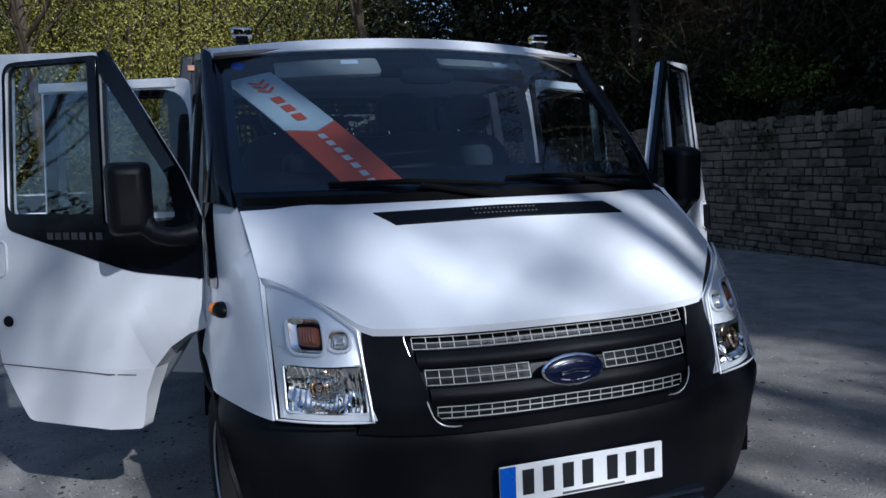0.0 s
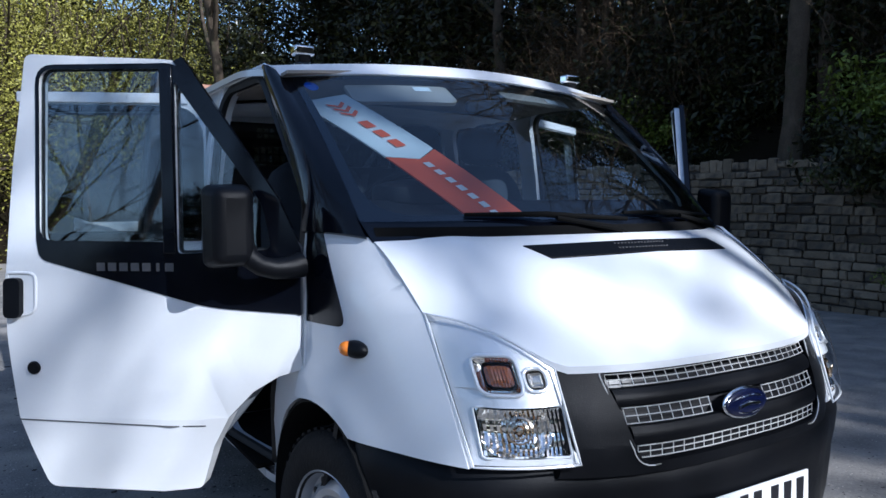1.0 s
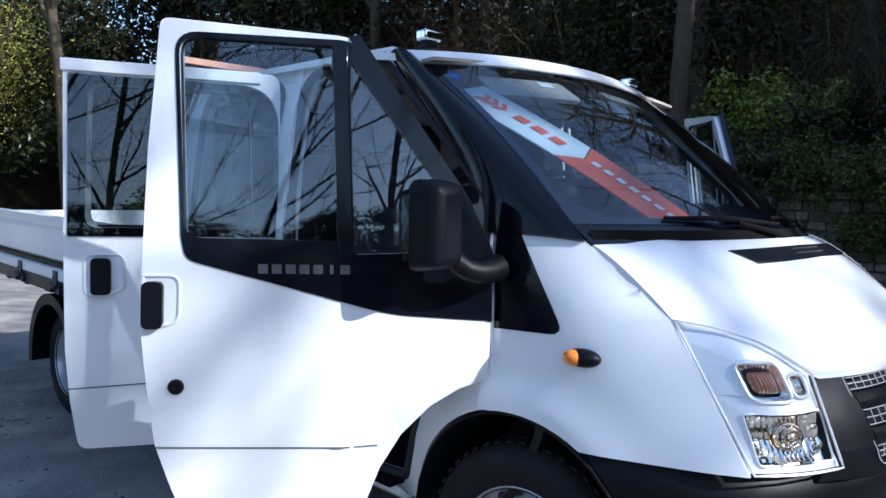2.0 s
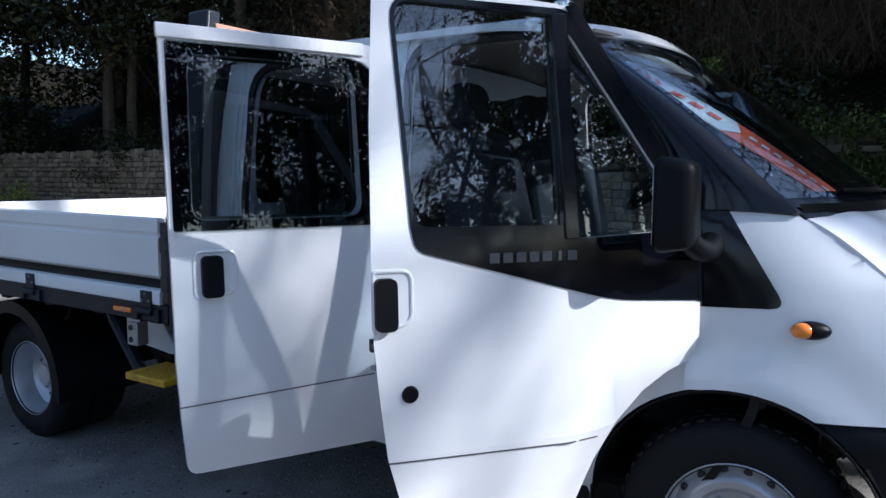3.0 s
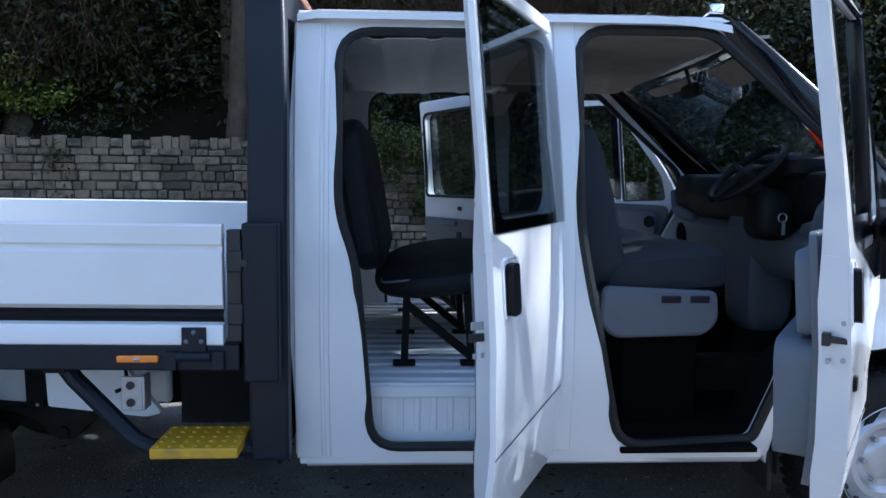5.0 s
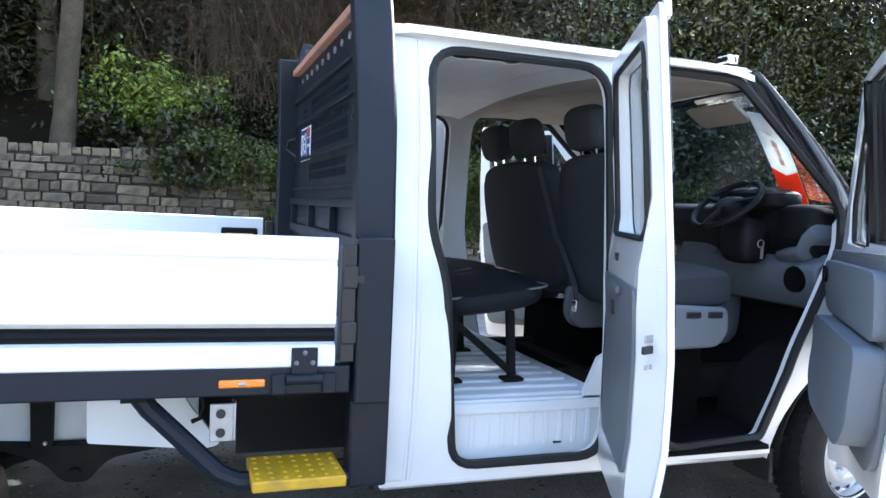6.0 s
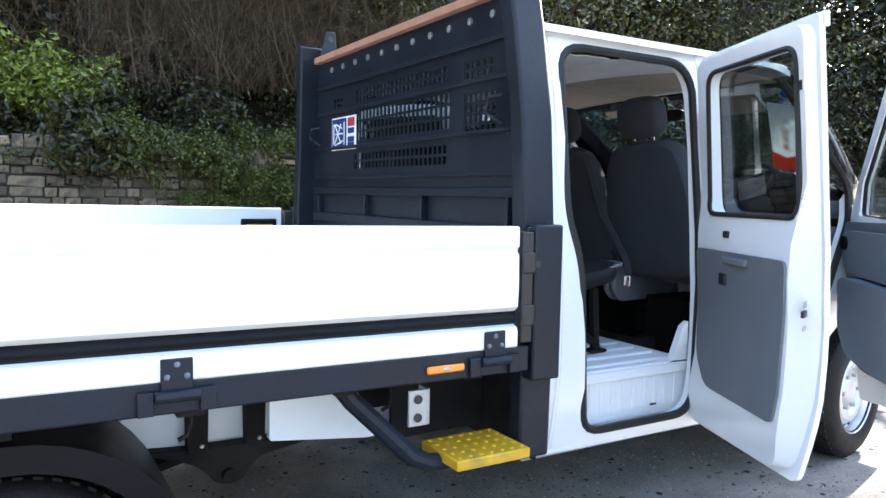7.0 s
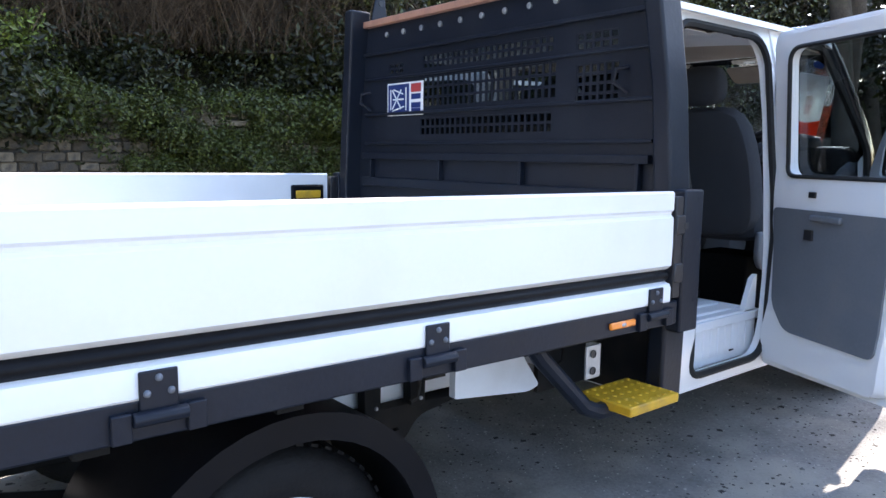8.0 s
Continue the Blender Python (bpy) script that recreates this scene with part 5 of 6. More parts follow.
tube(bm, [(-3.05, -0.64, 0.375), (-3.05, -0.52, 0.375)], 0.022, 12)
part("saddle_bush", bm, CHASSIS, truck)
for x in (-3.27, -2.655):
    bm = bmesh.new()
    tube(bm, [(x, -1.02, 0.76), (x + 0.012, -1.03, 0.70), (x + 0.0, -1.035, 0.665), (x - 0.025, -1.035, 0.655)], 0.007, 6)
    part("rope_hook", bm, CHASSIS, truck)
bk = bmesh.new()
box(bk, (-2.595, -1.115, 0.672), (0.068, 0.010, 0.115))
box(bk, (-2.558, -1.088, 0.672), (0.010, 0.06, 0.115))
bracket = part("lamp_bracket", bk, GALV, truck, "galvanised bracket with round holes", bevel=0.003)
for z in (0.680, 0.622):
    bm = bmesh.new()
    lathe(bm, [(0.0, 0), (0.014, 0), (0.014, -0.003)], Matrix.Translation((-2.598, -1.1215, z + 0.02)), 14)
    part("bracket_hole", bm, PLATE_BLACK, bracket)

# ---- load bed ----
BED_R, BED_F = -5.25, -2.275
PROF = [(1.16, 0.854), (1.186, 0.846), (1.192, 0.854), (1.192, 0.901), (1.186, 0.914), (1.172, 0.918), (1.16, 0.927), (1.162, 0.960), (1.176, 0.968), (1.19, 0.980), (1.192, 1.056), (1.19, 1.146), (1.18, 1.156), (1.181, 1.166), (1.19, 1.174), (1.19, 1.231), (1.184, 1.238), (1.16, 1.238), (1.155, 1.231), (1.155, 0.876)]


def bed_rise(x):
    """The unladen bed climbs slightly to the rear."""
    return 0.008 * max(0.0, BED_F - x)


def dropside(s):
    bm = bmesh.new()
    ring_loft(bm, [[(x, s * y, z + bed_rise(x)) for y, z in PROF] for x in (BED_R + 0.02, BED_R + 1.0, BED_R + 2.0, BED_F)])
    ob = part("dropside", bm, BED_WHITE, truck, "white aluminium dropside panel", 30)
    bm = bmesh.new()
    surf(bm, lambda u, v: (BED_R + 0.02 + (BED_F - BED_R - 0.02) * u, s * (1.164 + 0.018 * math.sin(math.pi * v)), 0.918 + 0.048 * v + 0.008 * (BED_F - BED_R - 0.02) * (1 - u)), 6, 6)
    part("dropside_strip", bm, BLACK, ob, "black rubber rubbing strip")
    for x in (-2.366, -3.328, -4.045, -4.80):
        up = bed_rise(x)
        bm = bmesh.new()
        box(bm, (x, s * 1.196, 0.866 + up), (0.078, 0.008, 0.085))
        hinge = part("hinge", bm, STEEL_BLACK, truck, "dark steel dropside hinge", bevel=0.003)
        bm = bmesh.new()
        for dx, dz in ((0, 0.025), (-0.024, -0.005), (0.024, -0.005)):
            bmesh.ops.create_uvsphere(bm, u_segments=8, v_segments=6, radius=0.008, matrix=Matrix.Translation((x + dx, s * 1.200, 0.868 + up + dz)))
        part("hinge_bolt", bm, SEAT_GREY, hinge)
        bm = bmesh.new()
        tube(bm, [(x - 0.055, s * 1.205, 0.815 + up), (x + 0.055, s * 1.205, 0.815 + up)], 0.016, 8)
        box(bm, (x - 0.075, s * 1.195, 0.80 + up), (0.04, 0.022, 0.06))
        box(bm, (x + 0.075, s * 1.195, 0.80 + up), (0.04, 0.022, 0.06))
        part("hinge_knuckle", bm, STEEL_BLACK, hinge, bevel=0.003)
    return ob


dropside(-1)
far_side = dropside(1)
bm = bmesh.new()
for x in (-2.41,):
    box(bm, (x, 1.150, 1.125), (0.21, 0.02, 0.10))
fl = part("drop_latch", bm, BLACK, far_side, "black dropside latch with a yellow lever", bevel=0.012)
bm = bmesh.new()
box(bm, (-2.41, 1.138, 1.12), (0.16, 0.012, 0.045))
part("latch_lever", bm, YELLOW, fl, bevel=0.006)
for s in (-1, 1):
    bm = bmesh.new()
    box(bm, ((BED_R + BED_F) / 2, s * 1.165, 0.808 + 0.004 * (BED_F - BED_R)), (BED_F - BED_R + 0.10, 0.05, 0.085), Matrix.Rotation(0.008, 4, "Y"))
    part("bed_rail", bm, STEEL_BLACK, truck, "black steel bed rail", bevel=0.006)
    bm = bmesh.new()
    box(bm, (-2.545, s * 1.196, 0.807), (0.132, 0.014, 0.024))
    marker = part("side_marker", bm, ORANGE, truck, "flat amber side marker lamp", bevel=0.006)
    bm = bmesh.new()
    bmesh.ops.create_uvsphere(bm, u_segments=12, v_segments=8, radius=1.0, matrix=Matrix.Translation((-2.545, s * 1.203, 0.807)) @ Matrix.Diagonal((0.012, 0.003, 0.006, 1)))
    part("marker_bulb", bm, GALV, marker)
bm = bmesh.new()
box(bm, ((BED_R + BED_F) / 2, 0, 0.85), (BED_F - BED_R, 2.30, 0.03))
bed_floor = part("bed_floor", bm, GALV, truck)
for k in range(7):
    bm = bmesh.new()
    box(bm, (-2.4 - 0.44 * k, 0, 0.79), (0.07, 2.26, 0.09))
    part("cross_member", bm, CHASSIS, bed_floor)
bm = bmesh.new()
box(bm, (BED_R, 0, 1.03), (0.035, 2.30, 0.385))
for k in range(3):
    box(bm, (BED_R - 0.012, 0, 0.93 + 0.1 * k), (0.03, 2.28, 0.03))
part("tailboard", bm, BED_WHITE, truck, bevel=0.006)
for s in (-1, 1):
    # corner pillar with its latch, headboard side post, rear corner post
    bm = bmesh.new()
    box(bm, (-2.155, s * 1.165, 0.985), (0.115, 0.06, 0.515))
    pillar = part("corner_pillar", bm, STEEL_BLACK, truck, "black steel corner pillar", bevel=0.008)
    bm = bmesh.new()
    box(bm, (-2.238, s * 1.165, 1.04), (0.045, 0.05, 0.36))
    part("pillar_channel", bm, PLATE_BLACK, pillar, bevel=0.004)
    for z in (1.12, 0.95):
        bm = bmesh.new()
        box(bm, (-2.235, s * 1.192, z), (0.05, 0.012, 0.07))
        part("pillar_catch", bm, PLATE_BLACK, pillar, bevel=0.006)
    for z in (1.21, 0.84):
        bm = bmesh.new()
        lathe(bm, [(0, 0.0), (0.008, 0.0), (0.008, -0.004)], Matrix.Translation((-2.13, s * 1.196, z)) @ Matrix.Diagonal((1, s, 1, 1)), 10)
        part("pillar_bolt", bm, STEEL_BLACK, pillar)
    bm = bmesh.new()
    box(bm, (-2.205, s * 1.196, 1.115), (0.022, 0.006, 0.022))
    part("pillar_slot", bm, PLATE_BLACK, pillar)
    rings = []
    for z, y, x in ((0.44, 1.13, -2.145), (0.70, 1.135, -2.145), (1.2, 1.13, -2.145), (1.6, 1.10, -2.145), (1.9, 1.06, -2.155), (2.15, 1.02, -2.17)):
        rings.append([(x - 0.065, s * y, z), (x + 0.065, s * y, z), (x + 0.065, s * (y - 0.075), z), (x - 0.065, s * (y - 0.075), z)])
    bm = bmesh.new()
    ring_loft(bm, rings)
    part("headboard_post", bm, STEEL_BLACK, truck, "black steel headboard post", bevel=0.012, segments=3)
    bm = bmesh.new()
    box(bm, (BED_R, s * 1.165, 1.0), (0.08, 0.06, 0.45))
    part("rear_post", bm, STEEL_BLACK, truck, bevel=0.008)

# headboard panel with punched mesh fields
HX = -2.115
WINS = [(-0.46, 0.45, 1.795, 1.865), (-0.48, 0.45, 1.60, 1.755), (-0.46, 0.47, 1.455, 1.545), (-0.80, -0.585, 1.785, 1.855), (-0.81, -0.59, 1.57, 1.73), (0.62, 0.75, 1.79, 1.845)]
fields = [rounded([(a, d, 0.008), (b, d, 0.008), (b, c, 0.008), (a, c, 0.008)], 2) for a, b, c, d in WINS]
head = part("headboard_panel", sheet([(-1.05, 0.88), (1.05, 0.88), (1.05, 1.55), (0.98, 2.06), (-0.98, 2.06), (-1.05, 1.55)], fields, lambda y, z: (HX, y, z), lambda y, z: (0.012, 0, 0)), STEEL_BLACK, truck, "black steel headboard with mesh openings")
for a, b, c, d in WINS:
    bm = bmesh.new()
    ny, nz = max(3, round((b - a) / 0.040)), max(2, round((d - c) / 0.045))
    for i in range(ny + 1):
        box(bm, (HX + 0.006, a + (b - a) * i / ny, (c + d) / 2), (0.006, 0.013, d - c))
    for j in range(nz + 1):
        box(bm, (HX + 0.007, (a + b) / 2, c + (d - c) * j / nz), (0.006, b - a, 0.012))
    part("mesh_field", bm, STEEL_BLACK, head)
bm = bmesh.new()
for z, h, dx in ((1.91, 0.018, 0.02), (1.575, 0.016, 0.014), (1.415, 0.016, 0.014), (1.345, 0.035, 0.03), (1.20, 0.05, 0.03), (1.77, 0.012, 0.012)):
    box(bm, (HX - dx / 2, 0, z), (dx, 1.96, h))
part("headboard_rib", bm, STEEL_BLACK, head, bevel=0.004)
bm = bmesh.new()
for y in (-0.93, -0.30, 0.28, 0.90):
    box(bm, (HX - 0.015, y, 1.27), (0.03, 0.016, 0.13))
box(bm, (HX + 0.02, 0, 1.27), (0.01, 1.94, 0.15))
part("headboard_web", bm, STEEL_BLACK, head, bevel=0.003)
bm = bmesh.new()
box(bm, (HX - 0.005, 0, 2.075), (0.06, 1.98, 0.035))
part("headboard_rail", bm, RUST_WOOD, head, "weathered orange-brown top rail", bevel=0.005)
for k in range(11):
    bm = bmesh.new()
    lathe(bm, [(0.0, -0.008), (0.011, -0.006), (0.015, 0.0), (0.015, 0.008), (0.0, 0.010)], Matrix.Translation((HX, -0.78 + 0.155 * k, 2.005)) @ Matrix.Rotation(radians(90), 4, "Z"), 10)
    part("rail_bolt", bm, GALV, head)
for y in (-0.86, 0.92):
    bm = bmesh.new()
    tube(bm, [(HX - 0.01, y, 1.70), (HX - 0.05, y + 0.03, 1.69), (HX - 0.055, y + 0.035, 1.64), (HX - 0.01, y, 1.60)], 0.008, 6)
    part("rope_eye", bm, STEEL_BLACK, head)
bm = bmesh.new()
box(bm, (HX - 0.003, 0.60, 1.65), (0.003, 0.32, 0.175))
st = part("sticker", bm, PLATE_WHITE, head, "blue, white and red instruction sticker")
bm = bmesh.new()
box(bm, (HX - 0.0055, 0.655, 1.65), (0.002, 0.19, 0.16))
part("sticker_field", bm, STICKER_BLUE, st)
bm = bmesh.new()
for y, z, w, h, r in ((0.67, 1.65, 0.13, 0.008, 0.9), (0.67, 1.65, 0.13, 0.008, -0.9), (0.655, 1.65, 0.10, 0.008, 0.0), (0.585, 1.65, 0.008, 0.12, 0.0), (0.655, 1.69, 0.09, 0.007, 0.3), (0.655, 1.60, 0.11, 0.007, -0.2), (0.725, 1.65, 0.007, 0.11, 0.0)):
    box(bm, (HX - 0.0075, y, z), (0.002, w, h), Matrix.Rotation(r, 4, "X"))
part("sticker_bars", bm, PLATE_WHITE, st)
bm = bmesh.new()
box(bm, (HX - 0.0055, 0.50, 1.705), (0.002, 0.085, 0.045))
part("sticker_red", bm, STICKER_RED, st)
bm = bmesh.new()
for z in (1.66, 1.615, 1.585):
    box(bm, (HX - 0.0055, 0.50, z), (0.002, 0.08, 0.028))
part("sticker_panel", bm, STICKER_BLUE, st)
bm = bmesh.new()
ring_loft(bm, [[(x, y, z) for x, z in ((-2.150, 2.07), (-2.030, 2.07), (-2.045, 2.16), (-2.055, 2.235), (-2.110, 2.235))] for y in (0.880, 0.894)])
lug = part("rack_lug", bm, STEEL_BLACK, truck, bevel=0.006)
bm = bmesh.new()
lathe(bm, [(0.0, -0.002), (0.014, -0.002), (0.016, 0.004)], Matrix.Translation((-2.083, 0.879, 2.19)), 12)
part("lug_hole", bm, PLATE_BLACK, lug)

# step with raised studs, its tube frame, rear mudguards
for s in (-1, 1):
    bm = bmesh.new()
    box(bm, (-2.37, s * 1.105, 0.502), (0.28, 0.23, 0.035))
    step = part("side_step", bm, YELLOW, truck, "yellow side step with raised studs", bevel=0.006)
    for i in range(7):
        for j in range(5):
            bm = bmesh.new()
            bmesh.ops.create_uvsphere(bm, u_segments=8, v_segments=5, radius=1.0, matrix=Matrix.Translation((-2.490 + 0.040 * i, s * (1.013 + 0.046 * j), 0.520)) @ Matrix.Diagonal((0.009, 0.009, 0.005, 1)))
            part("stud", bm, YELLOW, step)
    bm = bmesh.new()
    tube(bm, [(-2.86, s * 1.06, 0.79), (-2.80, s * 1.07, 0.71), (-2.60, s * 1.09, 0.51), (-2.54, s * 1.10, 0.482), (-2.20, s * 1.10, 0.475)], 0.030, 10)
    part("step_tube", bm, STEEL_BLACK, step)
    bm = bmesh.new()
    box(bm, (-2.34, s * 0.80, 0.62), (0.38, 0.02, 0.30))
    part("step_back", bm, CHASSIS, step)
    bm = bmesh.new()
    box(bm, (-2.118, s * 0.86, 0.60), (0.012, 0.48, 0.36))
    part("step_panel", bm, CHASSIS, step)
    bm = bmesh.new()
    a = arc(REAR_AXLE, REAR_HUB_Z + 0.01, 0.455, -8, 188, 24)
    b = arc(REAR_AXLE, REAR_HUB_Z + 0.01, 0.385, -8, 188, 24)
    rings = [[(a[i][0], s * 1.12, a[i][1]), (a[i][0], s * 0.62, a[i][1]), (b[i][0] * 0.6 + a[i][0] * 0.4, s * 0.62, b[i][1] * 0.6 + a[i][1] * 0.4), (b[i][0] * 0.6 + a[i][0] * 0.4, s * 1.10, b[i][1] * 0.6 + a[i][1] * 0.4), (b[i][0], s * 1.10, b[i][1]), (b[i][0], s * 1.12, b[i][1])] for i in range(25)]
    ring_loft(bm, rings)
    part("rear_mudguard", bm, BLACK, truck, "black plastic rear mudguard")


# ---- ground, bank, wall ----
WALL_Y, WALL_H = 7.6, 1.95


def ground_z(x, y):
    """Level yard; behind the wall and far behind the truck the land climbs into woods."""
    d = max(y - WALL_Y - 0.45, -(x + 24.0))
    fall = 0.0225 * (max(-24.0, min(4.0, x)) - FRONT_AXLE)
    if d <= 0:
        return fall
    rise = fall + 1.75 * smooth_step(0.0, 0.25, d) + (0.62 * min(d, 4.0) + 0.26 * max(0.0, min(d, 26.0) - 4.0)) * smooth_step(0.0, 2.0, d) + 0.35 * noise.noise((x * 0.3, y * 0.3, 0)) * smooth_step(0.3, 2, d)
    return rise


def axis(lo, hi, near, step):
    a = list(np.arange(near[0], near[1] + 1e-6, step))
    v, k = near[1], step
    up = []
    while v < hi:
        k *= 1.5
        v += k
        up.append(min(v, hi))
    v, k = near[0], step
    dn = []
    while v > lo:
        k *= 1.5
        v -= k
        dn.append(max(v, lo))
    return dn[::-1] + a + up


xs, ys = axis(-900, 900, (-30, 16), 0.5), axis(-900, 900, (-14, 30), 0.45)
verts = [(x, y, ground_z(x, y)) for x in xs for y in ys]
faces = [(i * len(ys) + j, (i + 1) * len(ys) + j, (i + 1) * len(ys) + j + 1, i * len(ys) + j + 1) for i in range(len(xs) - 1) for j in range(len(ys) - 1)]
me = bpy.data.meshes.new("ground")
me.from_pydata(verts, [], faces)
me.materials.append(ASPHALT)
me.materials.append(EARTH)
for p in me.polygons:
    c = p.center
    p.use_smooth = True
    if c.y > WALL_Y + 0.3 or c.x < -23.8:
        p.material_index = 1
tagged(new("ground", me), "worn grey asphalt yard strewn with grit", "ground", kind="structure")


def pebble_mesh(name, mat, n, seed, spread, size=1.0, flat=1.0):
    rng = random.Random(seed)
    v, f = [], []
    for _ in range(n):
        x, y = spread(rng)
        r = size * rng.uniform(0.003, 0.009) * (2.0 if rng.random() < 0.03 else 1)
        z = ground_z(x, y)
        b = len(v)
        k = rng.uniform(0, 6.28)
        for a in range(4):
            t = k + a * 1.57
            v.append((x + r * math.cos(t) * rng.uniform(0.7, 1.2), y + r * math.sin(t) * rng.uniform(0.7, 1.2), z - 0.001))
        v.append((x + r * 0.1, y, z + flat * r * rng.uniform(0.25, 0.6)))
        f += [(b, b + 1, b + 4), (b + 1, b + 2, b + 4), (b + 2, b + 3, b + 4), (b + 3, b, b + 4)]
    m2 = bpy.data.meshes.new(name)
    m2.from_pydata(v, [], f)
    m2.materials.append(mat)
    return new(name, m2)


GRIT = material("pale_grit", (0.30, 0.28, 0.25), 0.9, vary=0.3, island_random=1.0, spec=0.2)
tagged(pebble_mesh("grit", GRIT, 42000, 5, lambda r: (r.uniform(-6, 4.5), r.gauss(0.5, 3.0))), "loose pale grit on the asphalt", "grit", kind="stuff")
CRUMB = material("dark_crumbs", (0.055, 0.050, 0.046), 0.9, vary=0.3, island_random=0.8, spec=0.2)
crumb_rng = random.Random(21)
HEAPS = [(crumb_rng.uniform(-6, 4.5), crumb_rng.gauss(-1.2, 2.2), crumb_rng.uniform(0.05, 0.35)) for _ in range(420)]


def heaped(r):
    x, y, w = r.choice(HEAPS)
    return r.gauss(x, w), r.gauss(y, w)


clods = pebble_mesh("clods", CRUMB, 1500, 9, heaped, 2.8, 0.35)
tagged(clods, "dark clods of dirt scattered on the asphalt", "debris", kind="stuff")
crumbs = pebble_mesh("crumbs", CRUMB, 9000, 8, heaped, 1.5, 0.5)
tagged(crumbs, "dark crumbs and leaf scraps on the asphalt", "debris", kind="stuff")
LITTER = material("dead_leaf", (0.16, 0.10, 0.055), 0.85, vary=0.3, island_random=0.9, spec=0.2)
tagged(pebble_mesh("leaf_litter", LITTER, 5000, 6, lambda r: (r.uniform(-14, 8), r.gauss(WALL_Y - 0.7, 0.5))), "dead leaves drifted along the wall foot", "leaf litter", kind="stuff")

# bare, ivied woodland behind and round the yard
def tube_rings(v, f, pts, rad, seg):
    base = len(v)
    for i, p in enumerate(pts):
        d = (pts[min(i + 1, len(pts) - 1)] - pts[max(i - 1, 0)]).normalized()
        up = d.orthogonal().normalized()
        sd = d.cross(up)
        for k in range(seg):
            a = 2 * math.pi * k / seg
            v.append(p + (up * math.cos(a) + sd * math.sin(a)) * rad[i])
    for i in range(len(pts) - 1):
        for k in range(seg):
            a, b = base + i * seg + k, base + i * seg + (k + 1) % seg
            f.append((a, b, b + seg, a + seg))


def knotty(v, f, pts, rad, seg=18, fine=7):
    """A trunk with ridged, lumpy bark and a flared foot."""
    n = (len(pts) - 1) * fine
    line = [pts[min(i // fine, len(pts) - 2)].lerp(pts[min(i // fine, len(pts) - 2) + 1], i / fine - min(i // fine, len(pts) - 2)) for i in range(n + 1)]
    thick = [rad[min(i // fine, len(rad) - 2)] + (rad[min(i // fine, len(rad) - 2) + 1] - rad[min(i // fine, len(rad) - 2)]) * (i / fine - min(i // fine, len(rad) - 2)) for i in range(n + 1)]
    first = len(v)
    tube_rings(v, f, line, thick, seg)
    for j in range(first, len(v)):
        i = (j - first) // seg
        out = v[j] - line[i]
        k = 1.0 + 0.20 * noise.noise(v[j] * 3.1) + 0.16 * noise.noise(Vector((out.x * 22, out.y * 22, v[j].z * 2.2))) + 0.35 * math.exp(-i * 0.9)
        v[j] = line[i] + out * k


def leaf(v, f, p, n, size, rng):
    t = n.orthogonal().normalized()
    t = (Matrix.Rotation(rng.uniform(0, 6.28), 3, n) @ t)
    w = n.cross(t)
    b = len(v)
    v += [p - t * size, p + w * size * 0.45 + n * size * 0.12, p + t * size, p - w * size * 0.45 + n * size * 0.12]
    f.append((b, b + 1, b + 2))
    f.append((b, b + 2, b + 3))


def rand_dir(rng):
    while True:
        p = Vector((rng.uniform(-1, 1), rng.uniform(-1, 1), rng.uniform(-1, 1)))
        if 0.05 < p.length < 1:
            return p.normalized()


def mesh_of(name, v, f, mat, smooth=True):
    m2 = bpy.data.meshes.new(name)
    m2.from_pydata([tuple(p) for p in v], [], f)
    m2.materials.append(mat)
    for p in m2.polygons:
        p.use_smooth = smooth
    return m2


def bare_tree(seed, height, spread, r0, first=0.35, levels=4, lean=0.1):
    """A leafless tree: tapered trunk, forking limbs and fine twigs. Returns two meshes: trunk with limbs, and twigs."""
    rng = random.Random(seed)
    wv, wf, tv, tf = [], [], [], []

    def grow(p, d, length, r, level):
        n = 6 if level < 2 else 4
        pts, rad = [p.copy()], [r]
        q = p.copy()
        dd = d.copy()
        for i in range(n):
            dd = (dd + rand_dir(rng) * (0.16 if level else 0.06) + Vector((0, 0, 0.05 if level else 0.02))).normalized()
            q = q + dd * length / n
            pts.append(q.copy())
            rad.append(r * (1 - (0.6 if level else 0.55) * (i + 1) / n))
        if level < 3:
            if level == 0:
                knotty(wv, wf, pts, rad)
            else:
                tube_rings(wv, wf, pts, rad, 5)
        else:
            tube_rings(tv, tf, pts, rad, 3)
        if level >= levels:
            return
        kids = (8, 5, 4, 2)[level] if level < 4 else 3
        for k in range(kids):
            t = (first if level == 0 else 0.25) + (1 - (first if level == 0 else 0.25)) * (k + rng.random()) / kids
            i = min(n - 1, int(t * n))
            base = pts[i].lerp(pts[i + 1], t * n - i)
            ax = (pts[i + 1] - pts[i]).normalized()
            side = (rand_dir(rng).cross(ax)).normalized()
            nd = (ax * rng.uniform(0.45, 0.9) + side * spread + Vector((0, 0, 0.12))).normalized()
            grow(base, nd, length * rng.uniform(0.42, 0.62), rad[i] * rng.uniform(0.45, 0.62), level + 1)

    grow(Vector((0, 0, -0.2)), Vector((rng.uniform(-lean, lean), rng.uniform(-lean, lean), 1)).normalized(), height, r0, 0)
    return mesh_of("tree_wood", wv, wf, BARK), mesh_of("tree_twigs", tv, tf, TWIG)


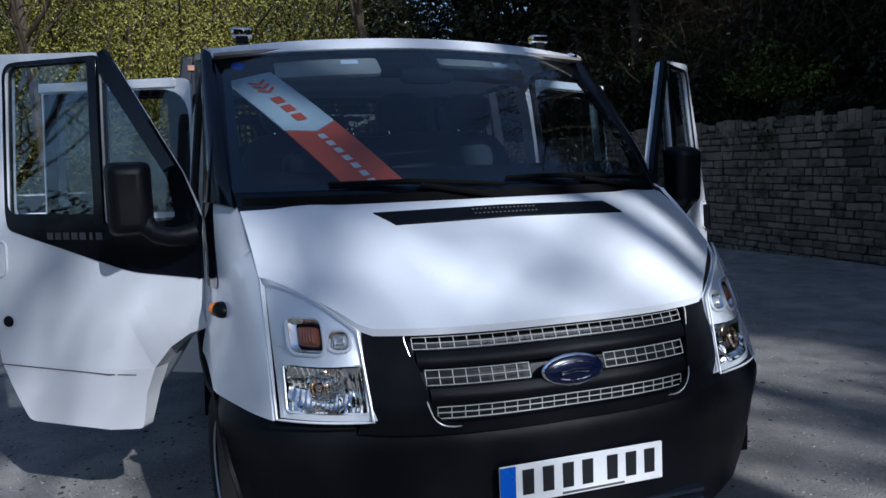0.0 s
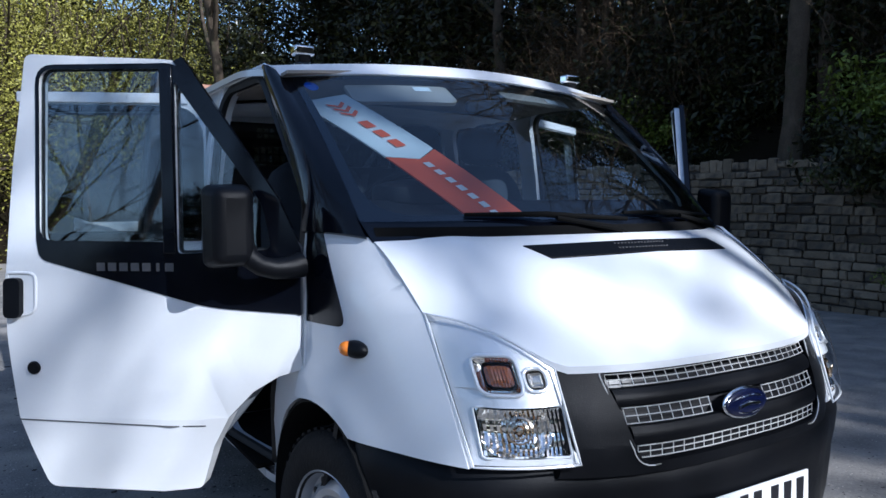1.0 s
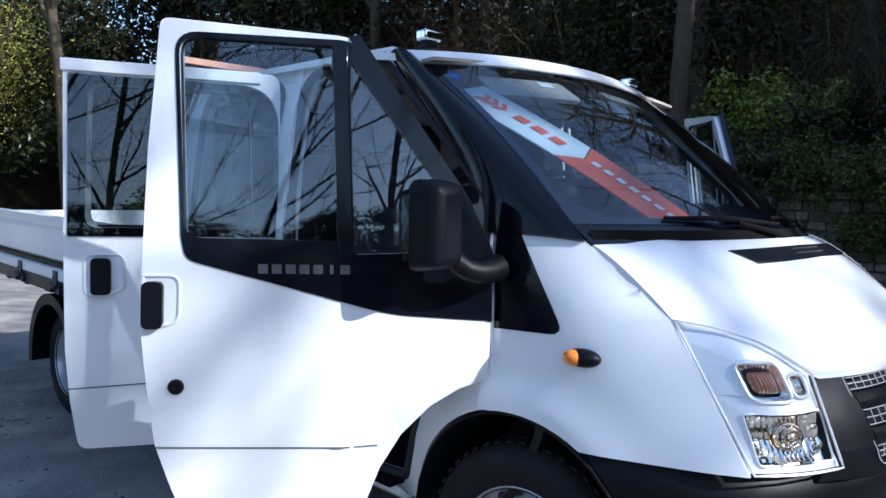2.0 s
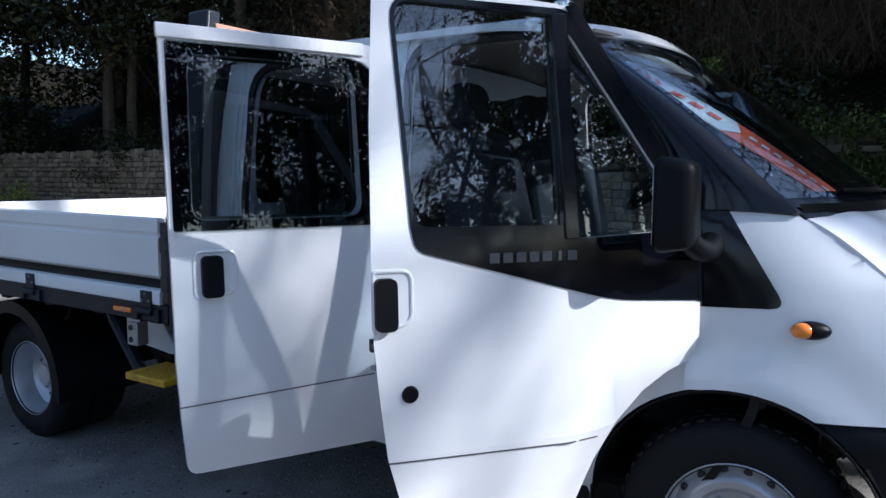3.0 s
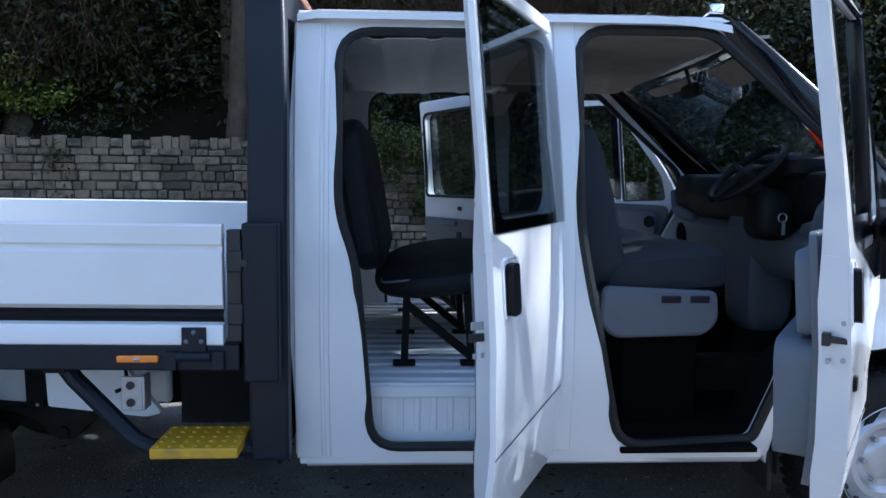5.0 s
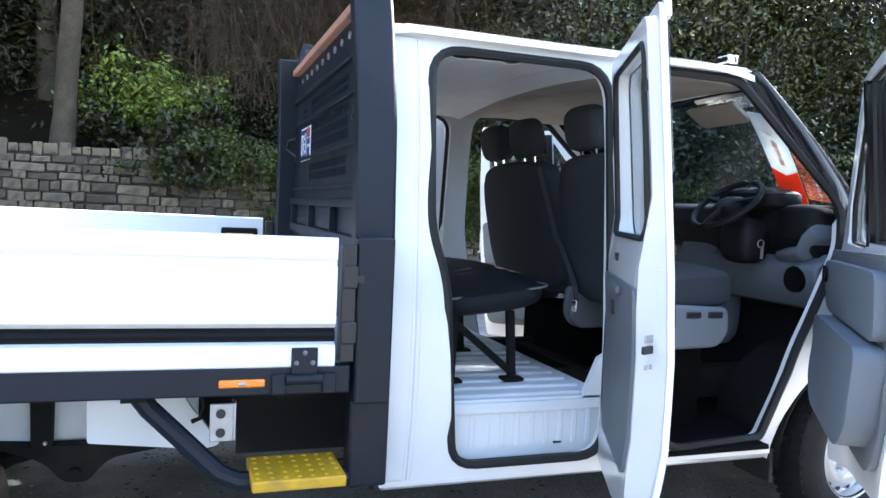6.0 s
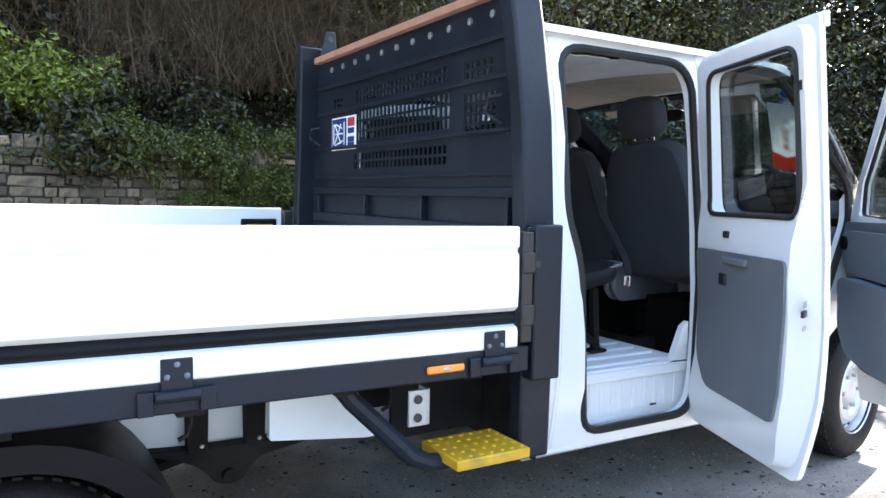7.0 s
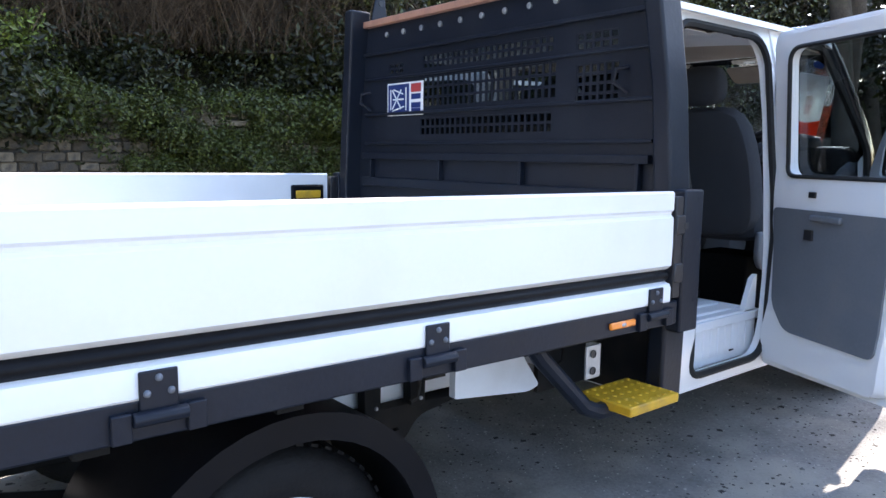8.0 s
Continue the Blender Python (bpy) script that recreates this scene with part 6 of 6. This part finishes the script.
def shrub(seed, size, leaves, leaf_size, mat, stems=14, squash=0.8):
    """An uneven evergreen mass: stems with leaf clusters at their ends. Returns two meshes."""
    rng = random.Random(seed)
    wv, wf, lv, lf = [], [], [], []
    tips = []
    for _ in range(stems):
        d = (rand_dir(rng) + Vector((0, 0, 0.9))).normalized()
        p = Vector((0, 0, -0.1))
        pts = [p]
        n = 5
        ln = size * rng.uniform(0.6, 1.15)
        for i in range(n):
            d = (d + rand_dir(rng) * 0.3).normalized()
            p = p + Vector((d.x, d.y, d.z * squash)) * ln / n
            pts.append(p)
            if i > 0:
                tips.append(p)
        tube_rings(wv, wf, pts, [0.022 * size, 0.018 * size, 0.014 * size, 0.010 * size, 0.007 * size, 0.004 * size], 4)
    for _ in range(leaves):
        c = rng.choice(tips)
        off = rand_dir(rng) * size * 0.26 * rng.random() ** 0.5
        p = c + off
        nrm = (off.normalized() + rand_dir(rng) * 0.9 + Vector((0, 0, 0.5))).normalized()
        leaf(lv, lf, p, nrm, leaf_size * rng.uniform(0.6, 1.25), rng)
    return mesh_of("shrub_stems", wv, wf, BARK), mesh_of("shrub_leaves", lv, lf, mat, False)


def brush(seed, size, n):
    """A tangle of thin arching bare stems."""
    rng = random.Random(seed)
    v, f = [], []
    for _ in range(n):
        p = Vector((rng.gauss(0, 0.5) * size, rng.gauss(0, 0.5) * size, -0.1))
        d = (rand_dir(rng) * 0.7 + Vector((0, 0, 1))).normalized()
        pts = [p]
        ln = size * rng.uniform(0.5, 1.6)
        for i in range(6):
            d = (d + rand_dir(rng) * 0.28 + Vector((0, 0, -0.08 * i))).normalized()
            p = p + d * ln / 6
            pts.append(p)
        r = rng.uniform(0.002, 0.0055)
        tube_rings(v, f, pts, [r * (1 - 0.12 * i) for i in range(7)], 3)
    return mesh_of("brush_stems", v, f, TWIG)


def evergreen(seed, height, leaves, leaf_size):
    """A tall evergreen: trunk, drooping limbs and an uneven crown of many leaves. Returns two meshes."""
    rng = random.Random(seed)
    wv, wf, lv, lf = [], [], [], []
    tube_rings(wv, wf, [Vector((rng.uniform(-0.1, 0.1), rng.uniform(-0.1, 0.1), -0.2 + height * k / 6)) for k in range(7)], [0.2 * (1 - k / 6.5) for k in range(7)], 8)
    tips = []
    for _ in range(46):
        z = height * rng.uniform(0.28, 0.98)
        reach = 2.6 * (1 - (z / height) ** 2.2) * rng.uniform(0.5, 1.15) + 0.4
        a = rng.uniform(0, 6.28)
        p = [Vector((0, 0, z)) + Vector((math.cos(a), math.sin(a), 0.35)) * reach * t + Vector((0, 0, -0.5 * reach * t * t)) for t in (0, 0.35, 0.7, 1.0)]
        tube_rings(wv, wf, p, [0.05, 0.035, 0.02, 0.008], 4)
        tips += p[1:]
    for _ in range(leaves):
        off = rand_dir(rng) * 0.75 * rng.random() ** 0.5
        nrm = (off.normalized() + rand_dir(rng) * 0.8 + Vector((0, 0, 0.5))).normalized()
        leaf(lv, lf, rng.choice(tips) + off, nrm, leaf_size * rng.uniform(0.6, 1.25), rng)
    return mesh_of("evergreen_wood", wv, wf, BARK), mesh_of("evergreen_leaves", lv, lf, LEAF_DARK, False)


EVERGREENS = [evergreen(61, 10.0, 8500, 0.122), evergreen(62, 12.0, 9500, 0.128)]
TREES = [bare_tree(11, 11.0, 0.9, 0.17), bare_tree(23, 13.0, 0.75, 0.20, 0.45), bare_tree(37, 9.0, 1.0, 0.12, 0.3)]
SHRUBS = {"dark": [shrub(3, 1.5, 5200, 0.050, LEAF_DARK), shrub(4, 1.8, 5800, 0.055, LEAF_DARK), shrub(8, 2.2, 6600, 0.060, LEAF_DARK, 18, 1.1)],
          "tall": [shrub(53, 3.4, 9500, 0.088, LEAF_DARK, 34, 1.15), shrub(54, 4.0, 11500, 0.094, LEAF_DARK, 38, 1.15)],
          "far": [shrub(57, 3.4, 2400, 0.17, LEAF_DARK, 24, 1.15), shrub(58, 4.0, 2800, 0.18, LEAF_DARK, 24, 1.15)],
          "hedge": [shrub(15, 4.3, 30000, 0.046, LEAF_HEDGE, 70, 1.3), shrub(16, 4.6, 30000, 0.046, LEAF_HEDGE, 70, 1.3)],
          "holly": [shrub(71, 3.6, 15000, 0.058, LEAF_HOLLY, 40, 1.1), shrub(72, 4.0, 16000, 0.058, LEAF_HOLLY, 40, 1.1)],
          "bright": [shrub(5, 1.1, 3600, 0.046, LEAF_BRIGHT)],
          "ivy": [shrub(6, 0.75, 3800, 0.034, LEAF_IVY, 18, 0.45), shrub(7, 0.9, 4600, 0.036, LEAF_IVY, 18, 0.5)]}
BRUSH = [brush(41, 1.6, 420), brush(42, 2.0, 480)]


def plant_tree(i, x, y, turn, k, label="tall bare grey-brown tree with fine twigs"):
    ob = thing("tree", label, "tree", "bare trees", Matrix.Translation((x, y, ground_z(x, y))) @ Matrix.Rotation(turn, 4, "Z") @ Matrix.Diagonal((k, k, k, 1)))
    for nm, me2 in zip(("trunk", "twigs"), TREES[i]):
        o = new(nm, me2)
        o.parent = ob


def plant_shrub(kind, i, x, y, z, turn, k, label):
    ob = thing("shrub" if kind != "ivy" else "ivy_clump", label, "shrub" if kind != "ivy" else "ivy", "", Matrix.Translation((x, y, z)) @ Matrix.Rotation(turn, 4, "Z") @ Matrix.Diagonal((k, k, k, 1)))
    for nm, me2 in zip(("stem", "foliage"), SHRUBS[kind][i]):
        o = new(nm, me2)
        o.parent = ob


rng = random.Random(77)
for i in range(54):
    x = -26 + 0.95 * i + rng.uniform(-0.8, 0.8)
    y = WALL_Y + rng.choice((1.2, 2.2, 3.5, 5.0, 7.0)) + rng.uniform(-0.4, 0.8)
    k = rng.uniform(0.8, 1.25)
    if -5.6 < x < -3.7:
        y = max(y, WALL_Y + 3.2)
    plant_shrub("dark", i % 3, x, y, ground_z(x, y), rng.uniform(0, 6.28), k, "dark glossy evergreen shrub on the bank")
for x, y, k in ((-3.35, 9.1, 1.15), (-2.75, 9.3, 0.8), (-2.95, 8.0, 0.5), (-8.5, 9.4, 1.0), (-12.0, 10.0, 1.2), (-19, 6.5, 1.3)):
    plant_shrub("bright", 0, x, y, ground_z(x, y) + 0.5, rng.uniform(0, 6.28), k, "yellow-green leafy shrub on the bank")
for i in range(18):
    x = -3.1 + 0.42 * i + rng.uniform(-0.2, 0.2)
    plant_shrub("ivy", i % 2, x, WALL_Y + 0.15 + rng.uniform(-0.05, 0.3), WALL_H - 0.10 + rng.uniform(-0.08, 0.25), rng.uniform(0, 6.28), rng.uniform(0.8, 1.2), "green ivy spilling over the stone wall")
for i in range(20):
    x, z = -1.35 + 0.36 * (i // 2) + rng.uniform(-0.15, 0.15), (1.62, 1.18)[i % 2] + rng.uniform(-0.1, 0.1)
    plant_shrub("ivy", i % 2, x, WALL_Y + 0.10 + rng.uniform(-0.04, 0.06), z, rng.uniform(0, 6.28), rng.uniform(0.62, 0.85), "green ivy hanging down the stone wall")
for i in range(30):
    x, y = (rng.uniform(-14, -7.5) if i % 4 == 1 else rng.uniform(-1.6, 4)) if i % 2 else rng.uniform(-2.6, 0.8), WALL_Y + rng.uniform(2.4, 5.0)
    ob = tagged(new("bramble", BRUSH[i % 2]), "tangle of bare brown bramble stems", "bramble", kind="stuff")
    ob.matrix_basis = Matrix.Translation((x, y, ground_z(x, y) + 0.1)) @ Matrix.Rotation(rng.uniform(0, 6.28), 4, "Z") @ Matrix.Diagonal((1.1, 1.1, rng.uniform(1.0, 1.6), 1))
for i, (x, y, k) in enumerate(((-4.42, 8.25, 0.95), (-2.2, 10.5, 0.9), (-0.2, 11.5, 1.0), (1.8, 10.0, 0.8), (-8.4, 9.6, 1.0), (-10.5, 11.0, 1.1), (-13.0, 9.4, 1.0), (-15.5, 11.5, 1.1), (4.6, 10.4, 1.0), (-18.0, 9.0, 1.0),
                               (-22.0, 5.0, 1.0), (-23.5, 0.9, 0.45), (-22.6, -0.6, 0.40), (-31.0, -9.0, 1.1), (-25.0, -14.0, 1.0), (-3.6, 14.0, 1.2), (-7.0, 14.5, 1.2), (0.8, 15.0, 1.1))):
    plant_tree(i % 3, x, y, i * 1.7, k)
for i in range(14):
    x, y = -23.6 + rng.uniform(-0.8, 0.4), -16 + 1.7 * i
    plant_shrub("dark", i % 3, x, y, ground_z(x, y), rng.uniform(0, 6.28), rng.uniform(0.55, 0.85), "dark evergreen shrub at the far edge of the yard")
for i in range(24):
    x, y = -24 + 1.5 * i + rng.uniform(-0.8, 0.8), WALL_Y + rng.uniform(5.0, 12.0)
    plant_shrub("tall", i % 2, x, y, ground_z(x, y) - 0.2, rng.uniform(0, 6.28), rng.uniform(0.75, 1.1), "tall dark evergreen on the wooded bank")
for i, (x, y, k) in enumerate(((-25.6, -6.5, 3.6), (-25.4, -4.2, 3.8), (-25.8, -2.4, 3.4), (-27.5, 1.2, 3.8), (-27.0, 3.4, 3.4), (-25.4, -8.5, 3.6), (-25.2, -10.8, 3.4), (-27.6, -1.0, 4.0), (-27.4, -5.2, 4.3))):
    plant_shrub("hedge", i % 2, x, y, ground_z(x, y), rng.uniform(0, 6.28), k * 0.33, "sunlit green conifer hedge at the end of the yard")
for i in range(8):
    x, y = -31.0 + rng.uniform(-1.0, 1.0), -16 + 3.4 * i
    plant_shrub("tall", i % 2, x, y, ground_z(x, y), rng.uniform(0, 6.28), rng.uniform(1.1, 1.45), "tall dark evergreen beyond the yard")
for i in range(10):
    x, y = rng.uniform(-14, 18), WALL_Y + rng.uniform(3.0, 12.0)
    plant_tree(i % 3, x, y, rng.uniform(0, 6.28), rng.uniform(0.7, 1.1))
# high crowns added as a canopy to keep sky light off the bank
for i in range(22):
    x, y = -24 + 2.2 * i + rng.uniform(-0.8, 0.8), WALL_Y + (2.6, 5.4, 8.0)[i % 3] + rng.uniform(-0.5, 0.5)
    ob = thing("evergreen_tree", "tall dark evergreen tree added over the wooded bank", "tree", "evergreen trees", Matrix.Translation((x, y, ground_z(x, y))) @ Matrix.Rotation(rng.uniform(0, 6.28), 4, "Z") @ Matrix.Diagonal((0.9, 0.9, 0.58 if x > -4 else 1.0, 1)))
    for nm, me2 in zip(("trunk", "crown"), EVERGREENS[i % 2]):
        o = new(nm, me2)
        o.parent = ob
for i in range(9):
    x, y = -30.5 + rng.uniform(-1.5, 1.0), -17 + 3.0 * i
    ob = thing("evergreen_tree", "tall dark evergreen tree beyond the yard", "tree", "evergreen trees", Matrix.Translation((x, y, ground_z(x, y))) @ Matrix.Rotation(rng.uniform(0, 6.28), 4, "Z"))
    for nm, me2 in zip(("trunk", "crown"), EVERGREENS[i % 2]):
        o = new(nm, me2)
        o.parent = ob
for i in range(18):
    a = radians(-64.4 + 5.6 * i)
    x, y = 29.5 * math.cos(a), 29.5 * math.sin(a) - 2.5
    ob = thing("evergreen_tree", "tall dark evergreen tree across the yard", "tree", "evergreen trees", Matrix.Translation((x, y, ground_z(x, y))) @ Matrix.Rotation(1.3 * i, 4, "Z") @ Matrix.Diagonal((1.2, 1.2, 0.58 if i < 9 else 1.38, 1)))
    for nm, me2 in zip(("trunk", "crown"), EVERGREENS[i % 2]):
        o = new(nm, me2)
        o.parent = ob
# the first two are added to throw shade on the wall and far ground
for i, (x, y, k) in enumerate(((10.5, 10.6, 1.0), (17.5, 8.9, 1.15), (-17.2, 10.2, 0.8), (-19.6, 11.0, 0.95), (-21.5, 12.6, 1.0), (-15.0, 10.6, 0.85), (-22.4, 9.2, 0.9), (-23.0, 7.4, 0.9))):
    ob = thing("evergreen_tree", "tall dark evergreen tree added by the stone wall", "tree", "evergreen trees", Matrix.Translation((x, y - 1.0, ground_z(x, y - 1.0))) @ Matrix.Rotation(2.1 * i, 4, "Z") @ Matrix.Diagonal((k, k, k, 1)))
    for nm, me2 in zip(("trunk", "crown"), EVERGREENS[1 - i % 2]):
        o = new(nm, me2)
        o.parent = ob
for i in range(7):
    x, y = -8.6 + 0.95 * i + rng.uniform(-0.3, 0.3), WALL_Y + (3.6, 4.6)[i % 2] + rng.uniform(-0.3, 0.3)
    plant_shrub("tall", i % 2, x, y, ground_z(x, y) - 0.4, rng.uniform(0, 6.28), rng.uniform(0.8, 1.0), "dense dark evergreen thicket on the wooded bank")
for i in range(16):
    x, y = -7.0 + 0.62 * i + rng.uniform(-0.3, 0.3), WALL_Y + (1.3, 2.4, 3.6)[i % 3] + rng.uniform(-0.3, 0.3)
    if -5.4 < x < -3.9:
        continue
    plant_shrub("dark", i % 2, x, y, ground_z(x, y) - 0.1, rng.uniform(0, 6.28), rng.uniform(0.65, 0.95), "low dark evergreen undergrowth on the bank")
for i in range(22):
    x, z = 2.4 + 0.36 * i + rng.uniform(-0.15, 0.15), (1.75, 1.25, 0.8)[i % 3] + rng.uniform(-0.15, 0.15)
    plant_shrub("ivy", i % 2, x, WALL_Y + 0.05 + rng.uniform(-0.05, 0.06), z, rng.uniform(0, 6.28), rng.uniform(0.8, 1.1), "green ivy covering the stone wall")
for i in range(12):
    x, y = 2.2 + 0.7 * i + rng.uniform(-0.3, 0.3), WALL_Y + 0.7 + rng.uniform(0.0, 0.6)
    plant_shrub("dark", i % 3, x, y, ground_z(x, y) - 0.2, rng.uniform(0, 6.28), rng.uniform(0.9, 1.3), "glossy dark holly above the wall")
for i in range(6):
    x, y = 4.6 + 1.9 * i + rng.uniform(-0.4, 0.4), WALL_Y + (1.8, 3.2)[i % 2] + rng.uniform(-0.3, 0.3)
    plant_shrub("holly", i % 2, x, y, ground_z(x, y) + 0.3, rng.uniform(0, 6.28), rng.uniform(0.95, 1.15), "tall glossy green holly on the wooded bank")
# trees on the open side; those towards the sun are unseen, added for dapple
for i, (x, y, k) in enumerate(((-6.0, -15.0, 1.0), (-1.0, -17.0, 1.1), (4.0, -14.5, 0.95), (9.0, -16.0, 1.05), (13.5, -10.0, 1.0), (-12.0, -17.0, 1.1), (22.5, 7.4, 1.45), (25.0, 9.5, 1.5), (20.0, -6.0, 1.2), (24.0, 0.5, 1.5), (25.5, 7.8, 1.7), (12.2, 4.4, 1.2), (10.4, 3.3, 1.12))):
    plant_tree((i + 1) % 3, x, y, i * 2.1 + 0.4, k, "bare tree added on the open side of the yard")
for i in range(20):
    a = radians(-172 + 7.3 * i + rng.uniform(-2, 2))
    r = 17.0 + rng.choice((0.0, 2.5, 5.0))
    x, y = r * math.cos(a) - 1.0, r * math.sin(a) - 1.5
    plant_tree(i % 3, x, y, rng.uniform(0, 6.28), rng.uniform(0.85, 1.15), "bare tree added on the open side of the yard")
for i in range(12):
    x, y = -18 + 2.4 * i, -19 + rng.uniform(-1.0, 1.0)
    plant_shrub("far", i % 2, x, y, ground_z(x, y), rng.uniform(0, 6.28), rng.uniform(0.65, 0.9), "dark hedge shrub across the yard")

for i in range(24):
    a = radians(-66 + 4.2 * i + rng.uniform(-1.0, 1.0))
    x, y = (27.0 + 2.5 * (i % 2)) * math.cos(a), (27.0 + 2.5 * (i % 2)) * math.sin(a) - 2.0
    plant_shrub("far", i % 2, x, y, ground_z(x, y), rng.uniform(0, 6.28), rng.uniform(0.7, 1.0), "dark hedge shrub across the yard")

# a white car parked far behind
car = thing("parked_car", "small white hatchback parked at the far end of the yard", "car", "", Matrix.Translation((-20.3, -4.3, ground_z(-20.3, -4.3))) @ Matrix.Rotation(radians(115), 4, "Z"))
bm = bmesh.new()
sec = [(-1.95, 0.35, 0.75), (-1.9, 0.30, 0.95), (-1.3, 0.28, 0.98), (0.2, 0.28, 0.96), (1.5, 0.28, 0.85), (1.95, 0.32, 0.68)]
ring_loft(bm, [[(x, -0.80, b), (x, -0.87, (b + t) / 2), (x, -0.78, t), (x, 0.78, t), (x, 0.87, (b + t) / 2), (x, 0.80, b)] for x, b, t in sec])
part("body", bm, CAR_WHITE, car, bevel=0.04)
bm = bmesh.new()
ring_loft(bm, [[(x, -w, 0.93), (x + d, -w * 0.78, 1.42), (x + d, w * 0.78, 1.42), (x, w, 0.93)] for x, d, w in ((-1.75, 0.35, 0.74), (-0.6, 0.0, 0.76), (0.1, 0.0, 0.76), (0.9, -0.75, 0.74))])
part("cabin", bm, GLOSS_BLACK, car, bevel=0.03)
bm = bmesh.new()
ring_loft(bm, [[(x, -0.58, 1.42), (x, -0.4, 1.455), (x, 0.4, 1.455), (x, 0.58, 1.42)] for x in (-1.40, -0.7, 0.15)])
part("roof", bm, CAR_WHITE, car, bevel=0.02)
for y in (-0.72, 0.72):
    bm = bmesh.new()
    box(bm, (-1.93, y, 0.84), (0.10, 0.20, 0.16))
    part("lamp", bm, TAIL_RED, car, bevel=0.02)
    for x in (-1.25, 1.25):
        bm = bmesh.new()
        lathe(bm, [(0.0, 0.08), (0.20, 0.09), (0.30, 0.08), (0.31, -0.08), (0.0, -0.09)], Matrix.Translation((x, y * 1.08, 0.31)), 24)
        part("wheel", bm, TYRE, car)

# ---- stone wall ----
bm = bmesh.new()
box(bm, (1.0, WALL_Y + 0.28, WALL_H / 2 - 0.15), (58.0, 0.36, WALL_H + 0.12))
wall = tagged(part("wall_north", bm, MORTAR, None, smooth=0), "coursed weathered sandstone retaining wall with dark joints", "wall", kind="structure")


def stone_block(rng, w, h, d):
    """One roughly squared stone, its face uneven and its edges worn; front towards -y."""
    c = min(0.018, w * 0.16, h * 0.16)
    j = lambda a: rng.uniform(-a, a)
    us, ws = [-w / 2, -w / 2 + c, w / 2 - c, w / 2], [-h / 2, -h / 2 + c, h / 2 - c, h / 2]
    grid = []
    for k, z in enumerate(ws):
        for i, x in enumerate(us):
            rim = (i in (0, 3)) + (k in (0, 3))
            grid.append((x * (1 - 0.05 * (rim == 2)) + j(0.007), -d - (0.012 + j(0.008) if rim == 0 else 0.002 + j(0.005)) + 0.006 * (rim == 2), z * (1 - 0.08 * (rim == 2)) + j(0.006)))
    loop = [0, 1, 2, 3, 7, 11, 15, 14, 13, 12, 8, 4]
    v = grid + [(grid[i][0], 0.0, grid[i][2]) for i in loop]
    f = [(4 * k + i, 4 * k + i + 1, 4 * k + i + 5, 4 * k + i + 4) for k in range(3) for i in range(3)]
    f += [(16 + k, 16 + (k + 1) % 12, loop[(k + 1) % 12], loop[k]) for k in range(12)]
    return v, f


rng = random.Random(9)
SIZES = [(0.18, 0.11), (0.26, 0.12), (0.34, 0.13), (0.24, 0.14), (0.40, 0.11), (0.30, 0.15)]
stones = []
for w, h in SIZES:
    for _ in range(5):
        v, f = stone_block(rng, w, h, 0.04)
        stones.append((w, h, mesh_of("stone", v, f, STONE, False)))
near_v, near_f = [], []
count = 0
z = -0.22
while z < WALL_H - 0.2:
    h = rng.choice((0.105, 0.13, 0.12, 0.155, 0.115))
    x = -27.0 + rng.uniform(0, 0.3)
    while x < 29.5:
        w = rng.choice((rng.uniform(0.13, 0.26), rng.uniform(0.22, 0.44)))
        cx, cz = x + w / 2, z + h / 2
        near = -5.4 < cx < -1.2 and z > 0.70
        if near and count < 300:
            bw, bh, bme = rng.choice(stones)
            o = new("stone", bme)
            o.parent = wall
            o.matrix_basis = Matrix.Translation((cx, WALL_Y + 0.105 + rng.uniform(-0.035, 0.02), cz + rng.uniform(-0.012, 0.012))) @ Matrix.Rotation(rng.uniform(-0.035, 0.035), 4, "Y") @ Matrix.Diagonal(((w - 0.022) / bw, 1, h * rng.uniform(0.78, 0.97) / bh, 1))
            count += 1
        else:
            v, f = stone_block(rng, w - 0.022, h * rng.uniform(0.78, 0.97), 0.04)
            b = len(near_v)
            oy = rng.uniform(-0.02, 0.012)
            near_v += [(cx + p[0], WALL_Y + 0.105 + oy + p[1], cz + p[2]) for p in v]
            near_f += [tuple(b + i for i in q) for q in f]
        x += w
    z += h
# rough upright coping stones
x = -27.0
while x < 29.5:
    w = rng.uniform(0.10, 0.24)
    v, f = stone_block(rng, w - 0.015, WALL_H - z + rng.uniform(-0.04, 0.12), 0.05)
    b = len(near_v)
    near_v += [(x + w / 2 + p[0], WALL_Y + 0.12 + p[1], z + (WALL_H - z) / 2 + 0.02 + p[2]) for p in v]
    near_f += [tuple(b + i for i in q) for q in f]
    x += w
rest = new("stones", mesh_of("stones", near_v, near_f, STONE, False))
rest.parent = wall
tagged(rest, kind="stuff")
